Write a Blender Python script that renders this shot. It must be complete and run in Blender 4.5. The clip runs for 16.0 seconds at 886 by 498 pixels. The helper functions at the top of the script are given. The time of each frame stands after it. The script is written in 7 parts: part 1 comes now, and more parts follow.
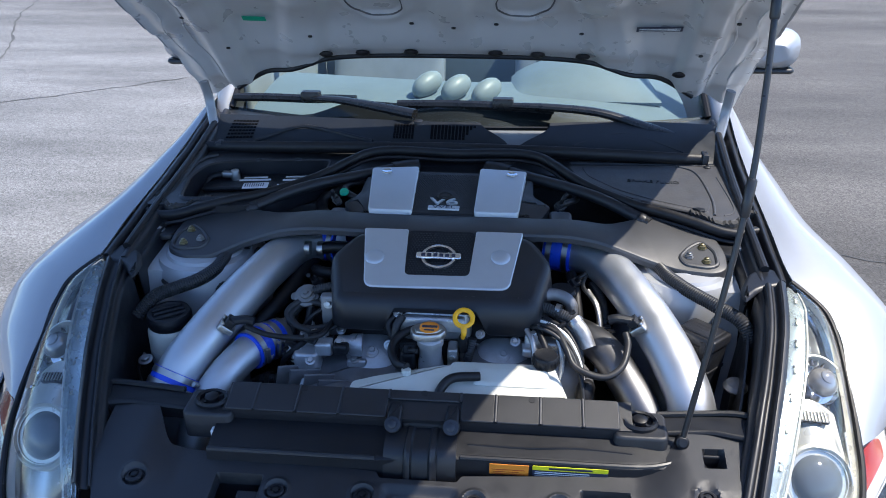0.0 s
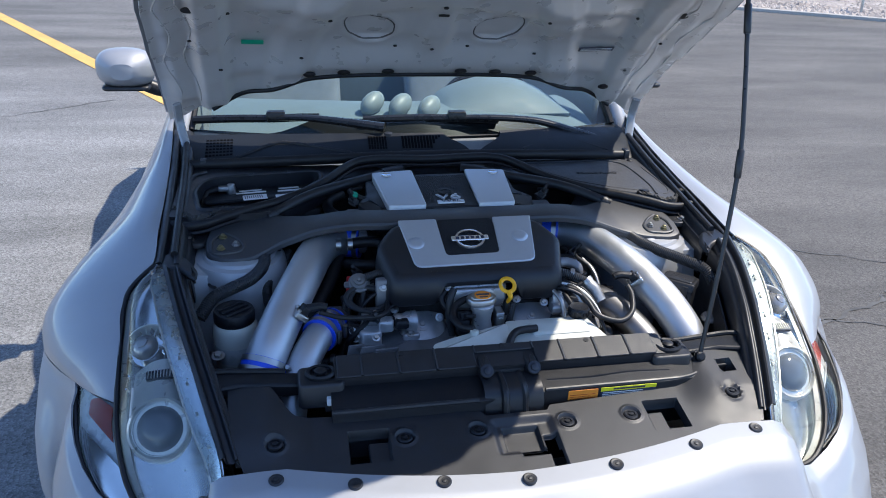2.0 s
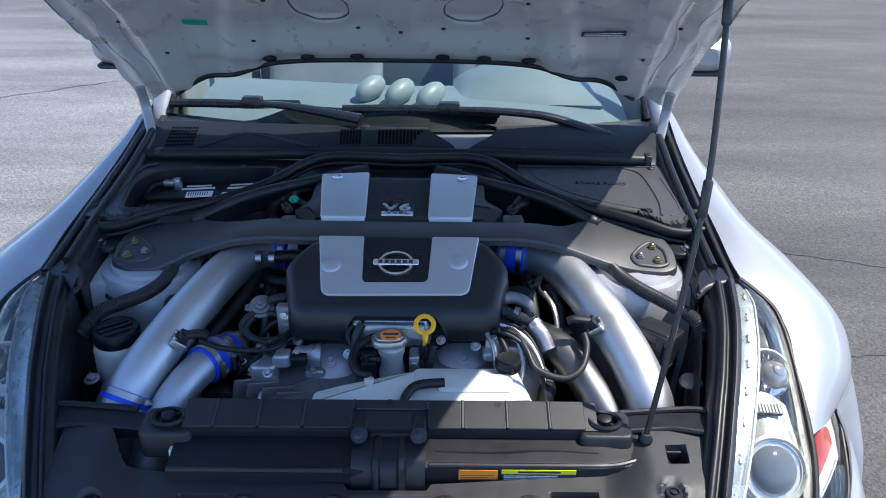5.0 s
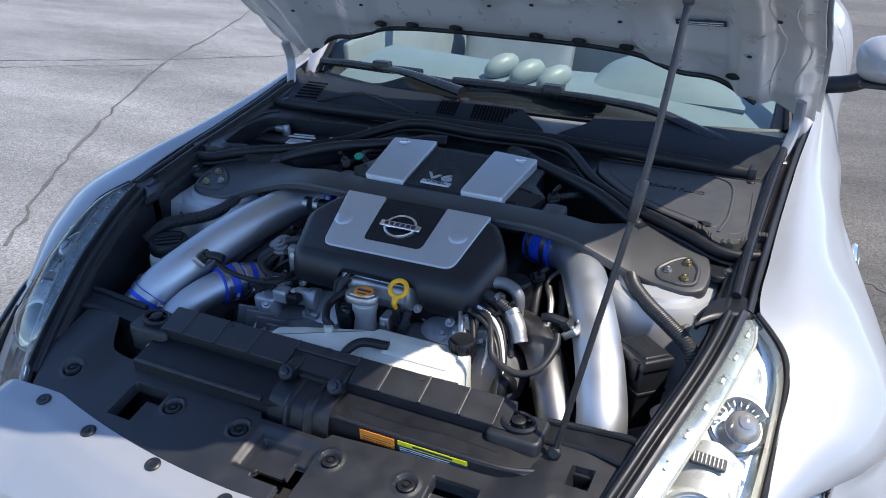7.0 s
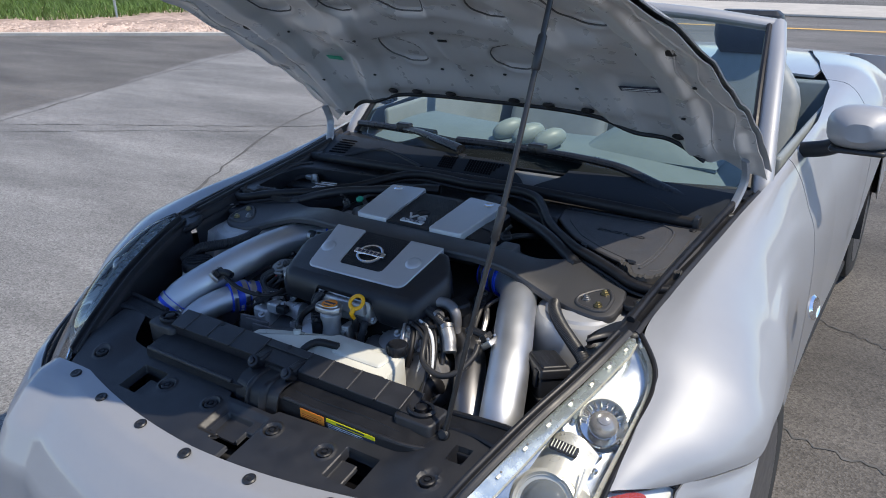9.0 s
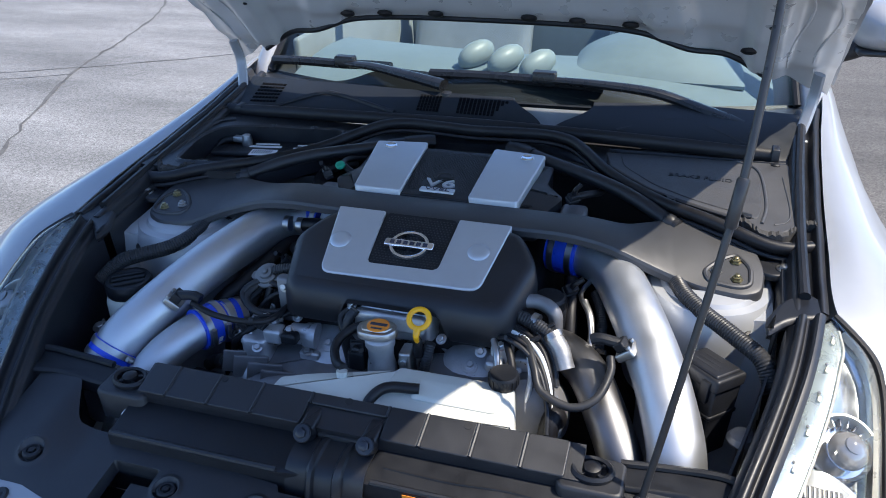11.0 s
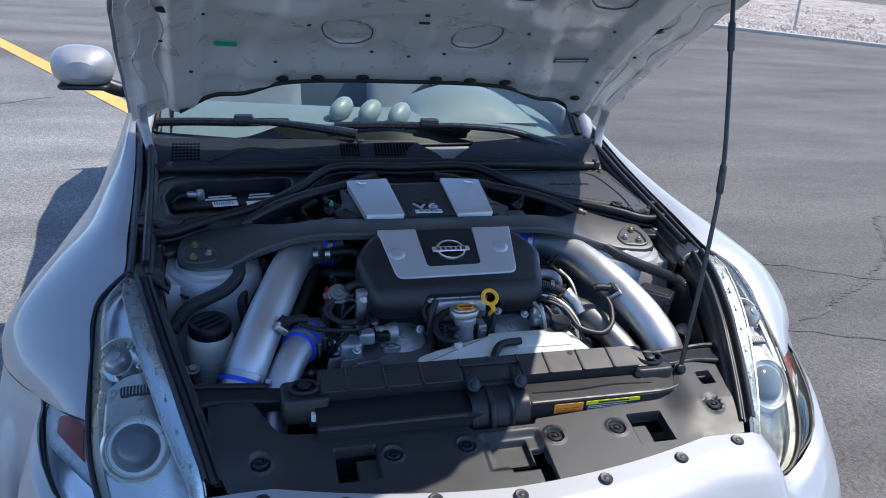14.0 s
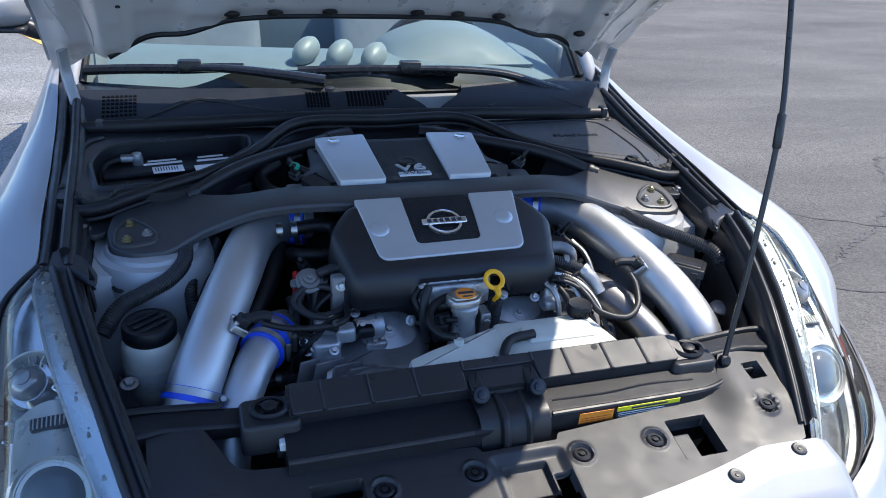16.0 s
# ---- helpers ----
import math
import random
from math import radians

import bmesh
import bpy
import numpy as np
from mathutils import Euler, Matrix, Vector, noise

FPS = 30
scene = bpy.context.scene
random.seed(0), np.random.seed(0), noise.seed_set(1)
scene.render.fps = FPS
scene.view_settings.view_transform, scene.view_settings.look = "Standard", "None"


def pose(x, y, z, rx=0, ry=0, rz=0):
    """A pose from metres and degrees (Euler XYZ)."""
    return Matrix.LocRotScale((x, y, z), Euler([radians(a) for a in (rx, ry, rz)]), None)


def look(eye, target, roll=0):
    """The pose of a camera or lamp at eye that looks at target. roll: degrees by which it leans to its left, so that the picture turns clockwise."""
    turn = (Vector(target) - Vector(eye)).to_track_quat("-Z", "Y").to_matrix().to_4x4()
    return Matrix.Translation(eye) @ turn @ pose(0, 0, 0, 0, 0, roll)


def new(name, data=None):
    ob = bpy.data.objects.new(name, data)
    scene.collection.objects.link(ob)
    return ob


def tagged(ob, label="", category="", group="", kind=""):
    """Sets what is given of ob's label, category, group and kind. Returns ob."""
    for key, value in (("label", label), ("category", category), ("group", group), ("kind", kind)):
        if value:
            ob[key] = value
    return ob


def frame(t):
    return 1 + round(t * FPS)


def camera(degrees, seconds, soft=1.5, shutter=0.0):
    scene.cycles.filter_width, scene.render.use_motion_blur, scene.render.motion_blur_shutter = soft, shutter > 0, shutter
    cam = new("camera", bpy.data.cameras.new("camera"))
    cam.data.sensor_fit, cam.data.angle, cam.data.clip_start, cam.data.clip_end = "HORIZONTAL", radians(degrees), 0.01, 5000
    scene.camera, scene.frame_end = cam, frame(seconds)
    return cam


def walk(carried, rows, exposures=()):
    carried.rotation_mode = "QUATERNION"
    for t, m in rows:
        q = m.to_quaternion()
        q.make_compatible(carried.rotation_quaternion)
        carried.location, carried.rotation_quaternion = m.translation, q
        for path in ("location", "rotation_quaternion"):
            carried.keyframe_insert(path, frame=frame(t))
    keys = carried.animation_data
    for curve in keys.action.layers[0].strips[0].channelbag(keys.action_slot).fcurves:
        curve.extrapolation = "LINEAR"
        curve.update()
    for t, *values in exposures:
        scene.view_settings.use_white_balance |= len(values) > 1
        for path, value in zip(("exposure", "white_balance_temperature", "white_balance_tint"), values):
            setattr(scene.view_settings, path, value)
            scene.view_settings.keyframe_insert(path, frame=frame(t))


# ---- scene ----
cam = camera(59.7, 16.0, 0.95)
PATH = [
    (0, (0.136, -0.42, 1.558), (-0.018, 1.349, 0.639), -0.2),
    (0.5, (0.013, -0.371, 1.529), (-0.065, 1.399, 0.601), 1.4),
    (1, (-0.229, -0.354, 1.547), (-0.054, 1.408, 0.617), 2.1),
    (1.5, (-0.324, -0.47, 1.56), (0.008, 1.299, 0.687), 2.3),
    (2, (-0.426, -0.666, 1.557), (-0.012, 1.109, 0.733), 2.7),
    (2.5, (-0.561, -0.709, 1.578), (-0.061, 1.06, 0.79), 3.3),
    (3, (-0.653, -0.704, 1.567), (-0.077, 1.057, 0.813), 3.5),
    (3.5, (-0.56, -0.678, 1.578), (0.007, 1.085, 0.824), 2.6),
    (4, (-0.255, -0.66, 1.583), (0.126, 1.139, 0.795), 1.1),
    (4.2, (-0.18, -0.638, 1.583), (0.148, 1.162, 0.775), 1.2),
    (6.3, (0.475, -0.085, 1.512), (-0.06, 1.551, 0.493), -0.4),
    (6.5, (0.53, -0.135, 1.515), (-0.065, 1.496, 0.522), -0.1),
    (7, (0.643, -0.307, 1.524), (-0.064, 1.313, 0.588), 0.4),
    (7.5, (0.739, -0.373, 1.557), (-0.078, 1.233, 0.69), 0.6),
    (8, (0.938, -0.376, 1.553), (0.032, 1.213, 0.745), 0.1),
    (8.5, (1.072, -0.4, 1.548), (0.09, 1.161, 0.775), -0.8),
    (9, (1.102, -0.395, 1.555), (0.079, 1.143, 0.79), -1.2),
    (9.5, (1.021, -0.398, 1.55), (0.004, 1.14, 0.776), -0.8),
    (9.7, (0.928, -0.395, 1.538), (-0.069, 1.15, 0.752), -0.7),
    (11.8, (0.034, -0.071, 1.461), (-0.038, 1.648, 0.44), 1.7),
    (12, (-0.082, -0.069, 1.469), (-0.044, 1.652, 0.45), 2.9),
    (12.5, (-0.202, -0.151, 1.499), (0.015, 1.582, 0.526), 4.7),
    (13, (-0.231, -0.406, 1.516), (0.082, 1.349, 0.61), 5.3),
    (13.5, (-0.32, -0.568, 1.548), (0.11, 1.189, 0.695), 5.5),
    (14, (-0.509, -0.616, 1.555), (0.054, 1.126, 0.751), 5.2),
    (14.5, (-0.61, -0.667, 1.561), (0.06, 1.054, 0.794), 4.8),
    (15, (-0.621, -0.663, 1.561), (0.092, 1.042, 0.796), 4.7),
    (15.5, (-0.508, -0.482, 1.514), (0.184, 1.206, 0.693), 4.7),
    (16, (-0.453, -0.311, 1.475), (0.168, 1.348, 0.546), 5.0),
]
# seconds, stops, kelvin, tint
EXPOSURES = [(t, e, k, 10) for t, e, k in ((0, 1.46, 6450), (1.5, 1.33, 6450), (3.5, 0.97, 6400), (4.2, 1.18, 6400), (6.5, 1.47, 6550), (7.5, 1.1, 6750), (9.0, 0.82, 6900), (9.7, 0.84, 6850), (12, 1.86, 6550), (13, 1.62, 6550), (14.5, 1.08, 6450), (16, 1.42, 6500))]
walk(cam, [(t, look(eye, target, roll)) for t, eye, target, roll in PATH], EXPOSURES)

# ---------------------------------------------------------------- light
SUN_TO = Vector((0.57, 0.03, 1.0)).normalized()
world = bpy.data.worlds.new("world")
scene.world = world
world.use_nodes = True
wn = world.node_tree.nodes
sky = wn.new("ShaderNodeTexSky")
sky.sky_type = "NISHITA"
sky.sun_disc = False
sky.sun_elevation = math.asin(SUN_TO.z)
sky.sun_rotation = math.atan2(SUN_TO.x, SUN_TO.y)
sky.altitude = 1500
sky.air_density = 0.9
sky.dust_density = 0.7
sky.ozone_density = 6.0
world.node_tree.links.new(sky.outputs[0], wn["Background"].inputs[0])
wn["Background"].inputs[1].default_value = 0.145
sun = new("sun", bpy.data.lights.new("sun", "SUN"))
sun.data.energy = 2.85
sun.data.angle = radians(0.55)
sun.data.color = (1.0, 0.925, 0.81)
sun.matrix_world = look(SUN_TO * 20, (0, 0, 0))


# ---------------------------------------------------------------- materials
def shader(name, color, rough=0.5, metal=0.0, var=0.12, scale=30.0, bump=0.0, bump_scale=200.0, coat=0.0, rough_var=0.08, spec=0.5, dust=0.0, island=0.0):
    """A surface with large and small variation, fine relief and, where wanted, a coat of dust."""
    m = bpy.data.materials.new(name)
    m.use_nodes = True
    nt = m.node_tree
    n, link = nt.nodes, nt.links.new
    b = n["Principled BSDF"]
    tc = n.new("ShaderNodeTexCoord")
    big = n.new("ShaderNodeTexNoise")
    big.inputs["Scale"].default_value = scale * 0.2
    big.inputs["Detail"].default_value = 4
    fine = n.new("ShaderNodeTexNoise")
    fine.inputs["Scale"].default_value = scale
    fine.inputs["Detail"].default_value = 6
    for t in (big, fine):
        link(tc.outputs["Object"], t.inputs["Vector"])
    mixv = n.new("ShaderNodeMath")
    mixv.operation = "ADD"
    link(big.outputs["Fac"], mixv.inputs[0])
    link(fine.outputs["Fac"], mixv.inputs[1])
    mr = n.new("ShaderNodeMapRange")
    mr.inputs["From Min"].default_value, mr.inputs["From Max"].default_value = 0.7, 1.3
    mr.inputs["To Min"].default_value, mr.inputs["To Max"].default_value = 1 - var, 1 + var
    link(mixv.outputs[0], mr.inputs["Value"])
    col = n.new("ShaderNodeVectorMath")
    col.operation = "SCALE"
    col.inputs[0].default_value = color
    link(mr.outputs[0], col.inputs["Scale"])
    out = col.outputs[0]
    if dust:
        dm = n.new("ShaderNodeMix")
        dm.data_type = "RGBA"
        dr = n.new("ShaderNodeMapRange")
        dr.inputs["From Min"].default_value, dr.inputs["From Max"].default_value = 0.45, 0.75
        dr.inputs["To Max"].default_value = dust
        link(big.outputs["Fac"], dr.inputs["Value"])
        link(dr.outputs[0], dm.inputs["Factor"])
        link(out, dm.inputs[6])
        dm.inputs[7].default_value = (0.3, 0.28, 0.25, 1)
        out = dm.outputs[2]
    link(out, b.inputs["Base Color"])
    rr = n.new("ShaderNodeMapRange")
    rr.inputs["From Min"].default_value, rr.inputs["From Max"].default_value = 0.3, 0.7
    rr.inputs["To Min"].default_value, rr.inputs["To Max"].default_value = max(0.02, rough - rough_var), min(1, rough + rough_var)
    link(fine.outputs["Fac"], rr.inputs["Value"])
    link(rr.outputs[0], b.inputs["Roughness"])
    b.inputs["Metallic"].default_value = metal
    b.inputs["Coat Weight"].default_value = coat
    b.inputs["Coat Roughness"].default_value = 0.05
    b.inputs["Specular IOR Level"].default_value = spec
    if bump:
        bn = n.new("ShaderNodeTexNoise")
        bn.inputs["Scale"].default_value = bump_scale
        bn.inputs["Detail"].default_value = 3
        link(tc.outputs["Object"], bn.inputs["Vector"])
        bp = n.new("ShaderNodeBump")
        bp.inputs["Strength"].default_value = bump
        bp.inputs["Distance"].default_value = 0.002
        link(bn.outputs["Fac"], bp.inputs["Height"])
        link(bp.outputs[0], b.inputs["Normal"])
    return m


PAINT = shader("silver_paint", (0.32, 0.33, 0.35), 0.55, 0.38, 0.02, 60, 0.02, 900, coat=0.6, rough_var=0.02)
UNDERPAINT = shader("grey_underside_paint", (0.62, 0.62, 0.62), 0.32, 0.3, 0.04, 18, 0.02, 500, dust=0.08)
BAYPAINT = shader("bay_silver_paint", (0.40, 0.415, 0.44), 0.40, 0.3, 0.06, 20, 0.02, 400, dust=0.25)
BLACK = shader("black_plastic", (0.007, 0.008, 0.011), 0.46, 0, 0.2, 40, 0.25, 900, dust=0.01, spec=0.36)
BLACKSOFT = shader("black_satin_plastic", (0.010, 0.011, 0.0145), 0.44, 0, 0.15, 25, 0.08, 1200, dust=0.01, spec=0.5)
GREYPLASTIC = shader("grey_black_plastic", (0.013, 0.014, 0.0175), 0.45, 0, 0.16, 30, 0.2, 1100, dust=0.012, spec=0.55)
RUBBER = shader("black_rubber", (0.008, 0.008, 0.010), 0.45, 0, 0.25, 40, 0.15, 500, dust=0.02, spec=0.34)
# near-black standing in for shade in holes and deep bay; also black linings
DARK = shader("recess_shade_black", (0.012, 0.012, 0.013), 0.7, 0, 0.3, 20, 0.1, 200)
SILVERTRIM = shader("silver_cover_plastic", (0.50, 0.52, 0.55), 0.36, 0.5, 0.03, 60, 0.03, 1500)
CHROME = shader("chrome", (0.82, 0.83, 0.85), 0.1, 1.0, 0.04, 40, rough_var=0.04)
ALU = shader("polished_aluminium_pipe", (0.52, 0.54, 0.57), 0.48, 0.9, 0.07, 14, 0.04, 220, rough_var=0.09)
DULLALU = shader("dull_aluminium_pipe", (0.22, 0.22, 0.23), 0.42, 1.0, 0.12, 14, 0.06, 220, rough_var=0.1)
CAST = shader("cast_aluminium", (0.50, 0.505, 0.52), 0.40, 0.6, 0.2, 40, 0.25, 300, rough_var=0.14, dust=0.2)
BOLTDARK = shader("blackened_bolt", (0.05, 0.05, 0.055), 0.35, 0.8, 0.15, 60)
STEEL = shader("zinc_steel", (0.42, 0.42, 0.42), 0.38, 1.0, 0.15, 60, 0.05, 300)
BRASS = shader("yellow_zinc_bolt", (0.38, 0.33, 0.2), 0.35, 1.0, 0.15, 80)
TANK = shader("milky_white_plastic", (0.56, 0.56, 0.50), 0.35, 0, 0.05, 25, 0.03, 300, dust=0.06)
BLUE = shader("blue_silicone", (0.012, 0.07, 0.62), 0.33, 0, 0.1, 50, 0.05, 800)
YELLOW = shader("yellow_plastic", (0.88, 0.42, 0.01), 0.35, 0, 0.05, 50)
ORANGE = shader("orange_label", (0.85, 0.27, 0.03), 0.45, 0, 0.04, 60)
LEMON = shader("yellow_label", (0.75, 0.7, 0.02), 0.45, 0, 0.04, 60)
NAVY = shader("dark_label", (0.03, 0.035, 0.06), 0.4, 0, 0.05, 60)
WHITEINK = shader("white_ink", (0.75, 0.75, 0.75), 0.5, 0, 0.05, 60)
GREEN = shader("green_tape", (0.0, 0.33, 0.19), 0.5, 0, 0.12, 90, 0.1, 300)
RED = shader("red_anodised", (0.5, 0.02, 0.02), 0.35, 0.6, 0.1, 60)
AMBER = shader("red_reflector", (0.36, 0.04, 0.025), 0.15, 0, 0.1, 60, coat=0.5)
LAMPSILVER = shader("lamp_ivory_silver", (0.66, 0.65, 0.60), 0.32, 0.45, 0.06, 40)
LAMPGREY = shader("lamp_grey", (0.70, 0.72, 0.73), 0.28, 0.15, 0.06, 40)
# blue in the next three cabin greys stands for sky mirrored in the windscreen
DASH = shader("dash_sky_grey", (0.15, 0.20, 0.225), 0.6, 0, 0.08, 40, 0.1, 500)
DASHPOD = shader("pod_sky_grey", (0.23, 0.28, 0.295), 0.45, 0, 0.05, 40)
SEAT = shader("sky_grey_leather", (0.22, 0.25, 0.265), 0.5, 0, 0.1, 30, 0.15, 300)
BLACKTOP = shader("black_headrest", (0.02, 0.022, 0.026), 0.4, 0, 0.15, 30, 0.05, 300)
TYRE = shader("tyre_rubber", (0.02, 0.02, 0.02), 0.75, 0, 0.2, 40, 0.2, 200)
SCUTTLE = shader("scuttle_black", (0.015, 0.018, 0.023), 0.42, 0, 0.12, 30, 0.1, 900, spec=0.22)
WHEELGREY = shader("wheel_grey", (0.10, 0.10, 0.105), 0.4, 0.5, 0.1, 30)
LAMPBACK = shader("lamp_reflector", (0.62, 0.65, 0.67), 0.2, 0.85, 0.12, 30)
LAMPSTRIP = shader("lamp_strip", (0.72, 0.80, 0.83), 0.26, 0.8, 0.05, 40)
WIPERBLACK = shader("wiper_black", (0.010, 0.011, 0.013), 0.3, 0, 0.1, 40, spec=0.35)
RODSTEEL = shader("dull_steel_rod", (0.045, 0.045, 0.047), 0.35, 0.5, 0.15, 60)
BRACEBLACK = shader("brace_powder_coat", (0.027, 0.028, 0.032), 0.50, 0, 0.08, 30, 0.1, 1500, spec=0.75, rough_var=0.03)
# near-black that paints shade into openings and grille slots
HOLESHADE = shader("hole_shade", (0.002, 0.002, 0.003), 0.8, 0, 0.1, 30, spec=0.1)
CONDUIT = shader("grey_black_conduit", (0.022, 0.023, 0.026), 0.42, 0, 0.2, 40, 0.1, 500, dust=0.03, spec=0.35)
COVERGREY = shader("cover_grey_plastic", (0.050, 0.050, 0.053), 0.52, 0, 0.12, 30, 0.1, 900, dust=0.02, spec=0.5)
COVERDOT = shader("dotted_grey_plastic", (0.046, 0.046, 0.049), 0.5, 0, 0.12, 30, 0.5, 420, dust=0.02, spec=0.5)
FOAM = shader("grey_foam", (0.04, 0.038, 0.036), 0.9, 0, 0.25, 90, 0.6, 250)


def glass(name, tint, rough=0.0, clear=0.9):
    """A pane that lets light through unbent and mirrors by its angle."""
    m = bpy.data.materials.new(name)
    m.use_nodes = True
    nt = m.node_tree
    n, link = nt.nodes, nt.links.new
    n.remove(n["Principled BSDF"])
    tr = n.new("ShaderNodeBsdfTransparent")
    tr.inputs[0].default_value = (*tint, 1)
    gl = n.new("ShaderNodeBsdfGlossy")
    gl.inputs["Roughness"].default_value = rough
    fr = n.new("ShaderNodeFresnel")
    fr.inputs["IOR"].default_value = 1.5
    mx = n.new("ShaderNodeMixShader")
    link(fr.outputs[0], mx.inputs[0])
    link(tr.outputs[0], mx.inputs[1])
    link(gl.outputs[0], mx.inputs[2])
    link(mx.outputs[0], n["Material Output"].inputs[0])
    return m


GLASS = glass("windscreen_glass", (0.74, 0.85, 0.84))
LENS = glass("headlight_lens", (0.93, 0.95, 0.95), 0.02)
PROJ = shader("projector_glass", (0.13, 0.145, 0.16), 0.08, 0, 0.02, 20, coat=0.4, spec=0.5)
BULB = shader("bulb_glass", (0.36, 0.34, 0.32), 0.08, 0.5, 0.15, 80, coat=1.0)


# ---------------------------------------------------------------- building tools
ORIGIN = {}


def thing(name, at, label, category, group="", kind=""):
    ob = new(name)
    ob.location = at
    ob.empty_display_size = 0.05
    ORIGIN[ob.name] = Vector(at)
    return tagged(ob, label, category, group, kind)


# setting out: the drawn plan against the true axes of the place
TRUE = [None]


def set_out(bm):
    if TRUE[0]:
        for v in bm.verts:
            v.co = TRUE[0](v.co)


def mesh_of(bm, name, sharp=0.6):
    bmesh.ops.recalc_face_normals(bm, faces=bm.faces)
    for f in bm.faces:
        f.smooth = True
    for e in bm.edges:
        if len(e.link_faces) == 2 and e.calc_face_angle(0) > sharp:
            e.smooth = False
    me = bpy.data.meshes.new(name)
    bm.to_mesh(me)
    bm.free()
    return me


def part(name, bm, material, parent, label="", sharp=0.6):
    """Links a bmesh, given in world coordinates, as one mesh under a thing or a part."""
    o = ORIGIN[parent.name]
    set_out(bm)
    bmesh.ops.translate(bm, verts=bm.verts, vec=-o)
    ob = new(name, mesh_of(bm, name, sharp))
    ob.data.materials.append(material)
    ob.parent = parent
    ORIGIN[ob.name] = o
    if label:
        ob["label"] = label
    return ob


def solo(name, bm, material, label, category, group="", kind="", sharp=0.6):
    """A thing of one mesh."""
    set_out(bm)
    lo = Vector([min(v.co[i] for v in bm.verts) for i in range(3)])
    hi = Vector([max(v.co[i] for v in bm.verts) for i in range(3)])
    at = Vector(((lo.x + hi.x) / 2, (lo.y + hi.y) / 2, lo.z))
    bmesh.ops.translate(bm, verts=bm.verts, vec=-at)
    ob = new(name, mesh_of(bm, name, sharp))
    ob.data.materials.append(material)
    ob.location = at
    ORIGIN[ob.name] = at
    return tagged(ob, label, category, group, kind)


def curve_through(pts, steps=8):
    """Points on a smooth line through pts."""
    p = [Vector(q) for q in pts]
    if len(p) < 3 or steps < 2:
        return p
    p = [2 * p[0] - p[1]] + p + [2 * p[-1] - p[-2]]
    out = []
    for i in range(1, len(p) - 2):
        a, b, c, d = p[i - 1:i + 3]
        for k in range(steps):
            t = k / steps
            out.append(0.5 * (2 * b + (c - a) * t + (2 * a - 5 * b + 4 * c - d) * t * t + (3 * b - a - 3 * c + d) * t ** 3))
    return out + [p[-2]]


def loft(rings, closed=True, caps=True, into=None):
    bm = into or bmesh.new()
    vs = [[bm.verts.new(q) for q in r] for r in rings]
    n = len(vs[0])
    for a, b in zip(vs, vs[1:]):
        for i in range(n if closed else n - 1):
            j = (i + 1) % n
            bm.faces.new((a[i], a[j], b[j], b[i]))
    if caps and closed:
        bm.faces.new(list(reversed(vs[0])))
        bm.faces.new(vs[-1])
    return bm


def tube(pts, r, seg=14, steps=8, flat=1.0, into=None, hollow=False):
    """A round bar or hose along a smooth line; r may be a function of the length and the share of the way."""
    path = curve_through(pts, steps)
    rings, up, length = [], None, 0
    for i, q in enumerate(path):
        d = (path[min(i + 1, len(path) - 1)] - path[max(i - 1, 0)]).normalized()
        if up is None:
            up = d.orthogonal().normalized() if abs(d.z) > 0.9 else Vector((0, 0, 1))
        side = d.cross(up).normalized()
        up = side.cross(d).normalized()
        if i:
            length += (q - path[i - 1]).length
        rr = r(length, i / (len(path) - 1)) if callable(r) else r
        rings.append([q + rr * (math.cos(2 * math.pi * k / seg) * side + flat * math.sin(2 * math.pi * k / seg) * up) for k in range(seg)])
    return loft(rings, into=into)


def ribbed(r, depth=0.12, pitch=0.008):
    return lambda s, t: r * (1 + depth * (1 if math.sin(2 * math.pi * s / pitch) > 0 else -1) * 0.5)


def corrugated(pts, r, seg=12, pitch=0.0046):
    """A ribbed conduit: rings closely set along the line."""
    path = curve_through(pts, 10)
    total = sum((b - a).length for a, b in zip(path, path[1:]))
    steps = max(4, int(total / (pitch / 2)))
    out, k, run = [], 0, 0.0
    for j in range(steps + 1):
        want = total * j / steps
        while k < len(path) - 2 and run + (path[k + 1] - path[k]).length < want:
            run += (path[k + 1] - path[k]).length
            k += 1
        seglen = max(1e-6, (path[k + 1] - path[k]).length)
        out.append(path[k].lerp(path[k + 1], min(1, (want - run) / seglen)))
    rings, up = [], None
    for i, q in enumerate(out):
        d = (out[min(i + 1, steps)] - out[max(i - 1, 0)]).normalized()
        if up is None:
            up = d.orthogonal().normalized()
        side = d.cross(up).normalized()
        up = side.cross(d).normalized()
        rr = r * (1.03 if i % 2 else 0.94)
        rings.append([q + rr * (math.cos(2 * math.pi * a / seg) * side + math.sin(2 * math.pi * a / seg) * up) for a in range(seg)])
    return loft(rings)


def lathe(profile, m, seg=24, into=None):
    """A turned form: (radius, height) pairs round the axis of the pose m."""
    rings = [[m @ Vector((r * math.cos(2 * math.pi * k / seg), r * math.sin(2 * math.pi * k / seg), h)) for k in range(seg)] for r, h in profile]
    return loft(rings, into=into)


def toward(at, axis, twist=0.0):
    """The pose at a place whose z axis points along axis."""
    return Matrix.Translation(at) @ Vector(axis).to_track_quat("Z", "Y").to_matrix().to_4x4() @ pose(0, 0, 0, 0, 0, twist)


def level(at, axis):
    """The pose at a place whose z axis points along axis and whose x axis stays level."""
    z = Vector(axis).normalized()
    x = (Vector((1, 0, 0)) - z * z.x).normalized()
    y = z.cross(x)
    return Matrix.Translation(at) @ Matrix((x, y, z)).transposed().to_4x4()


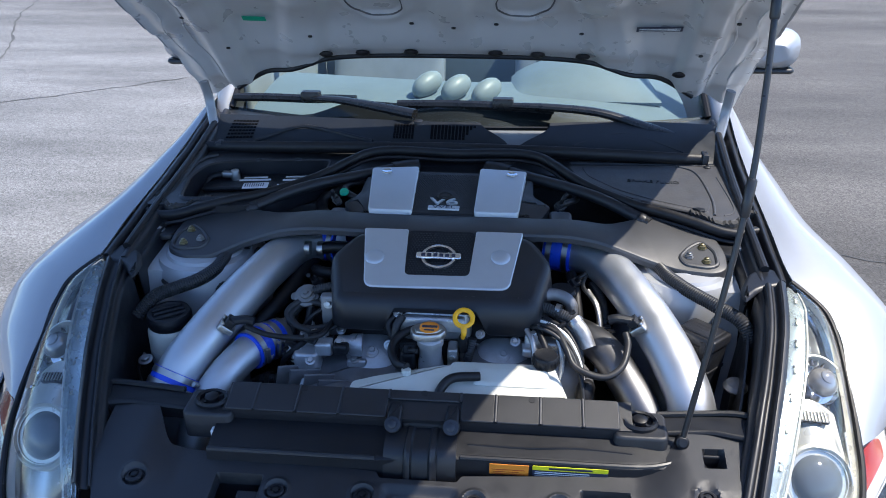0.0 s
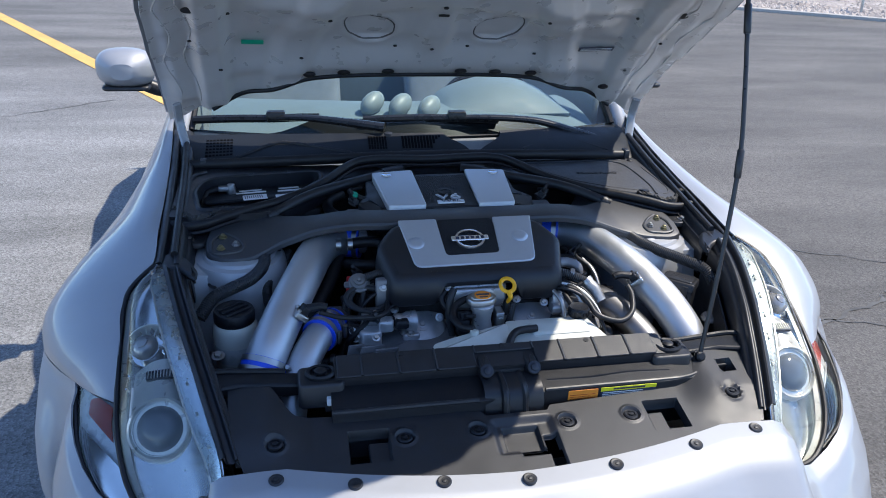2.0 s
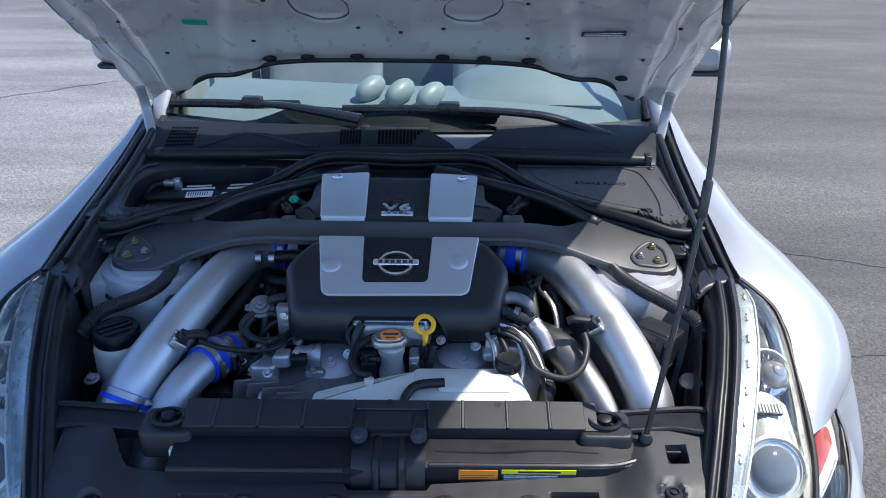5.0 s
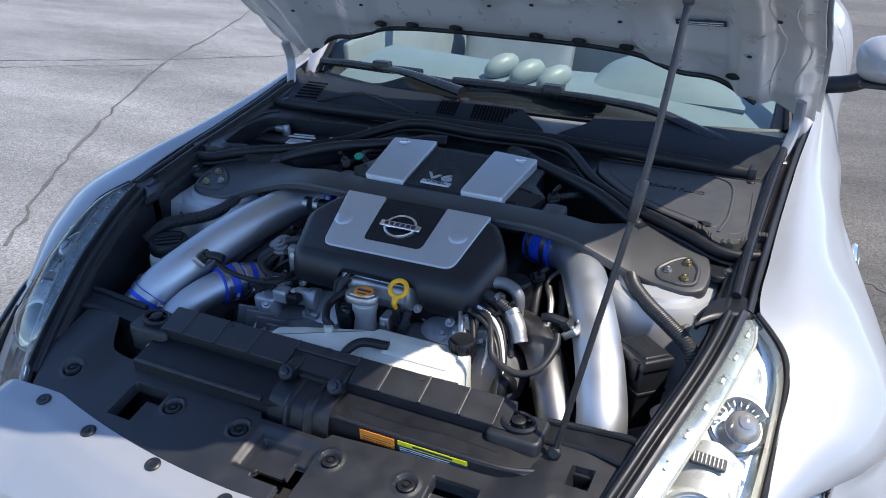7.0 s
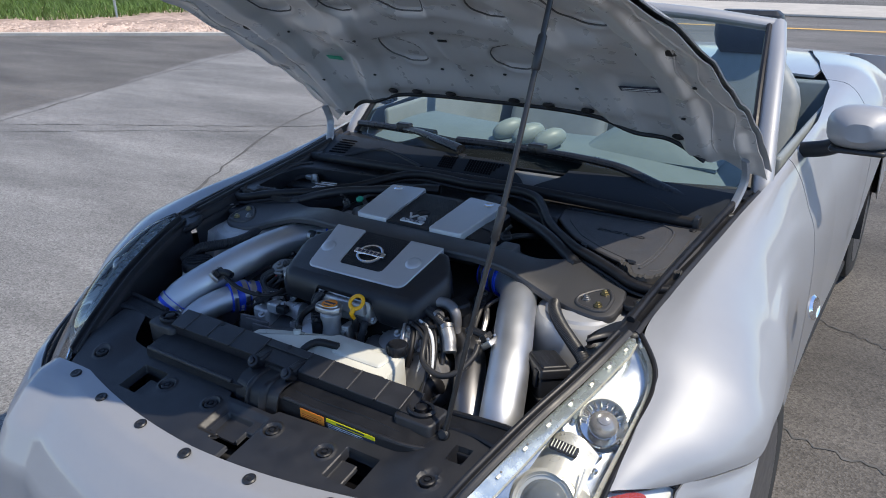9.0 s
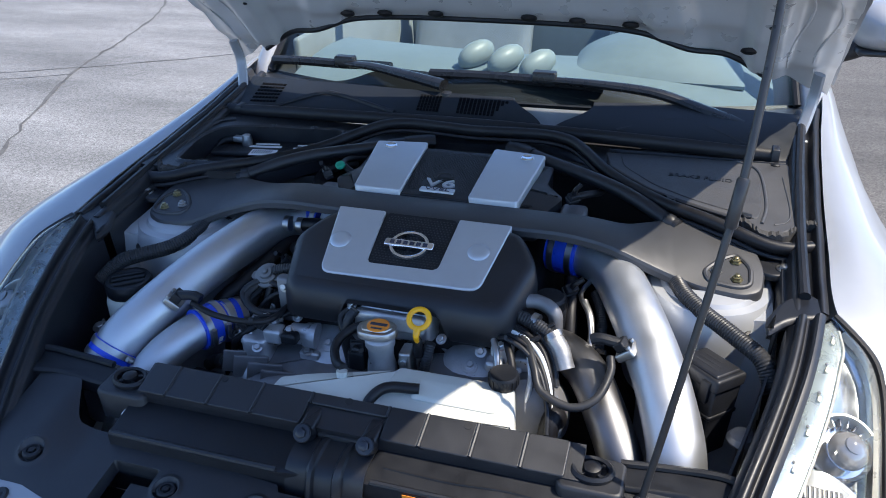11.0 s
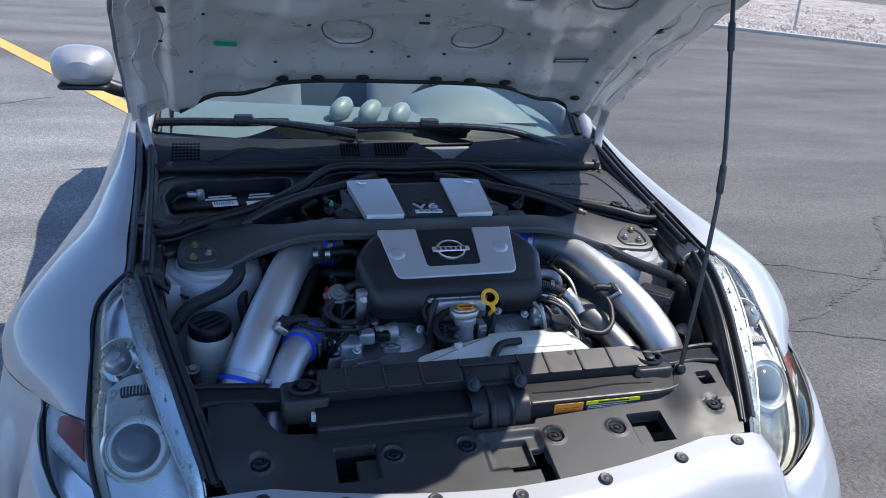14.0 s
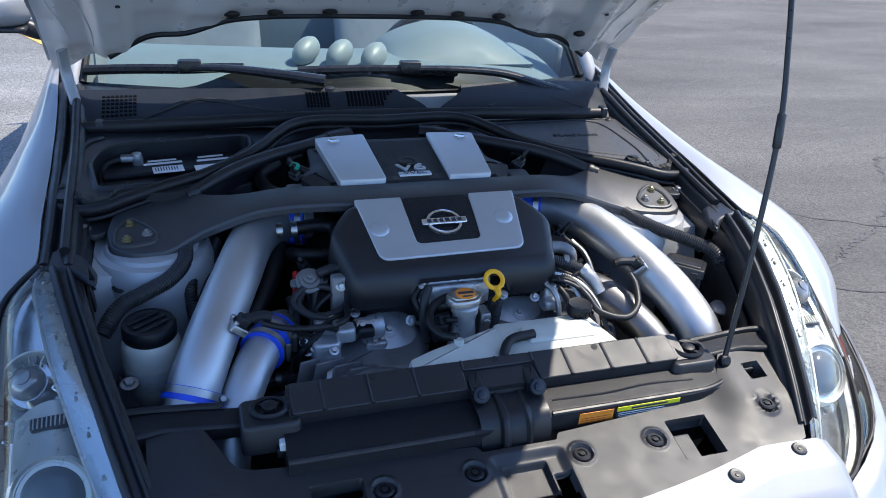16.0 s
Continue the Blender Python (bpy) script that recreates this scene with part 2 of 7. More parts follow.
def rounded(pts, r, n=5):
    """A flat outline with its corners rounded."""
    out, m = [], len(pts)
    for i in range(m):
        a, b, c = (Vector(pts[(i + k) % m][:2]) for k in (-1, 0, 1))
        rr = r[i] if isinstance(r, (list, tuple)) else r
        d1, d2 = (a - b), (c - b)
        k = min(rr, d1.length * 0.48, d2.length * 0.48)
        p, q = b + d1.normalized() * k, b + d2.normalized() * k
        for j in range(n + 1):
            t = j / n
            out.append((1 - t) ** 2 * p + 2 * t * (1 - t) * b + t * t * q)
    return out


def inset(line, d):
    """A flat closed outline moved inwards by d."""
    n = len(line)
    area = sum(line[i].x * line[(i + 1) % n].y - line[(i + 1) % n].x * line[i].y for i in range(n))
    s = 1 if area > 0 else -1
    out = []
    for i in range(n):
        a, b, c = line[i - 1], line[i], line[(i + 1) % n]
        t1, t2 = (b - a), (c - b)
        t1 = t1.normalized() if t1.length > 1e-9 else t2.normalized()
        t2 = t2.normalized() if t2.length > 1e-9 else t1
        n1, n2 = Vector((-t1.y, t1.x)) * s, Vector((-t2.y, t2.x)) * s
        nn = n1 + n2
        nn = nn.normalized() / max(0.5, nn.normalized().dot(n1)) if nn.length > 1e-6 else n1
        out.append(b + nn * d)
    return out


def shell(outline, levels, m=Matrix(), caps=True, into=None):
    """A form built in levels over a flat outline: (inset, height); the height may be a function of x and y."""
    line = [Vector(p) for p in outline]
    rings = []
    for d, h in levels:
        ring = inset(line, d) if d else line
        rings.append([m @ Vector((p.x, p.y, h(p.x, p.y) if callable(h) else h)) for p in ring])
    return loft(rings, caps=caps, into=into)


def slab(outline, z0, z1, bev=0.003, m=Matrix(), into=None):
    """A plate with eased edges."""
    return shell(outline, [(bev, z0), (0, z0 + bev), (0, z1 - bev), (bev * 0.4, z1 - bev * 0.35), (bev, z1), (bev * 1.2, z1)] if not callable(z1) else
                 [(bev, z0), (0, lambda x, y: z1(x, y) - bev), (bev * 0.4, lambda x, y: z1(x, y) - bev * 0.35), (bev, z1), (bev * 1.2, z1)], m, into=into)


def rect(x0, y0, x1, y1, r=0.0, n=4):
    p = [(x0, y0), (x1, y0), (x1, y1), (x0, y1)]
    return rounded(p, r, n) if r else [Vector(q) for q in p]


def block(x0, y0, z0, x1, y1, z1, r=0.006, bev=0.003, m=Matrix(), into=None):
    return slab(rect(x0, y0, x1, y1, r), z0, z1, bev, m, into)


def sheet(fn, nu, nv, thick=0.0, into=None):
    """A patch: fn(u, v) for u, v in 0..1, with a thickness along its normal."""
    bm = into or bmesh.new()
    g = [[Vector(fn(i / nu, j / nv)) for j in range(nv + 1)] for i in range(nu + 1)]
    top = [[bm.verts.new(q) for q in row] for row in g]
    for i in range(nu):
        for j in range(nv):
            bm.faces.new((top[i][j], top[i + 1][j], top[i + 1][j + 1], top[i][j + 1]))
    if thick:
        low = []
        for i in range(nu + 1):
            row = []
            for j in range(nv + 1):
                du = g[min(i + 1, nu)][j] - g[max(i - 1, 0)][j]
                dv = g[i][min(j + 1, nv)] - g[i][max(j - 1, 0)]
                nn = du.cross(dv)
                row.append(bm.verts.new(g[i][j] - (nn.normalized() if nn.length > 1e-12 else Vector((0, 0, 1))) * thick))
            low.append(row)
        for i in range(nu):
            for j in range(nv):
                bm.faces.new((low[i][j], low[i][j + 1], low[i + 1][j + 1], low[i + 1][j]))
        for i in range(nu):
            bm.faces.new((top[i][0], low[i][0], low[i + 1][0], top[i + 1][0]))
            bm.faces.new((top[i][nv], top[i + 1][nv], low[i + 1][nv], low[i][nv]))
        for j in range(nv):
            bm.faces.new((top[0][j], top[0][j + 1], low[0][j + 1], low[0][j]))
            bm.faces.new((top[nu][j], low[nu][j], low[nu][j + 1], top[nu][j + 1]))
    return bm


def table(rows, at):
    """Straight-line reading of rows (position, values...) at a position."""
    if at <= rows[0][0]:
        return rows[0][1:]
    for a, b in zip(rows, rows[1:]):
        if at <= b[0]:
            t = (at - a[0]) / (b[0] - a[0])
            t = t * t * (3 - 2 * t) * 0.4 + t * 0.6
            return [p + (q - p) * t for p, q in zip(a[1:], b[1:])]
    return rows[-1][1:]


def bolt(at, axis, r=0.007, h=0.006, parent=None, material=None, name="bolt"):
    """A hexagon head on its washer."""
    m = toward(at, axis, random.uniform(0, 60))
    bm = lathe([(r * 1.6, 0), (r * 1.6, h * 0.25), (r * 1.3, h * 0.3)], m, 16)
    lathe([(r, h * 0.25), (r, h), (r * 0.8, h * 1.15)], m, 6, into=bm)
    return part(name, bm, material or STEEL, parent)


def words(text, size, m, material, parent, name="lettering", depth=0.0006, align="CENTER", bold=0.0):
    cu = bpy.data.curves.new(name, "FONT")
    cu.body, cu.size, cu.extrude, cu.align_x, cu.align_y, cu.offset = text, size, depth, align, "CENTER", bold
    tmp = bpy.data.objects.new(name, cu)
    me = bpy.data.meshes.new_from_object(tmp)
    bpy.data.objects.remove(tmp)
    bm = bmesh.new()
    bm.from_mesh(me)
    bpy.data.meshes.remove(me)
    bm.transform(m)
    return part(name, bm, material, parent, sharp=0.3)


def smooth(a, b, x):
    t = max(0, min(1, (x - a) / (b - a)))
    return t * t * (3 - 2 * t)


# ---------------------------------------------------------------- ground
def asphalt():
    m = bpy.data.materials.new("asphalt")
    m.use_nodes = True
    nt = m.node_tree
    n, link = nt.nodes, nt.links.new
    b = n["Principled BSDF"]
    tc = n.new("ShaderNodeTexCoord")
    warp = n.new("ShaderNodeTexNoise")
    warp.inputs["Scale"].default_value = 0.9
    warp.inputs["Detail"].default_value = 5
    link(tc.outputs["Object"], warp.inputs["Vector"])
    sep = n.new("ShaderNodeSeparateXYZ")
    link(tc.outputs["Object"], sep.inputs[0])

    def math_(op, a, c):
        q = n.new("ShaderNodeMath")
        q.operation = op
        for i, v in enumerate((a, c)):
            if isinstance(v, (int, float)):
                q.inputs[i].default_value = v
            else:
                link(v, q.inputs[i])
        return q.outputs[0]

    # the older pale paving lies to the west, the newer dark one to the east and beyond the seam
    wob = math_("MULTIPLY", math_("SUBTRACT", warp.outputs["Fac"], 0.5), 0.7)
    line_e = math_("ADD", math_("SUBTRACT", sep.outputs[0], math_("MULTIPLY", sep.outputs[1], 0.10)), wob)
    east = n.new("ShaderNodeMapRange")
    east.interpolation_type = "SMOOTHSTEP"
    east.inputs["From Min"].default_value, east.inputs["From Max"].default_value = -0.5, 0.25
    link(line_e, east.inputs["Value"])
    far_ = math_("ADD", math_("ADD", math_("MULTIPLY", sep.outputs[0], -0.953), math_("MULTIPLY", sep.outputs[1], -0.303)), wob)
    west = n.new("ShaderNodeMapRange")
    west.inputs["From Min"].default_value, west.inputs["From Max"].default_value = 4.96, 5.07
    link(far_, west.inputs["Value"])
    # a smoother, greyer patch lies behind the car
    patch = n.new("ShaderNodeMapRange")
    patch.interpolation_type = "SMOOTHSTEP"
    patch.inputs["From Min"].default_value, patch.inputs["From Max"].default_value = 4.6, 7.0
    link(math_("ADD", math_("ADD", sep.outputs[1], math_("MULTIPLY", sep.outputs[0], 0.35)), wob), patch.inputs["Value"])
    dark = math_("MAXIMUM", math_("MAXIMUM", east.outputs[0], math_("MULTIPLY", west.outputs[0], 0.85)), math_("MULTIPLY", patch.outputs[0], 0.6))
    grain = n.new("ShaderNodeTexVoronoi")
    grain.inputs["Scale"].default_value = 130
    link(tc.outputs["Object"], grain.inputs["Vector"])
    fine = n.new("ShaderNodeTexNoise")
    fine.inputs["Scale"].default_value = 260
    fine.inputs["Detail"].default_value = 4
    link(tc.outputs["Object"], fine.inputs["Vector"])
    blot = n.new("ShaderNodeTexNoise")
    blot.inputs["Scale"].default_value = 0.55
    blot.inputs["Detail"].default_value = 7
    blot.inputs["Roughness"].default_value = 0.6
    st = n.new("ShaderNodeMapping")
    st.inputs["Scale"].default_value = (0.8, 3.0, 1.0)
    st.inputs["Rotation"].default_value = (0, 0, -0.45)
    link(tc.outputs["Object"], st.inputs["Vector"])
    link(st.outputs[0], blot.inputs["Vector"])
    base = n.new("ShaderNodeMix")
    base.data_type = "RGBA"
    base.inputs[6].default_value = (0.168, 0.168, 0.168, 1)
    base.inputs[7].default_value = (0.086, 0.080, 0.074, 1)
    link(dark, base.inputs["Factor"])
    gs = n.new("ShaderNodeMapRange")
    gs.inputs["To Min"].default_value, gs.inputs["To Max"].default_value = 0.55, 1.5
    link(grain.outputs["Color"], gs.inputs["Value"])
    fs = n.new("ShaderNodeMapRange")
    fs.inputs["From Min"].default_value, fs.inputs["From Max"].default_value = 0.3, 0.7
    fs.inputs["To Min"].default_value, fs.inputs["To Max"].default_value = 0.7, 1.3
    link(fine.outputs["Fac"], fs.inputs["Value"])
    bs = n.new("ShaderNodeMapRange")
    bs.inputs["From Min"].default_value, bs.inputs["From Max"].default_value = 0.3, 0.7
    bs.inputs["To Min"].default_value, bs.inputs["To Max"].default_value = 0.62, 1.42
    link(blot.outputs["Fac"], bs.inputs["Value"])
    k = math_("MULTIPLY", math_("MULTIPLY", gs.outputs[0], fs.outputs[0]), bs.outputs[0])
    sc = n.new("ShaderNodeVectorMath")
    sc.operation = "SCALE"
    link(base.outputs[2], sc.inputs[0])
    link(k, sc.inputs["Scale"])
    link(sc.outputs[0], b.inputs["Base Color"])
    b.inputs["Roughness"].default_value = 0.82
    bp = n.new("ShaderNodeBump")
    bp.inputs["Strength"].default_value = 0.6
    bp.inputs["Distance"].default_value = 0.004
    link(grain.outputs["Distance"], bp.inputs["Height"])
    link(bp.outputs[0], b.inputs["Normal"])
    return m


ground = new("ground", mesh_of(sheet(lambda u, v: (-300 + 600 * u, -300 + 600 * v, 0), 24, 24), "ground"))
ground.data.materials.append(asphalt())
tagged(ground, "worn grey asphalt car park, pale to dark, cracked", "ground", kind="structure")
ORIGIN[ground.name] = Vector((0, 0, 0))

SEAM = shader("crack_dark", (0.085, 0.084, 0.083), 0.9, 0, 0.4, 20)
ROADPAINT = shader("yellow_road_paint", (0.60, 0.37, 0.10), 0.7, 0, 0.2, 25, 0.2, 200)


def crack(pts, width, seed, jag=0.016):
    """A wandering crack as a thin broken strip on the asphalt."""
    rnd = random.Random(seed)
    path = curve_through([(*p, 0) for p in pts], 14)
    bm = bmesh.new()
    prev = None
    for i, q in enumerate(path):
        d = (path[min(i + 1, len(path) - 1)] - path[max(i - 1, 0)]).normalized()
        s = Vector((-d.y, d.x, 0))
        c = q + s * rnd.uniform(-jag, jag)
        w = width * rnd.uniform(0.2, 0.75)
        pair = (bm.verts.new(c + s * w + Vector((0, 0, 0.003))), bm.verts.new(c - s * w + Vector((0, 0, 0.003))))
        if prev:
            bm.faces.new((prev[0], pair[0], pair[1], prev[1]))
        prev = pair
    return part("crack", bm, SEAM, ground)


for i, (line, w) in enumerate([
        ([(3.75, 2.97), (3.40, 2.74), (3.17, 2.70), (3.02, 2.79), (2.88, 2.60), (2.70, 2.34), (2.46, 2.16), (2.27, 2.02), (2.08, 1.94), (1.91, 1.83), (1.5, 1.65)], 0.016),
        ([(-7.6, 1.7), (-5.41, 2.75), (-4.6, 3.2), (-3.23, 3.92), (-2.4, 4.5), (-1.5, 5.2)], 0.010),
        ([(-6.2, 2.2), (-5.0, 2.72), (-4.14, 3.23), (-3.19, 3.76)], 0.009),
        ([(-1.9, 1.5), (-2.47, 2.38), (-3.19, 3.76), (-3.72, 5.29), (-4.6, 7.0), (-5.2, 9.0)], 0.016),
        ([(-5.2, 2.5), (-5.9, 4.4), (-6.66, 6.83), (-7.4, 8.5)], 0.014),
        ([(-6.2, 5.2), (-5.0, 6.2), (-3.6, 7.4)], 0.008),
        ([(0.4, 2.0), (0.83, 1.85), (1.14, 1.81), (1.6, 1.7), (2.2, 1.5)], 0.009),
        ([(0.4, 2.75), (0.78, 2.62), (1.04, 2.51), (1.6, 2.4), (2.5, 2.0)], 0.008),
        ([(4.4, 6.3), (5.1, 6.0), (6.2, 6.2), (7.5, 5.8)], 0.008),
        ([(3.2, 8.0), (4.6, 7.4), (6.4, 7.9)], 0.008)]):
    crack(line, w, i)
part("parking_line", sheet(lambda u, v: Vector((-0.62, 4.22, 0.004)).lerp(Vector((-4.0, 10.2, 0.004)), u) + Vector((0.88, 0.47, 0)) * 0.125 * (v - 0.5), 20, 2), ROADPAINT, ground, "worn yellow parking line")
part("parking_line", sheet(lambda u, v: Vector((-5.5, 11.45, 0.004)).lerp(Vector((0.8, 11.75, 0.004)), u) + Vector((0, 1, 0)) * 0.12 * (v - 0.5), 20, 2), ROADPAINT, ground, "worn yellow parking line")

# ---------------------------------------------------------------- gravel verges
GRAVELBASE = shader("gravel_bed", (0.36, 0.27, 0.22), 0.95, 0, 0.45, 9, 0.8, 60)
STONE = shader("gravel_stone", (0.5, 0.39, 0.33), 0.9, 0, 0.4, 5)
PALEBASE = shader("pale_gravel_bed", (0.30, 0.265, 0.24), 0.95, 0, 0.45, 9, 0.8, 60)
PALESTONE = shader("pale_stone", (0.37, 0.325, 0.29), 0.9, 0, 0.35, 5)
CONCRETE = shader("concrete", (0.42, 0.4, 0.37), 0.85, 0, 0.12, 12, 0.3, 90)
GRASS = shader("grass_blade", (0.09, 0.16, 0.03), 0.6, 0, 0.4, 6)


def verge(name, a, b, deep, base, stone, label, count, seed, size):
    """A gravel bed along the line a-b, with its loose stones."""
    a, b = Vector((*a, 0)), Vector((*b, 0))
    d = (b - a).normalized()
    out = Vector((-d.y, d.x, 0))
    bed = new(name, mesh_of(sheet(lambda u, v: a.lerp(b, u) + out * deep * v + Vector((0, 0, 0.015 + 0.05 * min(1, v * 8) + 0.03 * noise.noise(Vector((u * 40, v * 20, seed))))), 120, 30, 0.02), name))
    bed.data.materials.append(base)
    tagged(bed, label, "gravel", kind="structure")
    ORIGIN[bed.name] = Vector((0, 0, 0))
    rnd = random.Random(seed)
    verts, faces = [], []
    for _ in range(count):
        u, v = rnd.random(), rnd.random() ** 1.6 * 0.6
        c = a.lerp(b, u) + out * deep * v + Vector((0, 0, 0.06))
        s = size * rnd.uniform(0.5, 1.5)
        k = len(verts)
        ang = rnd.uniform(0, 3)
        for x, y, z in ((1, 0, 0), (0, 1, 0), (-1, 0, 0), (0, -1, 0), (0.1, 0.1, 0.8), (0, 0, -0.6)):
            x, y = x * rnd.uniform(0.7, 1.2), y * rnd.uniform(0.6, 1.2)
            verts.append(c + Vector((x * math.cos(ang) - y * math.sin(ang), x * math.sin(ang) + y * math.cos(ang), z * rnd.uniform(0.6, 1.1))) * s)
        for f in ((0, 1, 4), (1, 2, 4), (2, 3, 4), (3, 0, 4), (1, 0, 5), (2, 1, 5), (3, 2, 5), (0, 3, 5)):
            faces.append([k + i for i in f])
    me = bpy.data.meshes.new("gravel_stones")
    me.from_pydata(verts, [], faces)
    ob = new("gravel_stones", me)
    me.materials.append(stone)
    tagged(ob, "loose landscaping stones", "gravel", kind="stuff")
    return a, b, out


verge("verge_west", (-7.0, 8.15), (-16.0, 3.8), -9, GRAVELBASE, STONE, "pinkish gravel bed beside the asphalt", 9000, 3, 0.035)
verge("verge_north", (12.5, 7.25), (4.0, 12.45), -9, PALEBASE, PALESTONE, "pale stone bed beside the asphalt", 9000, 5, 0.05)


def kerb(a, b):
    a, b = Vector((*a, 0)), Vector((*b, 0))
    d = (b - a).normalized()
    o = Vector((-d.y, d.x, 0))
    sec = [(0, 0), (0, 0.05), (0.01, 0.06), (0.09, 0.06), (0.1, 0.05), (0.1, 0)]
    ob = new("kerb", mesh_of(loft([[p + o * x + Vector((0, 0, z)) for x, z in sec] for p in (a, b)]), "kerb"))
    ob.data.materials.append(CONCRETE)
    tagged(ob, "low concrete edging between asphalt and gravel", "kerb", kind="structure")


kerb((-7.0, 8.15), (-16.0, 3.8))
kerb((12.5, 7.25), (4.0, 12.45))
solo("sidewalk", block(-6, 13.2, 0.0, 10, 15.0, 0.05, 0.02, 0.01), CONCRETE, "pale concrete path across the car park", "path", kind="structure")


def grass_patch(cx, cy, rx, ry, count, seed):
    rnd = random.Random(seed)
    verts, faces = [], []
    for _ in range(count):
        a, r = rnd.uniform(0, 6.283), rnd.random() ** 0.5
        x, y = cx + rx * r * math.cos(a), cy + ry * r * math.sin(a)
        h, t, w = rnd.uniform(0.08, 0.3), rnd.uniform(0, 6.283), rnd.uniform(0.006, 0.014)
        dx, dy = math.cos(t), math.sin(t)
        lean = rnd.uniform(0.02, 0.12)
        k = len(verts)
        verts += [(x - dy * w, y + dx * w, 0.04), (x + dy * w, y - dx * w, 0.04), (x + dx * lean * 0.4 + dy * w * 0.7, y + dy * lean * 0.4 - dx * w * 0.7, h * 0.6), (x + dx * lean, y + dy * lean, h)]
        faces += [(k, k + 1, k + 2), (k, k + 2, k + 3)]
    me = bpy.data.meshes.new("grass")
    me.from_pydata(verts, [], faces)
    ob = new("grass", me)
    me.materials.append(GRASS)
    tagged(ob, "green weeds growing in the gravel", "grass", kind="stuff")


grass_patch(-13.6, 8.6, 2.4, 1.7, 9000, 1)
grass_patch(-11.5, 9.6, 0.9, 0.8, 900, 2)
grass_patch(-15.0, 10.0, 3.0, 1.2, 5000, 4)
for at in ((-11.3, 8.16), (8.21, 10.3)):
    solo("marker_post", tube([(*at, 0.02), (at[0] - 0.05, at[1] + 0.02, 1.1)], 0.022, 8), STEEL, "thin grey metal post standing in the gravel", "post", "verge posts")

# setting out of the ground plan about the car
for ob in list(bpy.data.objects):
    if ob.type == "MESH":
        at = ob.location.copy() if not ob.parent else ob.parent.location.copy()
        for v in ob.data.vertices:
            w = v.co + at
            v.co = Vector((1.157 * w.x + 0.026 * w.y - 0.05, -0.011 * w.x + 1.14 * w.y - 0.144, w.z)) - at


# ---------------------------------------------------------------- setting out of the car
def car_axes(p):
    y = min(p.y, 1.9)
    k = smooth(0.25, 0.6, p.z)
    return Vector((0.9953 * p.x + 0.0195 * y - 0.0099 * p.z - 0.0136, p.y - 0.0309 * y - 0.0062 * p.x - 0.0088 * p.z + 0.0389, p.z + k * (0.033 * y + 0.0034 * p.x - 0.0111 * p.z - 0.0229)))


TRUE[0] = car_axes


# ---------------------------------------------------------------- car body
car = thing("car", (0, 2.0, 0), "silver two-seat sports convertible with its bonnet propped open", "car")

# side of the body: distance back, then seven (x, z) pairs from the bonnet line down
SIDE = [
    (0.60, .752, .668, .79, .662, .838, .645, .888, .61, .920, .57, .932, .53, .934, .50),
    (0.66, .758, .700, .80, .694, .852, .673, .902, .628, .928, .575, .938, .51, .938, .46),
    (0.72, .770, .728, .81, .722, .862, .695, .91, .645, .936, .58, .942, .50, .940, .44),
    (0.83, .765, .773, .80, .768, .862, .742, .915, .69, .940, .63, .945, .60, .945, .58),
    (0.92, .697, .812, .76, .809, .85, .782, .91, .725, .937, .66, .943, .635, .943, .615),
    (1.08, .700, .832, .745, .836, .790, .820, .842, .789, .882, .752, .924, .695, .938, .645),
    (1.25, .705, .842, .745, .843, .786, .819, .822, .783, .862, .742, .902, .690, .917, .62),
    (1.4, .712, .852, .747, .850, .784, .822, .812, .787, .840, .745, .876, .680, .893, .45),
    (1.55, .720, .865, .746, .861, .778, .828, .803, .790, .828, .742, .858, .650, .866, .30),
    (1.75, .735, .885, .754, .876, .778, .838, .800, .795, .824, .735, .852, .560, .850, .22),
    (1.95, 0.74, 0.9, 0.756, 0.885, 0.782, 0.84, 0.808, 0.77, 0.838, 0.68, 0.848, 0.5, 0.838, 0.22),
    (2.4, 0.74, 0.915, 0.753, 0.9, 0.777, 0.85, 0.8, 0.78, 0.83, 0.68, 0.84, 0.5, 0.83, 0.22),
    (2.9, 0.7, 0.935, 0.755, 0.92, 0.8, 0.86, 0.835, 0.78, 0.855, 0.68, 0.855, 0.5, 0.835, 0.22),
    (3.3, 0.6, 0.96, 0.74, 0.95, 0.83, 0.88, 0.88, 0.78, 0.895, 0.69, 0.895, 0.65, 0.895, 0.62),
    (3.75, .500, .950, .70, .93, .82, .86, .89, .76, .91, .65, .90, .50, .88, .30),
    (4.10, .400, .900, .60, .88, .74, .82, .82, .72, .85, .60, .85, .45, .82, .30),
]


def side_point(s, y, v):
    row = table(SIDE, y)
    pts = [Vector((row[2 * i], row[2 * i + 1])) for i in range(7)]
    t = v * 6
    i = min(5, int(t))
    f = t - i
    a, b, c, d = pts[max(0, i - 1)], pts[i], pts[i + 1], pts[min(6, i + 2)]
    p = 0.5 * (2 * b + (c - a) * f + (2 * a - 5 * b + 4 * c - d) * f * f + (3 * b - a - 3 * c + d) * f ** 3)
    return Vector((s * p.x, y, p.y))


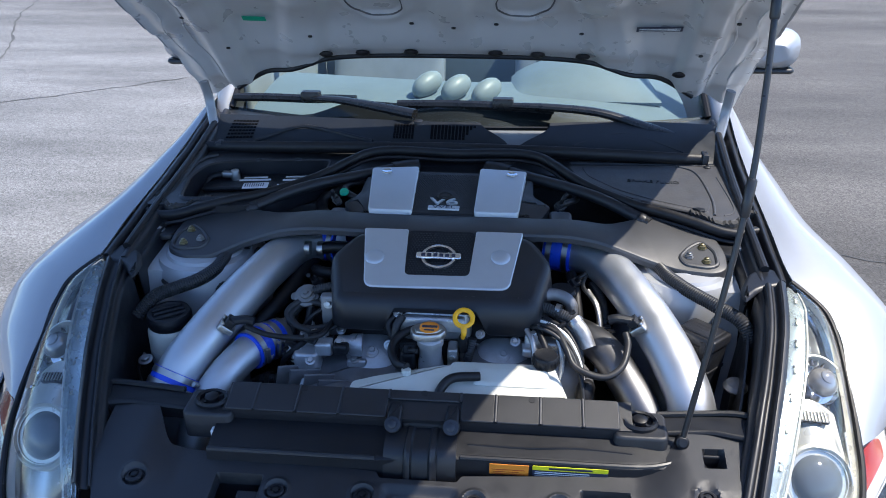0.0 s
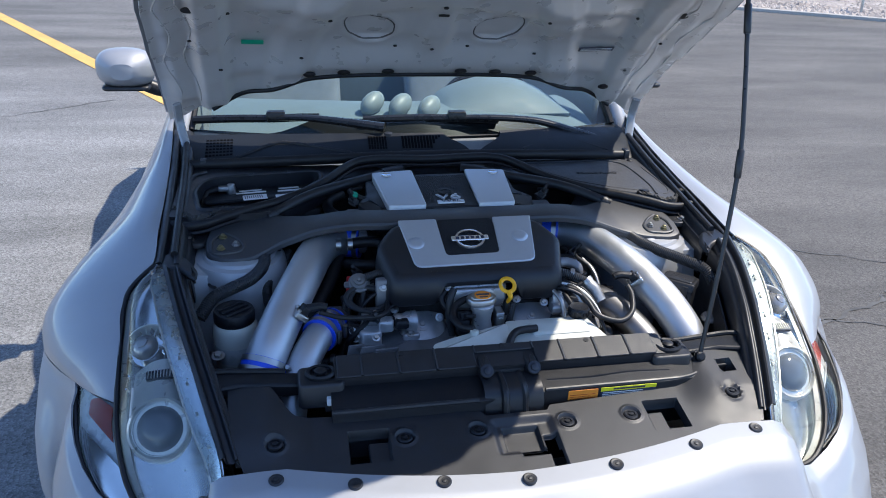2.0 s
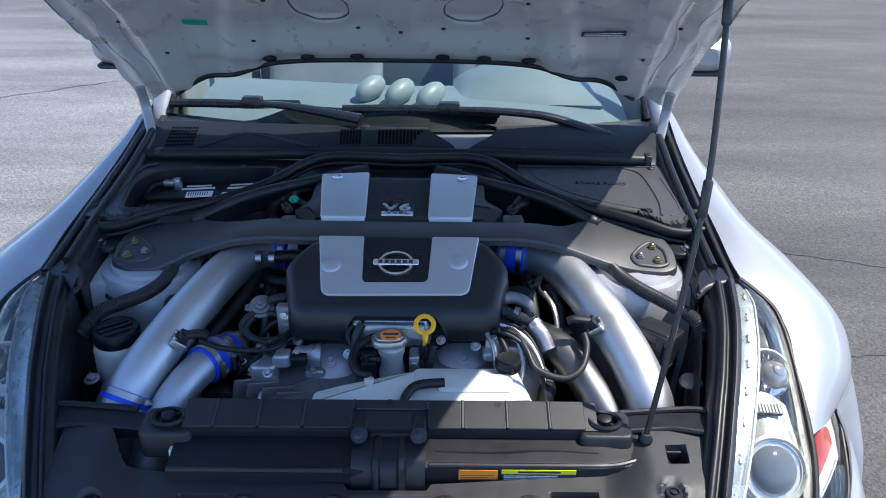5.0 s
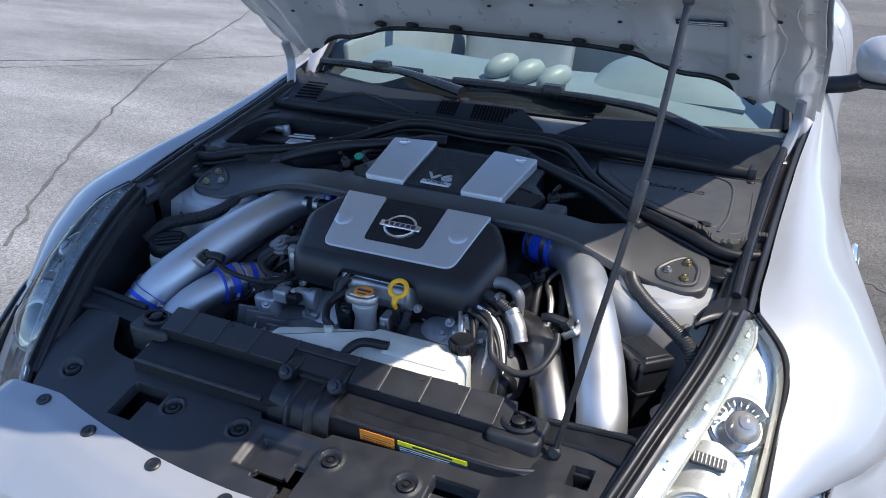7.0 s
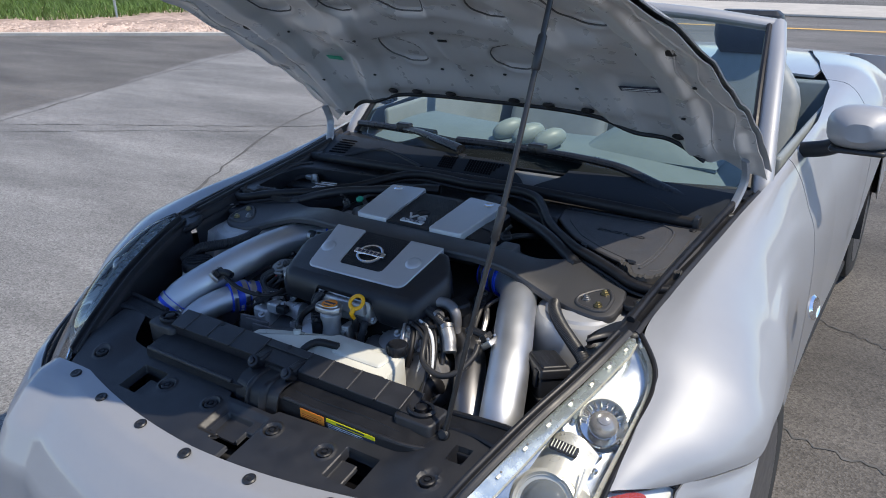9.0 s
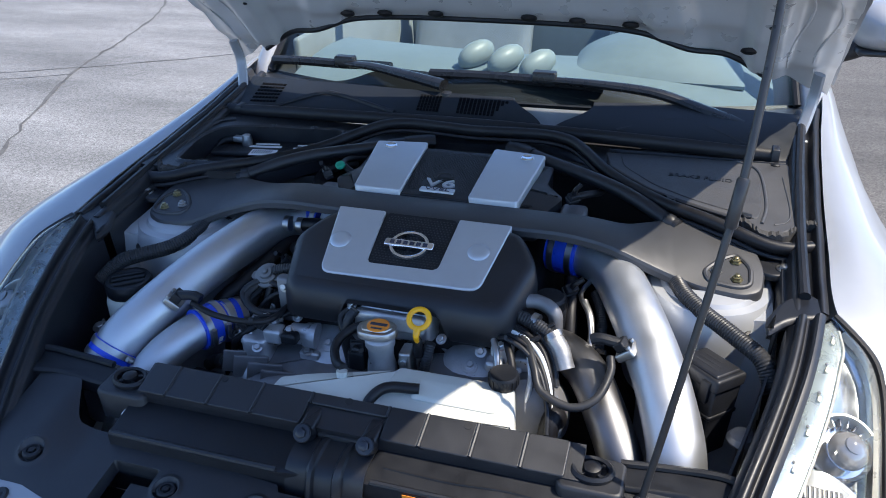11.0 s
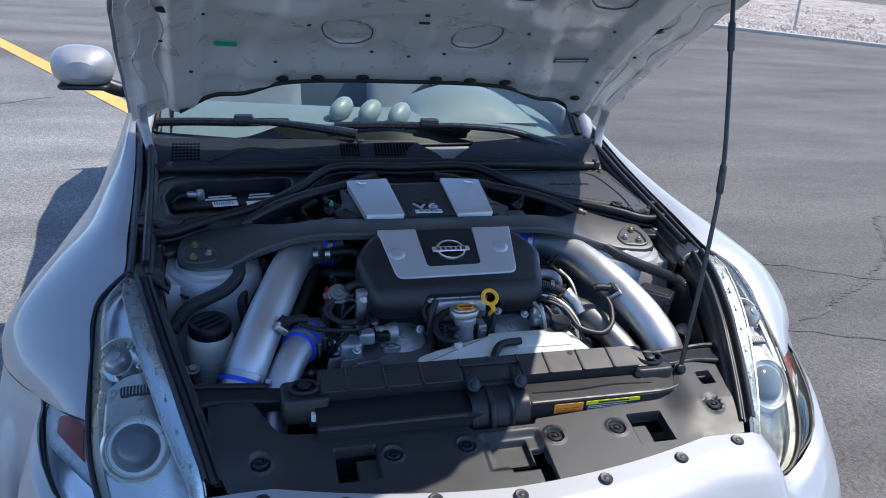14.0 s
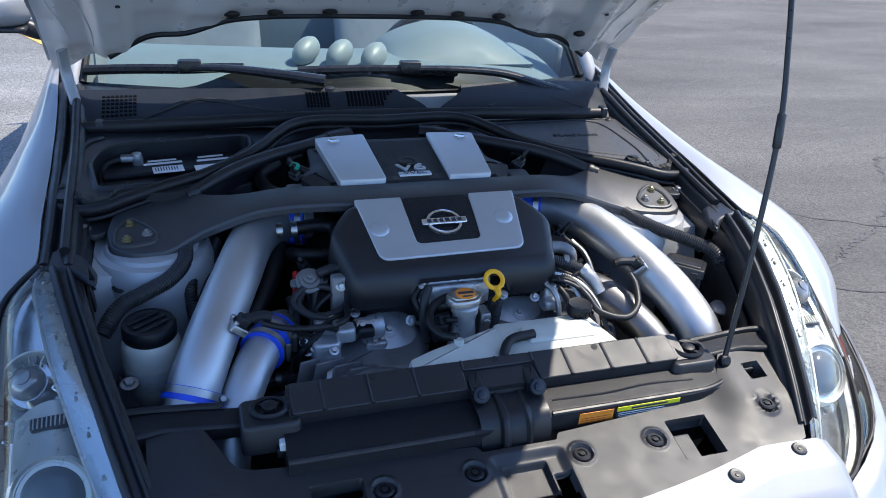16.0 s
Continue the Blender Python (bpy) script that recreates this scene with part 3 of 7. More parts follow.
# front wing: seven points across at each station, from the headlamp and bonnet line down to the bumper seam and wheel arch
WING = [
    [(.746, .622, .672), (.752, .626, .673), (.758, .631, .674), (.764, .636, .674), (.771, .642, .673), (.777, .648, .672), (.784, .655, .670)],
    [(.749, .665, .698), (.766, .674, .699), (.785, .685, .696), (.803, .697, .689), (.819, .708, .679), (.831, .718, .668), (.838, .727, .658)],
    [(.751, .740, .734), (.778, .749, .735), (.808, .760, .730), (.840, .773, .718), (.868, .786, .700), (.888, .797, .678), (.897, .807, .655)],
    [(.752, .830, .775), (.790, .837, .773), (.834, .848, .760), (.876, .861, .737), (.910, .873, .707), (.929, .884, .674), (.936, .893, .645)],
    [(.698, .920, .815), (.762, .925, .812), (.824, .933, .794), (.884, .942, .758), (.922, .952, .716), (.938, .960, .688), (.943, .967, .668)],
] + [[(r[1 + 2 * k], r[0], r[2 + 2 * k]) for k in range(7)] for r in SIDE[5:11]]
WING[-1] = [(x, 1.935, z) for x, y, z in WING[-1]]


def glide(pts, t):
    """A smooth reading of evenly numbered points at t in 0..1."""
    n = len(pts) - 1
    k = min(n - 1, int(t * n))
    f = t * n - k
    a, b, c, d = (Vector(pts[min(n, max(0, k + i))]) for i in (-1, 0, 1, 2))
    return 0.5 * (2 * b + (c - a) * f + (2 * a - 5 * b + 4 * c - d) * f * f + (3 * b - a - 3 * c + d) * f ** 3)


def nose(y):
    """The front end sits a little off the drawn centre line."""
    return 0.009 * (1 - smooth(0.75, 1.05, y))


def wing_point(s, u, v):
    p = glide([glide(row, v) for row in WING], u)
    return Vector((s * p.x + nose(p.y), p.y, p.z))


def side_panel(s, y0, y1, n):
    return sheet(lambda u, v: side_point(s, y0 + (y1 - y0) * u, v), n, 24, 0.004 * s)


def wheel(s, y):
    hub = Vector((s * (0.80 if y < 2 else 0.74), y, 0.325))
    w = part("wheel", lathe([(0.25, -0.11), (0.29, -0.115), (0.322, -0.10), (0.328, -0.07), (0.328, 0.07), (0.322, 0.10), (0.29, 0.115), (0.25, 0.11)], toward(hub, (s, 0, 0)), 48), TYRE, car)
    rim = lathe([(0.248, 0.112), (0.24, 0.1), (0.235, 0.06), (0.06, 0.06), (0.055, 0.085), (0.02, 0.09)], toward(hub, (s, 0, 0)), 40)
    part("rim", rim, WHEELGREY, w, "dark grey alloy rim")
    for k in range(5):
        a = 2 * math.pi * k / 5
        m = toward(hub, (s, 0, 0)) @ pose(0, 0, 0.07, 0, 0, math.degrees(a))
        part("spoke", block(0.03, -0.025, 0, 0.24, 0.025, 0.03, 0.01, 0.005, m), WHEELGREY, w)


for s in (-1, 1):
    part("fender", sheet(lambda u, v: wing_point(s, u, v), 130, 30, 0.004 * s), PAINT, car, sharp=1.2)
    part("door", side_panel(s, 1.941, 3.03, 50), PAINT, car)
    part("rear_quarter", side_panel(s, 3.036, 4.1, 50), PAINT, car)
    wheel(s, 1.08)
    wheel(s, 3.5)
    part("wheel_liner", sheet(lambda u, v: Vector((s * (0.62 + 0.26 * v), 1.08 + 0.37 * math.cos(math.pi * u), 0.30 + 0.33 * math.sin(math.pi * u))), 24, 4, 0.004), DARK, car)
    part("wheel_liner", sheet(lambda u, v: Vector((s * (0.62 + 0.26 * v), 3.5 + 0.36 * math.cos(math.pi * u), 0.30 + 0.32 * math.sin(math.pi * u))), 24, 4, 0.004), DARK, car)
    b = part("fender_badge", lathe([(0.03, 0), (0.032, 0.006), (0.026, 0.012), (0.018, 0.008)], toward((s * 0.893, 1.69, 0.58), (s, -0.1, 0.25)) @ Matrix.Diagonal((1.25, 1, 1, 1)), 24), CHROME, car, "round chrome side badge")
part("underbody", block(-0.84, 0.5, 0.13, 0.84, 4.0, 0.17, 0.05, 0.01), DARK, car)
part("rear_deck", sheet(lambda u, v: (-0.62 + 1.24 * u, 3.05 + 1.1 * v, 0.955 + 0.02 * math.sin(math.pi * u) - 0.06 * v * v), 12, 12, 0.01), PAINT, car)
part("rear_bumper", sheet(lambda u, v: (-0.8 + 1.6 * u, 4.1 + 0.12 * math.sin(math.pi * u), 0.9 - 0.65 * v), 12, 6, 0.01), PAINT, car)


# front bumper cover: from the bonnet lip, round under the headlamp to the wing, and down to the chin
CORNER = [(.548, .405, .652), (.562, .385, .605), (.60, .374, .545), (.70, .43, .552), (.775, .50, .574), (.825, .60, .602), (.841, .675, .632)] + [Vector((-nose(p.y), -.002, -.003)) + p for p in [wing_point(1, u, 1) for u in (.1, .15, .2, .25, .297)]]


def bumper(u, v):
    a = (u - 0.5) * 2
    s = 1 if a >= 0 else -1
    a = abs(a)
    if a < 0.55:
        t = a / 0.55
        p = Vector((0.548 * t, 0.354 + 0.33 * min(0.548 * t, 0.42) ** 2 - 0.006 * smooth(0.8, 1.0, t), 0.6385 + 0.0135 * t))
        ox, oy = 0.0, -1.0
    else:
        t = (a - 0.55) / 0.45
        line = curve_through(CORNER, 6)
        k = t * (len(line) - 1)
        i = min(len(line) - 2, int(k))
        p = line[i].lerp(line[i + 1], k - i)
        w = smooth(0.1, 0.95, t) * 1.5
        ox, oy = math.sin(w), -math.cos(w)
    prof = [(0, 0), (0.046, -0.005), (0.090, -0.030), (0.150, -0.082), (0.200, -0.165), (0.222, -0.30), (0.195, -0.44)]
    side = [(0, 0), (0.003, -0.03), (0.004, -0.07), (0.008, -0.12), (0.006, -0.18), (0.002, -0.24), (-0.01, -0.30)]
    k = v * 6
    i = min(5, int(k))
    f = k - i
    blend = smooth(0.5, 0.97, a)
    at = lambda j: [x + (y - x) * blend for x, y in zip(prof[j], side[j])]
    o0, o1 = at(i), at(i + 1)
    o = o0[0] + (o1[0] - o0[0]) * f
    d = o0[1] + (o1[1] - o0[1]) * f
    arch = 0.0
    if a > 0.55:
        z = p.z + d
        arch = smooth(0.62, 1.0, t) * max(0.0, 0.895 - (1.08 - math.sqrt(max(0.0, 0.365 ** 2 - (z - 0.325) ** 2))))
    return Vector((s * (p.x + ox * o) + nose(p.y) * smooth(0.5, 0.7, a), p.y + oy * o - arch, p.z + d))


part("bumper_cover", sheet(bumper, 90, 30, 0.004), PAINT, car, sharp=1.2)


# windscreen, frame and cabin
def screen(u, v):
    a = (u - 0.5) * 2
    base = Vector((a * 0.70, 1.548 + 0.200 * abs(a) ** 1.5, 0.874 - 0.016 * a * a))
    top = Vector((a * 0.60, 2.20 + 0.06 * a * a, 1.275 - 0.05 * a * a))
    q = base.lerp(top, v)
    return q + Vector((0, -0.03, 0.045)) * math.sin(math.pi * min(1, v)) * (1 - 0.3 * a * a)


FRIT = shader("glass_frit", (0.02, 0.022, 0.026), 0.3, 0, 0.02, 60, spec=0.4, rough_var=0.01)
ws = part("windscreen", sheet(screen, 40, 20), GLASS, car, "clear raked windscreen")
ws.visible_shadow = False
part("screen_frit", sheet(lambda u, v: screen(u, (0.105 - 0.085 * smooth(0.4, 0.66, abs(2 * u - 1))) * v) + Vector((0, 0.003, -0.005)), 40, 6), FRIT, car, "black band at the foot of the glass")
for s in (-1, 1):
    e = 0.5 + 0.5 * s
    part("screen_pillar", tube([screen(e, -0.08) + Vector((0, 0.03, -0.02)), screen(e, 0.0) + Vector((s * 0.015, 0.01, 0)), screen(e, 0.25) + Vector((s * 0.016, 0, 0)), screen(e, 0.5) + Vector((s * 0.016, 0, 0)), screen(e, 0.75) + Vector((s * 0.014, 0, 0)), screen(e, 1.0) + Vector((0, 0.02, 0.0))], 0.033, 14, 8, 0.8), PAINT, car)
    part("pillar_seal", tube([screen(e, t) + Vector((-s * 0.016, -0.01, 0.008)) for t in (0.0, 0.25, 0.5, 0.75, 1.0)], 0.009, 8), RUBBER, car)
part("screen_header", tube([screen(t, 1.0) + Vector((0, 0.02, 0.005)) for t in (0, 0.2, 0.4, 0.5, 0.6, 0.8, 1)], 0.03, 14, 6, 0.7), PAINT, car)
part("dashboard", sheet(lambda u, v: (-0.64 + 1.28 * u, 1.62 + 0.48 * v + 0.16 * abs(2 * u - 1) ** 1.6, 0.862 + 0.022 * math.sin(math.pi * v) - 0.02 * (2 * u - 1) ** 2 - 0.2 * max(0, v - 0.85) * 5), 24, 20, 0.02), DASH, car, "pale grey dashboard top")
for i, x in enumerate((-0.119, -0.030, 0.061)):
    m = Matrix.Translation((x, 1.855 - 0.03 * i, 0.908)) @ pose(0, 0, 0, 0, 0, -35) @ pose(0, 0, 0, 14, 0, 0) @ Matrix.Diagonal((0.80, 1.5, 0.86, 1))
    pod = lathe([(0.030, -0.022), (0.0375, -0.012), (0.040, 0.0), (0.038, 0.014), (0.032, 0.027), (0.021, 0.037), (0.008, 0.042), (0.001, 0.043)], m, 28)
    part("gauge_pod", pod, DASHPOD, car, "smooth grey gauge pod on the dashboard")
part("instrument_hood", sheet(lambda u, v: (0.13 + 0.44 * u, 1.84 + 0.26 * v, 0.872 + 0.075 * math.sin(math.pi * u) ** 0.7 * math.sin(math.pi / 2 * min(1, v * 1.5)) ** 0.8), 24, 16, 0.01), DASH, car, "rounded instrument hood")
wheel_bm = bmesh.new()
ctr = Vector((0.36, 2.22, 0.80))
rim_m = toward(ctr, (0, 0.9, 0.42))
rings = []
for k in range(37):
    a = 2 * math.pi * k / 36
    rings.append([rim_m @ Vector(((0.175 + 0.015 * math.cos(b)) * math.cos(a), (0.175 + 0.015 * math.cos(b)) * math.sin(a), 0.015 * math.sin(b))) for b in [2 * math.pi * j / 10 for j in range(10)]])
part("steering_wheel", loft(rings, caps=False, into=wheel_bm), BLACKTOP, car)
for x in (-0.38, 0.38):
    rings = []
    for k in range(13):
        t = k / 12
        w = 0.235 * (1 - 0.55 * smooth(0.62, 1.0, t) ** 1.5)
        d = 0.075 * (1 - 0.45 * t)
        rings.append([Vector((x + w * math.copysign(abs(math.cos(a)) ** 0.6, math.cos(a)), 2.70 + 0.26 * t + d * math.copysign(abs(math.sin(a)) ** 0.7, math.sin(a)) - 0.03 * abs(math.cos(a)) * (1 - t), 0.45 + 0.64 * t)) for a in [2 * math.pi * j / 28 for j in range(28)]])
    part("seat_back", loft(rings), SEAT, car, "grey sports seat with rounded shoulders")
    part("head_restraint", shell(rect(x - 0.13, 2.86, x + 0.13, 2.96, 0.04), [(0.03, 1.05), (0.01, 1.08), (0, 1.12), (0, 1.17), (0.01, 1.2), (0.03, 1.215)]), BLACKTOP, car, "black rounded head restraint")
part("cabin_floor", block(-0.72, 1.85, 0.25, 0.72, 3.05, 0.3, 0.02, 0.01), DARK, car)
part("cabin_bulkhead", block(-0.72, 3.0, 0.2, 0.72, 3.05, 0.94, 0.01, 0.01), DASH, car)
for s in (-1, 1):
    part("door_trim", block(s * 0.71 - 0.012, 1.95, 0.3, s * 0.71 + 0.012, 3.0, 0.90, 0.01, 0.01), SEAT, car)


# door mirrors
for s in (-1, 1):
    c = Vector((s * 0.905, 2.05, 0.990))
    body = bmesh.new()
    rings = []
    for i in range(13):
        t = i / 12
        k = math.sin(math.pi * min(1, 0.06 + t * 0.72)) ** 0.55
        rings.append([c + Vector((s * 0.092 * k * math.copysign(abs(math.cos(a)) ** 0.75, math.cos(a)), -0.085 + 0.13 * t, 0.064 * k * math.copysign(abs(math.sin(a)) ** 0.75, math.sin(a)))) for a in [2 * math.pi * j / 28 for j in range(28)]])
    mir = part("door_mirror", loft(rings, into=body), PAINT, car, "silver door mirror")
    part("mirror_foot", tube([c + Vector((-s * 0.04, 0.0, -0.05)), c + Vector((-s * 0.09, 0.01, -0.075)), c + Vector((-s * 0.15, 0.02, -0.09))], 0.024, 12, 6), BLACKSOFT, mir)
    part("mirror_base", block(c.x - 0.075, c.y - 0.06, c.z - 0.068, c.x + 0.075, c.y + 0.035, c.z - 0.052, 0.02, 0.006), BLACKSOFT, mir)


# ---------------------------------------------------------------- bonnet
HOODLINE = [(0.34, 1.715), (0.45, 1.685), (0.62, 1.625), (0.80, 1.55), (1.0, 1.46), (1.177, 1.365), (1.297, 1.288), (1.40, 1.208), (1.52, 1.090), (1.60, 1.008), (1.72, 0.90)]
HOODHALF = [(0.34, 0.50), (0.45, 0.545), (0.62, 0.585), (0.80, 0.628), (1.0, 0.672), (1.2, 0.702), (1.45, 0.725), (1.6, 0.733), (1.72, 0.738)]


def hood_xy(u, v):
    a = 2 * u - 1
    yr = 1.535 + 0.165 * abs(a) ** 3.2
    yf = 0.36 + 0.14 * abs(a) ** 2.5
    y = yr + (yf - yr) * v
    return a * table(HOODHALF, y)[0], y


def hood_z(x, y):
    w = table(HOODHALF, y)[0]
    e = max(0, abs(x) / w - 0.55) / 0.45
    return table(HOODLINE, y)[0] + 0.014 - (0.095 - 0.072 * smooth(1.3, 1.62, y)) * e * e


# pressed pockets in the inner panel: outlines of one side, mirrored, and those on the centre line
POD_SIDE = [[(.105, 1.338), (.125, 1.318), (.19, 1.300), (.226, 1.303), (.240, 1.33), (.226, 1.37), (.19, 1.404), (.13, 1.400), (.107, 1.376)],
            [(.178, 1.13), (.186, 1.085), (.225, 1.070), (.256, 1.10), (.263, 1.155), (.242, 1.180), (.196, 1.176)],
            [(.392, 1.15), (.370, 1.06), (.360, .985), (.45, .985), (.492, 1.03), (.502, 1.16), (.480, 1.188), (.428, 1.192)],
            [(.21, .90), (.20, .80), (.34, .80), (.38, .86), (.36, .92), (.26, .93)]]
POD_MID = [[(-.060, .98), (.060, .98), (.077, 1.03), (.071, 1.09), (.036, 1.156), (-.036, 1.156), (-.071, 1.09), (-.077, 1.03)],
           [(-.09, .80), (.09, .80), (.08, .91), (-.08, .91)]]
PODS = [rounded([(x - 0.005, y + 0.018) for x, y in p], 0.018, 4) for p in POD_SIDE + [[(-x, y) for x, y in q] for q in POD_SIDE] + POD_MID]
PODBOX = [(min(p.x for p in q), max(p.x for p in q), min(p.y for p in q), max(p.y for p in q)) for q in PODS]


def pod_depth(x, y):
    """Signed distance to the nearest pocket, outside positive, as 1 + distance / 5 cm."""
    best = 9.0
    for q, (x0, x1, y0, y1) in zip(PODS, PODBOX):
        if x < x0 - .04 or x > x1 + .04 or y < y0 - .04 or y > y1 + .04:
            continue
        d2, odd = 9.0, False
        for i in range(len(q)):
            ax, ay, bx, by = q[i - 1].x, q[i - 1].y, q[i].x, q[i].y
            ex, ey = bx - ax, by - ay
            t = max(0.0, min(1.0, ((x - ax) * ex + (y - ay) * ey) / (ex * ex + ey * ey + 1e-12)))
            d2 = min(d2, (x - ax - t * ex) ** 2 + (y - ay - t * ey) ** 2)
            if (ay > y) != (by > y) and x < ex * (y - ay) / (by - ay) + ax:
                odd = not odd
        best = min(best, 1 + math.sqrt(d2) * (-20 if odd else 20))
    return best


def hood_relief(x, y):
    w = table(HOODHALF, y)[0]
    d = pod_depth(x, y)
    h = 0.0
    h += 0.017 * (1 - smooth(0.03, 0.085, abs(y - 1.255 + 0.05 * math.cos(x * 8)))) * (1 - smooth(0.42, 0.5, abs(x)))   # cross rib
    h += 0.016 * (1 - smooth(0.025, 0.07, abs(abs(x) - 0.315 - 0.35 * (y - 1.3))))    # slanting ribs
    h += 0.014 * (1 - smooth(0.02, 0.06, abs(x))) * smooth(1.24, 1.31, y) * (1 - smooth(1.42, 1.48, y))
    h *= 0.2 + 0.8 * smooth(1.0, 1.4, d)
    h += 0.005 * (1 - smooth(1.06, 1.6, d)) - 0.012 * (1 - smooth(0.90, 1.06, d))   # pockets
    h += 0.026 * (1 - smooth(0.02, 0.055, abs(abs(x) / w - 0.80) * w))       # side rails
    h += 0.010 * smooth(1.43, 1.49, y - 0.05 * (x / 0.6) ** 2)                # rear box
    h -= 0.014 * smooth(0.93, 0.985, abs(x) / w)
    return h


# dark outline colour, paints the groove shade round each pocket
POCKETEDGE = shader("pocket_edge_shade", (0.07, 0.07, 0.075), 0.5, 0, 0.1, 30)
hood = part("bonnet", sheet(lambda u, v: (lambda x, y: (x, y, hood_z(x, y) + 0.028))(*[c * k for c, k in zip(hood_xy(u, v), (1.012, 1))]), 48, 40, 0.003), PAINT, car, "silver bonnet propped open")
inner = part("bonnet_inner_panel", sheet(lambda u, v: (lambda x, y: Vector((x, y, hood_z(x, y))) - Vector((0, 0.62, 0.78)) * hood_relief(x, y))(*hood_xy(u, v)), 210, 160, 0.002), UNDERPAINT, hood, "pressed grey inner panel", sharp=1.5)


def on_hood(x, y, off=0.003):
    return Vector((x, y, hood_z(x, y))) - Vector((0, 0.62, 0.78)) * (hood_relief(x, y) + off)


def hood_frame(x, y, off=0.004, turn=0.0):
    return toward(on_hood(x, y, off), (0, -0.66, -0.75)) @ pose(0, 0, 0, 0, 0, turn)


for q in PODS:
    part("pocket_edge", tube([on_hood(p.x, p.y, 0.001) for p in inset(q, 0.001) + inset(q, 0.001)[:1]], 0.0021, 6, 1), POCKETEDGE, hood)
part("bonnet_seal", tube([on_hood(*hood_xy(u, 0.004), 0.004) for u in [0.09 + 0.82 * k / 14 for k in range(15)]], 0.006, 8, 5), RUBBER, hood, "thin black seal along the rear edge")
for x in (-0.33, -0.235, -0.112, 0.097, 0.2, 0.31, 0.55):
    y = 1.505 + 0.05 * (x / 0.6) ** 2
    part("seal_clip", lathe([(0.013, 0), (0.014, 0.004), (0.009, 0.008)], hood_frame(x, y, 0.004) @ Matrix.Diagonal((1.3, 0.8, 1, 1)), 14), RUBBER, hood)
for s in (-1, 1):
    for share, y0, y1 in ((0.875, 1.10, 1.60), (0.945, 0.80, 1.62)):
        part("hem_bead", tube([on_hood(s * share * table(HOODHALF, y)[0] * (1 + 0.02 * math.sin(y * 23)), y, 0.0005) for y in [y0 + (y1 - y0) * k / 14 for k in range(15)]], 0.0026, 6, 3), UNDERPAINT, hood)
# dark discs laid on the panel paint the shade inside its holes
for x, y, r in [(-0.6, 1.205, 0.012), (0.614, 1.21, 0.012), (-0.52, 1.28, 0.004), (0.52, 1.28, 0.004), (-0.35, 1.46, 0.004), (-0.1, 1.44, 0.004), (0.1, 1.44, 0.004), (0.0, 1.44, 0.004), (0.3, 1.46, 0.004),
                (-0.28, 1.30, 0.004), (0.28, 1.30, 0.004), (-0.56, 1.47, 0.004), (0.58, 1.47, 0.004), (-0.62, 1.35, 0.004), (0.63, 1.35, 0.004), (-0.1, 1.06, 0.008), (0.12, 1.06, 0.008), (0.0, 1.255, 0.005)]:
    part("bonnet_hole", lathe([(r, -0.002), (r, 0.001), (r * 0.6, 0.001)], hood_frame(x, y, 0.003) @ Matrix.Diagonal((1.3, 0.9, 1, 1)), 14), DARK, hood)
part("bonnet_slot", block(-0.014, -0.004, -0.001, 0.014, 0.004, 0.002, 0.003, 0.0005, hood_frame(0.003, 1.297, 0.003)), DARK, hood)
part("tape", block(-0.028, -0.010, 0, 0.028, 0.010, 0.0012, 0.002, 0.0004, hood_frame(-0.473, 1.42, 0.008, -3)), GREEN, hood, "strip of green tape")
lab = part("bonnet_label", block(-0.052, -0.011, 0, 0.052, 0.011, 0.0012, 0.002, 0.0004, hood_frame(0.475, 1.437, 0.009, 3)), NAVY, hood, "dark printed label")
for k in range(2):
    part("label_print", block(-0.046, -0.007 + 0.008 * k, 0.0012, 0.046, -0.004 + 0.008 * k, 0.0018, 0.0, 0.0002, hood_frame(0.475, 1.437, 0.009, 3)), LAMPGREY, hood)


# ---------------------------------------------------------------- engine bay shell
def mirrored(bm_fn):
    for s in (-1, 1):
        bm_fn(s)


RAIL = [(0.90, .690, .812), (1.0, .692, .822), (1.2, .699, .838), (1.4, .708, .850), (1.6, .72, .866), (1.70, .73, .876)]
LAMP_IN = [(.677, .908, .820), (.664, .840, .808), (.651, .783, .796), (.637, .730, .782), (.620, .670, .766), (.603, .616, .747), (.585, .558, .724), (.565, .496, .697), (.546, .437, .666), (.540, .385, .590)]
LAMP_OUT = [(.692, .915, .818), (.735, .865, .795), (.750, .825, .770), (.751, .765, .742), (.749, .700, .712), (.746, .640, .683), (.738, .560, .637), (.705, .465, .578), (.640, .40, .545), (.575, .382, .545)]
WING_OUT = [(.752, .630, .672), (.792, .668, .666), (.835, .722, .654), (.836, .668, .624), (.81, .57, .592), (.76, .485, .565), (.68, .425, .548)]



def along(pts, t):
    line = curve_through(pts, 6)
    k = t * (len(line) - 1)
    i = min(len(line) - 2, int(k))
    return line[i].lerp(line[i + 1], k - i)


def flip(s, p):
    return Vector((s * p[0] + nose(p[1]), p[1], p[2]))


bay = thing("engine_bay", (0, 1.0, 0.2), "painted silver and black inner panels of the engine bay", "car bay")
# floor and crossmember coloured near-black for the shade deep in the bay
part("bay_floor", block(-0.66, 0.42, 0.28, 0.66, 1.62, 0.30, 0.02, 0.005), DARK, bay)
part("firewall", block(-0.68, 1.46, 0.3, 0.68, 1.475, 0.835, 0.002, 0.002), BLACKSOFT, bay)
part("firewall_shelf", block(-0.30, 1.36, 0.80, 0.30, 1.47, 0.835, 0.01, 0.008), BLACKSOFT, bay)
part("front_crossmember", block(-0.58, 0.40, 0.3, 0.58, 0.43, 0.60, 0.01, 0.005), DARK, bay)
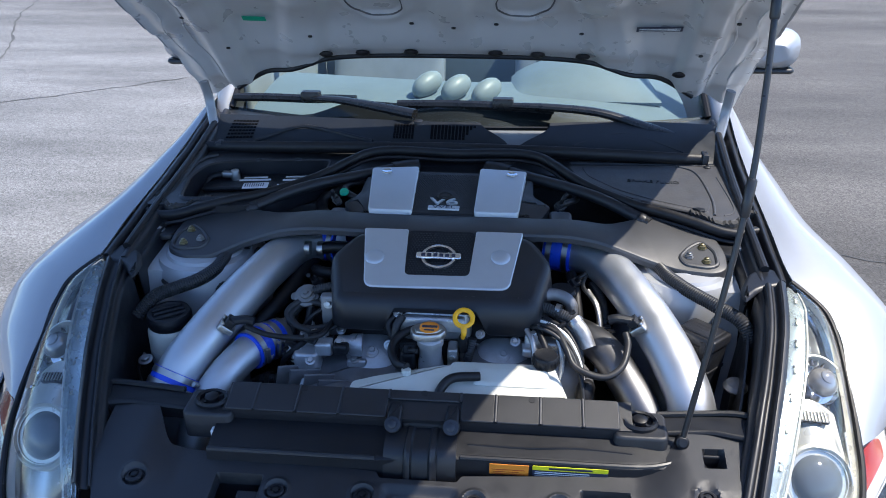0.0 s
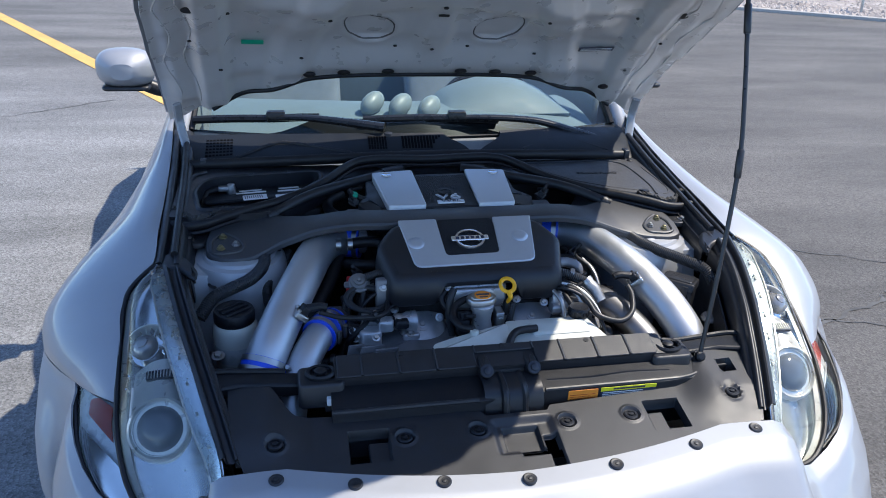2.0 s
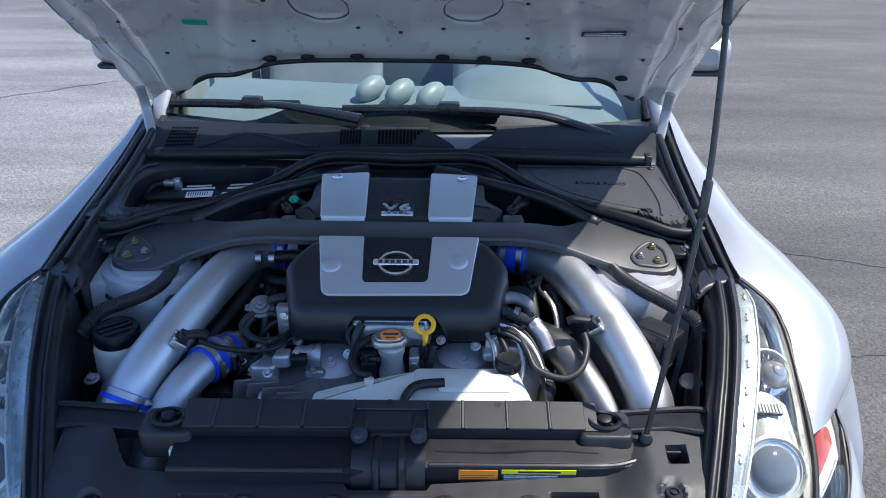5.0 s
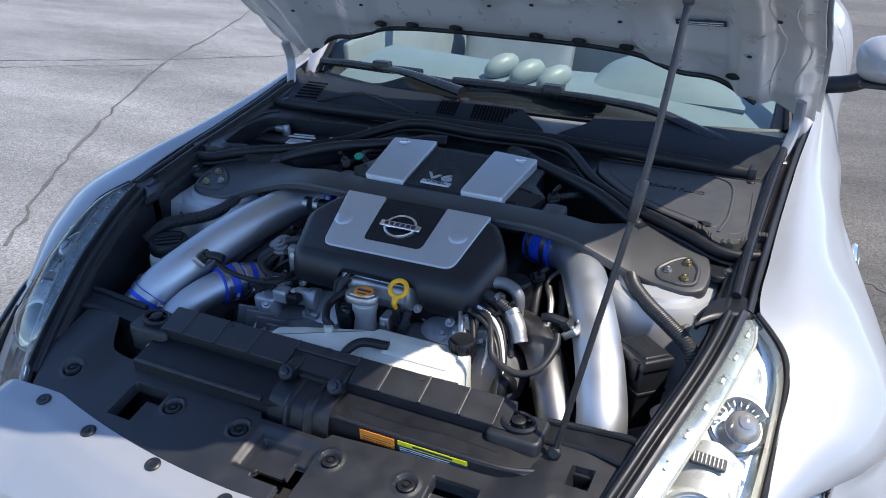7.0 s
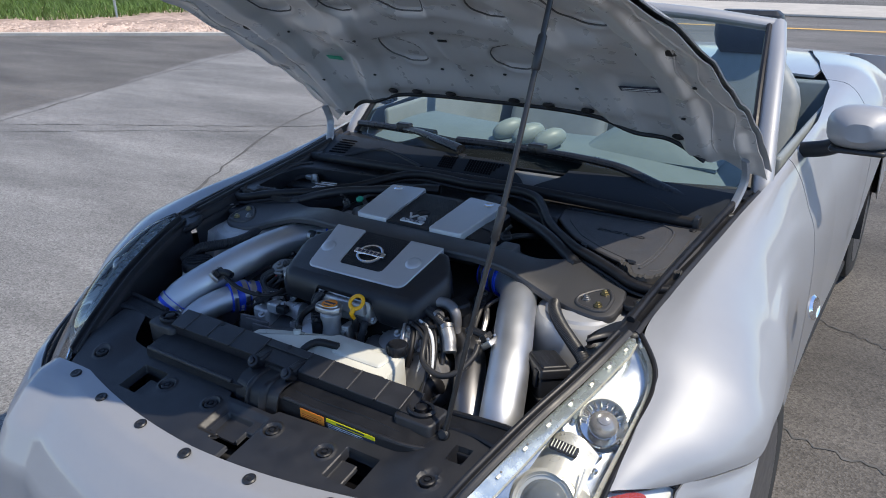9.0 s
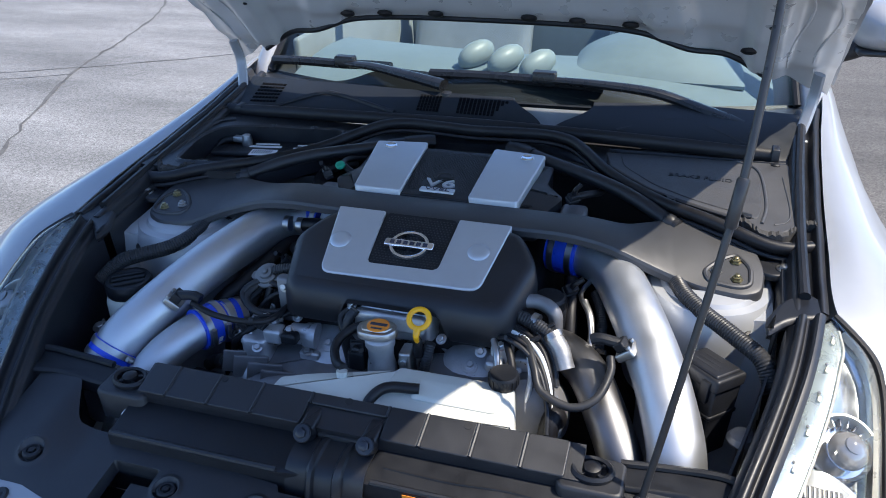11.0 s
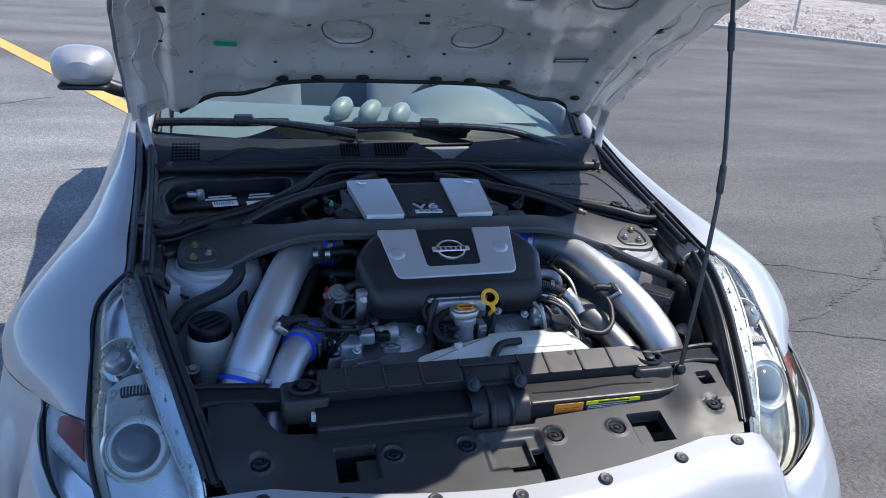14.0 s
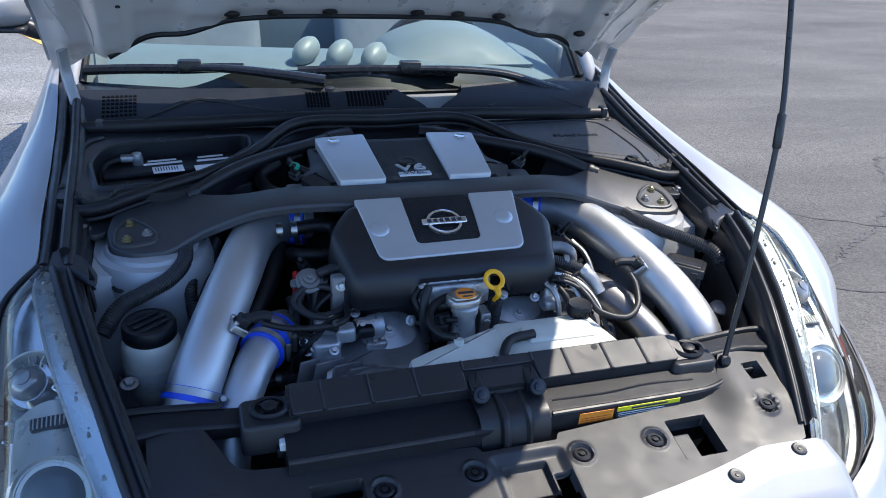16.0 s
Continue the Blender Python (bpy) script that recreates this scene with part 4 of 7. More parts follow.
RAILSEC = [(0, 0), (-.010, .004), (-.016, -.006), (-.022, -.012), (-.034, -.012), (-.040, -.002), (-.050, -.004), (-.056, -.022), (-.066, -.03), (-.072, -.10)]
for s in (-1, 1):
    part("rail_channel", sheet(lambda u, v: (lambda r, q: Vector((s * (r[0] + q[0]), 0.925 + 0.77 * u, r[1] + q[1])))(table(RAIL, 0.925 + 0.77 * u), along([(a, b, 0) for a, b in RAILSEC], v)), 40, 40, 0.003), BLACKSOFT, bay)
    part("rail_seal", tube([flip(s, (table(RAIL, y)[0] - 0.036, y, table(RAIL, y)[1] + 0.002)) for y in (0.96, 1.1, 1.25, 1.4, 1.55, 1.64)], 0.009, 10), RUBBER, bay)
    # inner wing: painted apron falling from the rail into the bay, and the suspension tower on it
    part("inner_wing", sheet(lambda u, v: (lambda y: (s * (0.640 - 0.20 * v ** 0.8 - 0.02 * math.sin(math.pi * u)), y, table(RAIL, max(0.925, y))[1] - 0.055 - 0.03 * v - 0.5 * max(0, v - 0.62) ** 1.2 - 0.26 * (1 - smooth(0.885, 0.965, y))))(0.62 + 0.86 * u), 30, 24, 0.003), BAYPAINT, bay)
    tower = lathe([(0.135, -0.22), (0.120, -0.09), (0.110, -0.045), (0.10, -0.03), (0.085, -0.028), (0.08, -0.022), (0.05, -0.02), (0.045, -0.016)], Matrix.Translation((s * 0.52, 1.045, 0.802)), 36)
    part("suspension_tower", tower, BAYPAINT, bay)
    part("side_wall", sheet(lambda u, v: (lambda a: (s * (a.x - 0.052 - 0.03 * v), a.y, a.z - 0.06 - 0.42 * v))(along(LAMP_IN[:7], u)), 12, 12, 0.004), BLACKSOFT, bay)
    # black finisher between the headlamp and the bay, with two ridges
    tr = [(0, 0), (-.010, .005), (-.015, -.006), (-.020, -.010), (-.030, -.010), (-.034, -.002), (-.040, -.002), (-.044, -.014), (-.052, -.018), (-.058, -.03), (-.062, -.09)]
    part("lamp_finisher", sheet(lambda u, v: (lambda a, q: flip(s, a) + Vector((s * 0.8 * q[0], 0, q[1])))(along(LAMP_IN[:-1], 0.0 + 1.0 * u), along([(a, b, 0) for a, b in tr], v)), 40, 44, 0.003), BLACKSOFT, bay)
    cap = [(0.69, 0.915), (0.635, 0.90), (0.60, 0.86), (0.60, 0.905), (0.625, 0.96), (0.665, 0.985), (0.693, 0.96)]
    part("finisher_cap", slab(rounded([(s * a, b) for a, b in cap], 0.015), 0.79, lambda x, y: 0.816 - 0.12 * max(0, 0.66 - abs(x)), 0.008), BLACKSOFT, bay)

# seal between bay and scuttle, scuttle panels, side trays
part("scuttle_seal", tube([(-0.665, 1.475, 0.845), (-0.4, 1.462, 0.856), (0, 1.452, 0.866), (0.4, 1.462, 0.856), (0.628, 1.476, 0.842)], 0.013, 12, 8, 1.2), RUBBER, bay)


def scuttle(x, t):
    y = 1.468 + 0.066 * t + 0.11 * t * (abs(x) / 0.7) ** 1.6
    z = 0.854 + 0.054 * t ** 0.75 - 0.026 * (x / 0.65) ** 2
    return Vector((x, y, z))


part("screen_valance", sheet(lambda u, v: scuttle(-0.70 + 1.4 * u, 1.0).lerp(Vector((-0.70 + 1.4 * u, 1.56 + 0.21 * abs(2 * u - 1) ** 1.5, 0.868)), v) - Vector((0, 0, 0.010)), 40, 4, 0.004), SCUTTLE, bay)
WELLGREY = shader("well_grey", (0.17, 0.18, 0.19), 0.5, 0.1, 0.1, 30)
sc = part("scuttle_panel", sheet(lambda u, v: scuttle(-0.70 + (0.835 - 0.075 * smooth(0.1, 1.0, v)) * u, v), 44, 20, 0.006), SCUTTLE, bay, "black plastic scuttle panel with vent grilles")
part("scuttle_panel", sheet(lambda u, v: scuttle(0.155 + 0.085 * smooth(0.0, 0.9, v) + (0.525 - 0.085 * v) * u, v) + Vector((0, 0, 0.006 * math.sin(math.pi * u))), 30, 20, 0.006), SCUTTLE, bay)
part("scuttle_well", sheet(lambda u, v: scuttle(0.06 + 0.2 * u, 0.25 + 0.7 * v) - Vector((0, 0, 0.018 + 0.01 * math.sin(math.pi * v))), 8, 10, 0.004), WELLGREY, bay)
# no holes are cut: small black blocks stand in for the shaded slots
for x0, x1, nx, slope in ((-0.63, -0.552, 8, 0.1), (-0.168, -0.112, 7, 0.0), (-0.070, 0.050, 13, -0.25)):
    g = bmesh.new()
    for i in range(nx):
        for j in range(6):
            x = x0 + (x1 - x0) * (i + 0.5) / nx
            t = 0.30 + 0.55 * (j + 0.5) / 6
            if slope < 0 and i > nx - 1 - (5 - j) * 0.6:
                continue
            q = scuttle(x, t)
            d = scuttle(x, t + 0.02) - q
            m = toward(q + Vector((0, 0, 0.0005)), d.cross(Vector((-1, 0, 0))))
            w = (x1 - x0) / nx * 0.36
            block(-w, -0.0033, 0, w, 0.0033, 0.0012, 0, 0.0002, m, into=g)
    part("vent_grille", g, HOLESHADE, sc)
part("scuttle_ridge", tube([scuttle(x, t) for x, t in ((-0.54, 0.25), (-0.44, 0.62), (-0.38, 0.62), (-0.22, 0.2))], 0.006, 8), BLACK, sc)
part("scuttle_ridge", tube([scuttle(x, t) for x, t in ((0.30, 0.22), (0.40, 0.6), (0.46, 0.6), (0.58, 0.22))], 0.006, 8), BLACK, sc)


def ring_plate(outer, inner, z0, z1, lip=0.006):
    """A flat frame round an opening, with an upstanding lip."""
    a, b = [Vector(p) for p in outer], [Vector(p) for p in inner]
    lv = lambda line, z: [Vector((p.x, p.y, z)) for p in line]
    return loft([lv(a, z0), lv(a, z1), lv(inset(b, -lip * 2), z1), lv(inset(b, -lip), z1 + lip), lv(b, z1 + lip * 0.6), lv(b, z0 - 0.05)], caps=False)


op = rounded([(-0.612, 1.168), (-0.47, 1.178), (-0.425, 1.205), (-0.316, 1.35), (-0.318, 1.410), (-0.55, 1.386), (-0.615, 1.365), (-0.634, 1.29)], [0.015, 0.03, 0.03, 0.015, 0.02, 0.03, 0.03, 0.03])
ou = rounded([(-0.69, 1.13), (-0.47, 1.135), (-0.40, 1.165), (-0.265, 1.33), (-0.25, 1.468), (-0.55, 1.468), (-0.66, 1.468), (-0.69, 1.35)], 0.02)
surround = part("battery_surround", ring_plate(ou, op, 0.80, 0.838), BLACKSOFT, bay)
for x, y in ((-0.50, 1.402), (-0.40, 1.413)):
    part("surround_tab", lathe([(0.013, 0), (0.013, 0.004), (0.006, 0.005), (0.005, 0.002), (0.001, 0.002)], Matrix.Translation((x, y, 0.838)), 18), BLACKSOFT, surround)
part("surround_ridge", tube([(-0.668, 1.18, 0.838), (-0.664, 1.30, 0.839), (-0.650, 1.40, 0.840), (-0.62, 1.43, 0.840)], 0.005, 8, 8), BLACKSOFT, surround)

# fluid cover: a thin moulded tray with a wavy end, a raised dotted field and a rounded rib
WAVE = [(0.548, 1.184), (0.573, 1.168), (0.592, 1.136), (0.628, 1.134), (0.652, 1.160), (0.672, 1.192), (0.690, 1.186)]
NEAR = [(0.285, 1.435), (0.304, 1.362), (0.346, 1.315), (0.395, 1.265), (0.44, 1.236), (0.50, 1.205)]
lid = part("fluid_cover", slab(rounded(NEAR + WAVE[:-1] + [(0.683, 1.455)], 0.008), 0.826, lambda x, y: 0.837 - 0.05 * max(0, 0.03 - math.hypot(x - 0.62, y - 1.46)), 0.004), COVERGREY, bay, "flat dark grey plastic cover")
field = rounded([(0.318, 1.432), (0.332, 1.365), (0.40, 1.285), (0.475, 1.235), (0.556, 1.198), (0.590, 1.175), (0.600, 1.24), (0.598, 1.36), (0.570, 1.432)], 0.02)
part("dotted_field", slab(field, 0.836, 0.8385, 0.0015), COVERDOT, lid, "finely dotted raised field")
part("cover_rib", tube([(0.556, 1.442, 0.8375), (0.590, 1.415, 0.8375), (0.603, 1.36, 0.8375), (0.607, 1.24, 0.8375), (0.597, 1.165, 0.8375)], 0.0032, 8, 10), COVERGREY, lid)
part("cover_rib", tube([(0.642, 1.38, 0.837), (0.648, 1.23, 0.837), (0.638, 1.18, 0.837), (0.618, 1.165, 0.837)], 0.002, 8, 10), COVERGREY, lid)
words("BRAKE FLUID", 0.021, pose(0.485, 1.338, 0.8387, 0, 0, -3), BLACK, lid, depth=0.001)
for x, y, rz in ((0.434, 1.232, -35), (0.568, 1.190, -20)):
    part("cover_clip", slab(rounded([(-0.015, -0.003), (-0.004, -0.005), (0.002, -0.012), (0.014, -0.006), (0.012, 0.004), (-0.002, 0.006)], 0.002), 0, 0.006, 0.001, m=Matrix.Translation((x, y, 0.836)) @ pose(0, 0, 0, 0, 0, rz)), BLACK, lid)
part("cover_pin", lathe([(0.009, 0), (0.009, 0.003), (0.006, 0.005), (0.001, 0.0055)], Matrix.Translation((0.631, 1.441, 0.836)), 16), BLACK, lid)
# ragged foam strips that close the gap at each end
for s in (-1, 1):
    path = [along([(s * x, y, 0) for x, y in WAVE], k / 40) for k in range(41)]
    rings = []
    for k, p in enumerate(path):
        q = 0.0018 * math.sin(k * 2.7) + 0.0012 * math.sin(k * 5.3 + s)
        rings.append([Vector((p.x, p.y + dy + q * 0.5, z + (q if z > 0.82 else 0))) for dy, z in ((0.003, 0.79), (0.004, 0.838), (-0.002, 0.842), (-0.014, 0.840), (-0.016, 0.79))])
    part("foam_pad", loft(rings), FOAM, bay, "ragged grey foam strip")
loop = [(.09, 1.418, .870), (.160, 1.420, .870), (.215, 1.402, .868), (.256, 1.360, .862), (.295, 1.308, .855), (.337, 1.262, .850), (.386, 1.222, .846), (.432, 1.188, .844), (.492, 1.158, .841), (.556, 1.128, .834), (.600, 1.110, .826), (.640, 1.108, .822), (.680, 1.122, .822)]
seal_line = [(-x, y, z) for x, y, z in reversed(loop)] + [(0.0, 1.41, .870)] + loop
part("bulkhead_seal", tube(seal_line, 0.0105, 12, 8, 1.1), RUBBER, bay, "continuous black rubber bulkhead seal")
part("seal_lip", tube([(x, y + 0.014, z + 0.002) for x, y, z in seal_line], 0.0042, 8, 8), BLACKSOFT, bay)
part("seal_skirt", tube([(x, y - 0.004, z - 0.016) for x, y, z in seal_line], 0.008, 8, 8, 0.7), RUBBER, bay)
for s in (-1, 1):
    part("hinge_arm", tube([flip(s, p) for p in ((0.675, 1.57, 0.84), (0.69, 1.60, 0.88), (0.70, 1.62, 0.93), (0.70, 1.60, 0.985))], 0.013, 8, 6, 0.5), PAINT, bay, "silver bonnet hinge")
    part("hinge_plate", block(s * 0.69 - 0.03, 1.53, 0.83, s * 0.69 + 0.03, 1.66, 0.845, 0.01, 0.003), PAINT, bay)
    for y in (1.555, 1.63):
        bolt((s * 0.69, y, 0.845), (0, 0, 1), 0.008, 0.007, bay)
    outline = [(0.556, 1.143), (0.640, 1.152), (0.649, 1.118), (0.636, 1.100), (0.652, 1.062), (0.620, 1.050), (0.597, 1.058), (0.593, 1.106)]
    part("tower_bracket", slab(rounded([(s * x, y) for x, y in outline], 0.008), 0.786, 0.80, 0.003), BLACKSOFT, bay)
    part("bracket_web", slab(rounded([(s * 0.556, 1.143), (s * 0.60, 1.145), (s * 0.598, 1.09), (s * 0.580, 1.10)], 0.006), 0.76, 0.792, 0.003), BLACKSOFT, bay)
    bolt((s * 0.637, 1.076, 0.80), (0, 0, 1), 0.009, 0.007, bay)
    # foot of the hinge beside the end of the scuttle seal
    foot = [(0.622, 1.456), (0.642, 1.520), (0.700, 1.540), (0.700, 1.465), (0.672, 1.428), (0.640, 1.440)]
    part("hinge_foot", slab(rounded([(s * x, y) for x, y in foot], 0.006), 0.82, 0.834, 0.003), BLACKSOFT, bay)
    part("seal_end", block(s * 0.630 - 0.008, 1.462, 0.828, s * 0.630 + 0.008, 1.492, 0.862, 0.003, 0.003), BLACKSOFT, bay)

# ---------------------------------------------------------------- grille panel cover over the front of the car
CLIPS = [(0.117, .461), (.252, .463), (.480, .480), (-.441, .462), (-.204, .460), (-.063, .461)]


def inside(x, y, x0, y0, x1, y1, soft=0.004):
    return smooth(x0 - soft, x0 + soft, x) * (1 - smooth(x1 - soft, x1 + soft, x)) * smooth(y0 - soft, y0 + soft, y) * (1 - smooth(y1 - soft, y1 + soft, y))


def cover_front(x):
    return 0.351 + 0.33 * min(abs(x), 0.42) ** 2


def cover_back(x):
    return 0.506 + 0.07 * max(0, abs(x - 0.02) - 0.07) - 0.012 * (1 - smooth(0.062, 0.072, abs(x - 0.023))) + 0.075 * smooth(0.40, 0.465, abs(x))


def cover_open(x, y):
    """How far a place lies in one of the openings: a hooked slot to each side and the latch opening in the middle."""
    dp = max(inside(x, y, 0.010, 0.388, 0.086, 0.411, 0.002), inside(x, y, 0.063, 0.340, 0.088, 0.44, 0.003))
    for a0, a1, b0, b1, c0 in ((0.288, 0.362, 0.325, 0.362, 0.0), (-0.308, -0.234, -0.308, -0.272, -0.008)):
        dp = max(dp, inside(x, y, b0, 0.418 + c0, b1, 0.492 + c0, 0.002), inside(x, y, a0, 0.474 + c0, a1, 0.492 + c0, 0.002))
    return dp


def cover_z(x, y):
    z = 0.6415 + 0.16 * (y - 0.35) + 0.020 * smooth(0.37, 0.46, abs(x)) * smooth(0.40, 0.50, y)
    z -= 0.013 * max(inside(x, y, 0.288, 0.418, 0.362, 0.492, 0.002), inside(x, y, -0.308, 0.410, -0.234, 0.484, 0.002))
    z -= 0.010 * inside(x, y, -0.030, 0.400, 0.085, 0.478, 0.008) + 0.012 * inside(x, y, -0.014, 0.412, 0.056, 0.466, 0.003)
    z -= 0.008 * cover_open(x, y)
    z -= 0.05 * inside(x, y, 0.486, 0.535, 0.514, 0.568, 0.002)
    for cx, cy in CLIPS:
        d = math.hypot(x - cx, y - cy)
        z += 0.0025 * (1 - smooth(0.018, 0.026, d)) - 0.007 * (1 - smooth(0.0145, 0.0195, d))
    return z


front = thing("grille_cover", (0, 0.45, 0.6), "black plastic cover over the front panel with push clips", "cover")


def cover_row(x, v):
    """Rows that follow both curved edges and run straight between them."""
    lo, hi = max(0.408, cover_front(x) + 0.004), 0.494
    if v < 0.32:
        return cover_front(x) + (lo - cover_front(x)) * v / 0.32
    if v < 0.88:
        return lo + (hi - lo) * (v - 0.32) / 0.56
    return hi + (cover_back(x) - hi) * (v - 0.88) / 0.12


panel_bm = sheet(lambda u, v: (lambda x: (lambda y: (x, y, cover_z(x, y)))(cover_row(x, v)))((2 * u - 1) * 0.49 + (0.01 + 0.06 * v if u > 0.5 else 0.01 - 0.05 * v) * smooth(0.84, 1.0, abs(2 * u - 1))), 420, 100, 0.003)
bmesh.ops.delete(panel_bm, geom=[f for f in panel_bm.faces if cover_open(*f.calc_center_median().xy) > 0.6], context="FACES")
# added black plate, paints the shade seen through the openings
part("duct", block(-0.36, 0.36, 0.575, 0.40, 0.50, 0.583, 0.01, 0.003), HOLESHADE, front, "black plate standing for shade under the openings")
fc = part("panel", panel_bm, GREYPLASTIC, front)
for cx, cy in CLIPS:
    m = Matrix.Translation((cx, cy, cover_z(cx, cy) - 0.001))
    cl = part("push_clip", lathe([(0.0145, 0), (0.0145, 0.004), (0.012, 0.006), (0.0085, 0.006), (0.008, 0.0035), (0.0055, 0.0035), (0.005, 0.007), (0.001, 0.0075)], m, 24), BLACK, front)
LIPCLIPS = [(0.004, .331), (0.174, .341), (0.347, .367), (-.305, .360), (-.150, .345), (0.488, .392), (-.440, .388)]
for cx, cy in LIPCLIPS:
    part("lip_clip", lathe([(0.013, 0), (0.0135, 0.003), (0.011, 0.005), (0.007, 0.0045), (0.0065, 0.004), (0.004, 0.004), (0.0035, 0.0055), (0.0001, 0.006)], toward((cx, cy, 0.6415 + 0.018 * abs(cx)), (0, -0.15, 1)), 20), BLACKSOFT, front)

# radiator shroud between beam and cover
shroud = thing("radiator_shroud", (0.05, 0.54, 0.6), "black radiator shroud carrying orange and yellow warning labels", "shroud")
sec = [(0.60, 0.655), (0.60, 0.700), (0.575, 0.700), (0.5365, 0.690), (0.5285, 0.6895), (0.5235, 0.686), (0.5225, 0.682), (0.5225, 0.657), (0.50, 0.60)]
part("shroud_top", loft([[Vector((x, y - 0.013 * smooth(0.05, -0.05, x) * (y < 0.57) + 0.012 * smooth(0.36, 0.44, x), z - 0.006 * smooth(0.38, 0.44, x))) for y, z in sec] for x in (-0.335, -0.325, -0.2, -0.05, 0.05, 0.2, 0.35, 0.38, 0.41, 0.445)]), BLACK, shroud)
part("shroud_rim", tube([(-0.335, 0.516, 0.686), (-0.2, 0.5135, 0.688), (-0.05, 0.5135, 0.688)], 0.0048, 8, 6), GREYPLASTIC, shroud)
part("shroud_rim", tube([(0.09, 0.5275, 0.688), (0.2, 0.5275, 0.688), (0.34, 0.5285, 0.687), (0.40, 0.534, 0.685), (0.455, 0.555, 0.683)], 0.0045, 8, 6), BLACKSOFT, shroud)
part("shroud_seam", tube([(0.10, 0.553, 0.6935), (0.2, 0.551, 0.694), (0.28, 0.556, 0.695), (0.37, 0.552, 0.693)], 0.0022, 6, 6), RUBBER, shroud)
LM = Matrix.Translation((0, 0.5222, 0.6715)) @ pose(0, 0, 0, 90, 0, 0)


def sticker(x0, x1, h0, h1, material, name, label):
    return part(name, block(x0, h0, 0.0, x1, h1, 0.001, 0.001, 0.0003, LM), material, shroud, label)


sticker(0.138, 0.202, -0.010, 0.012, ORANGE, "warning_label", "orange warning label")
sticker(0.208, 0.330, 0.004, 0.013, LEMON, "caution_label", "yellow caution label")
sticker(0.208, 0.330, -0.010, 0.0035, NAVY, "caution_text", "dark printed label")
for k in range(3):
    part("label_print", block(0.212, -0.0085 + 0.004 * k, 0.001, 0.300 + 0.012 * (k % 2), -0.0068 + 0.004 * k, 0.0014, 0, 0.0001, LM), LAMPGREY, shroud)
    part("label_print", block(0.142, -0.0085 + 0.0045 * k, 0.001, 0.196 - 0.01 * (k % 2), -0.0075 + 0.0045 * k, 0.0014, 0, 0.0001, LM), AMBER, shroud)
part("label_print", block(0.235, 0.0065, 0.001, 0.305, 0.0105, 0.0014, 0, 0.0001, LM), NAVY, shroud)

# upper radiator support with ribbed plates
beam = thing("radiator_support", (0.02, 0.59, 0.66), "black ribbed plastic radiator support beam with end mounts", "beam")
bs = [(0.615, 0.69), (0.634, 0.70), (0.634, 0.7335), (0.606, 0.7265), (0.579, 0.7185), (0.578, 0.702), (0.585, 0.69)]
part("beam_body", loft([[Vector((x, y, z)) for y, z in bs] for x in (-0.325, -0.1, 0.1, 0.372)]), GREYPLASTIC, beam)
BM = Matrix.Translation((0, 0.606, 0.7265)) @ pose(0, 0, 0, 15, 0, 0)
edges = [-0.322, -0.272, -0.198, -0.123, -0.040, 0.084, 0.144, 0.219, 0.290, 0.352]
for i, (a, b) in enumerate(zip(edges, edges[1:])):
    deep = 0.008 if i == 4 else -0.0295
    part("beam_plate", block(a + 0.0012, deep, 0, b - 0.0012, 0.0285, 0.0045, 0.005, 0.002, BM), GREYPLASTIC, beam)
    if i:
        part("beam_ridge", tube([BM @ Vector((a, -0.0285 if i not in (4, 5) else 0.008, 0.0035)), BM @ Vector((a, 0.01, 0.0035)), BM @ Vector((a, 0.027, 0.0035))], 0.0030, 8, 1), GREYPLASTIC, beam)
for x, y in ((-0.19, 0.02), (0.02, 0.022), (0.205, 0.02)):
    part("beam_hole", lathe([(0.006, 0), (0.006, 0.001), (0.003, 0.001)], BM @ Matrix.Translation((x, y, 0.0043)), 12), DARK, beam)
for x in (-0.352, 0.385):
    part("mount_box", slab(rounded([(x - 0.045, 0.565), (x + 0.045, 0.565), (x + 0.045, 0.635), (x - 0.045, 0.635)], 0.015), 0.66, 0.716, 0.005), GREYPLASTIC, beam)
    ring = lathe([(0.030, 0.714), (0.031, 0.722), (0.027, 0.726), (0.022, 0.724), (0.021, 0.717)], Matrix.Translation((x, 0.602, 0)) @ Matrix.Diagonal((1, 0.8, 1, 1)), 26)
    part("mount_ring", ring, BLACK, beam)
    part("mount_core", lathe([(0.012, 0.71), (0.012, 0.727), (0.008, 0.729)], Matrix.Translation((x, 0.602, 0)), 16), RUBBER, beam)
    for k in range(4):
        part("mount_spoke", block(0.008, -0.003, 0.712, 0.026, 0.003, 0.722, 0, 0.001, Matrix.Translation((x, 0.602, 0)) @ Matrix.Diagonal((1, 0.8, 1, 1)) @ pose(0, 0, 0, 0, 0, 45 + 90 * k)), BLACK, beam)
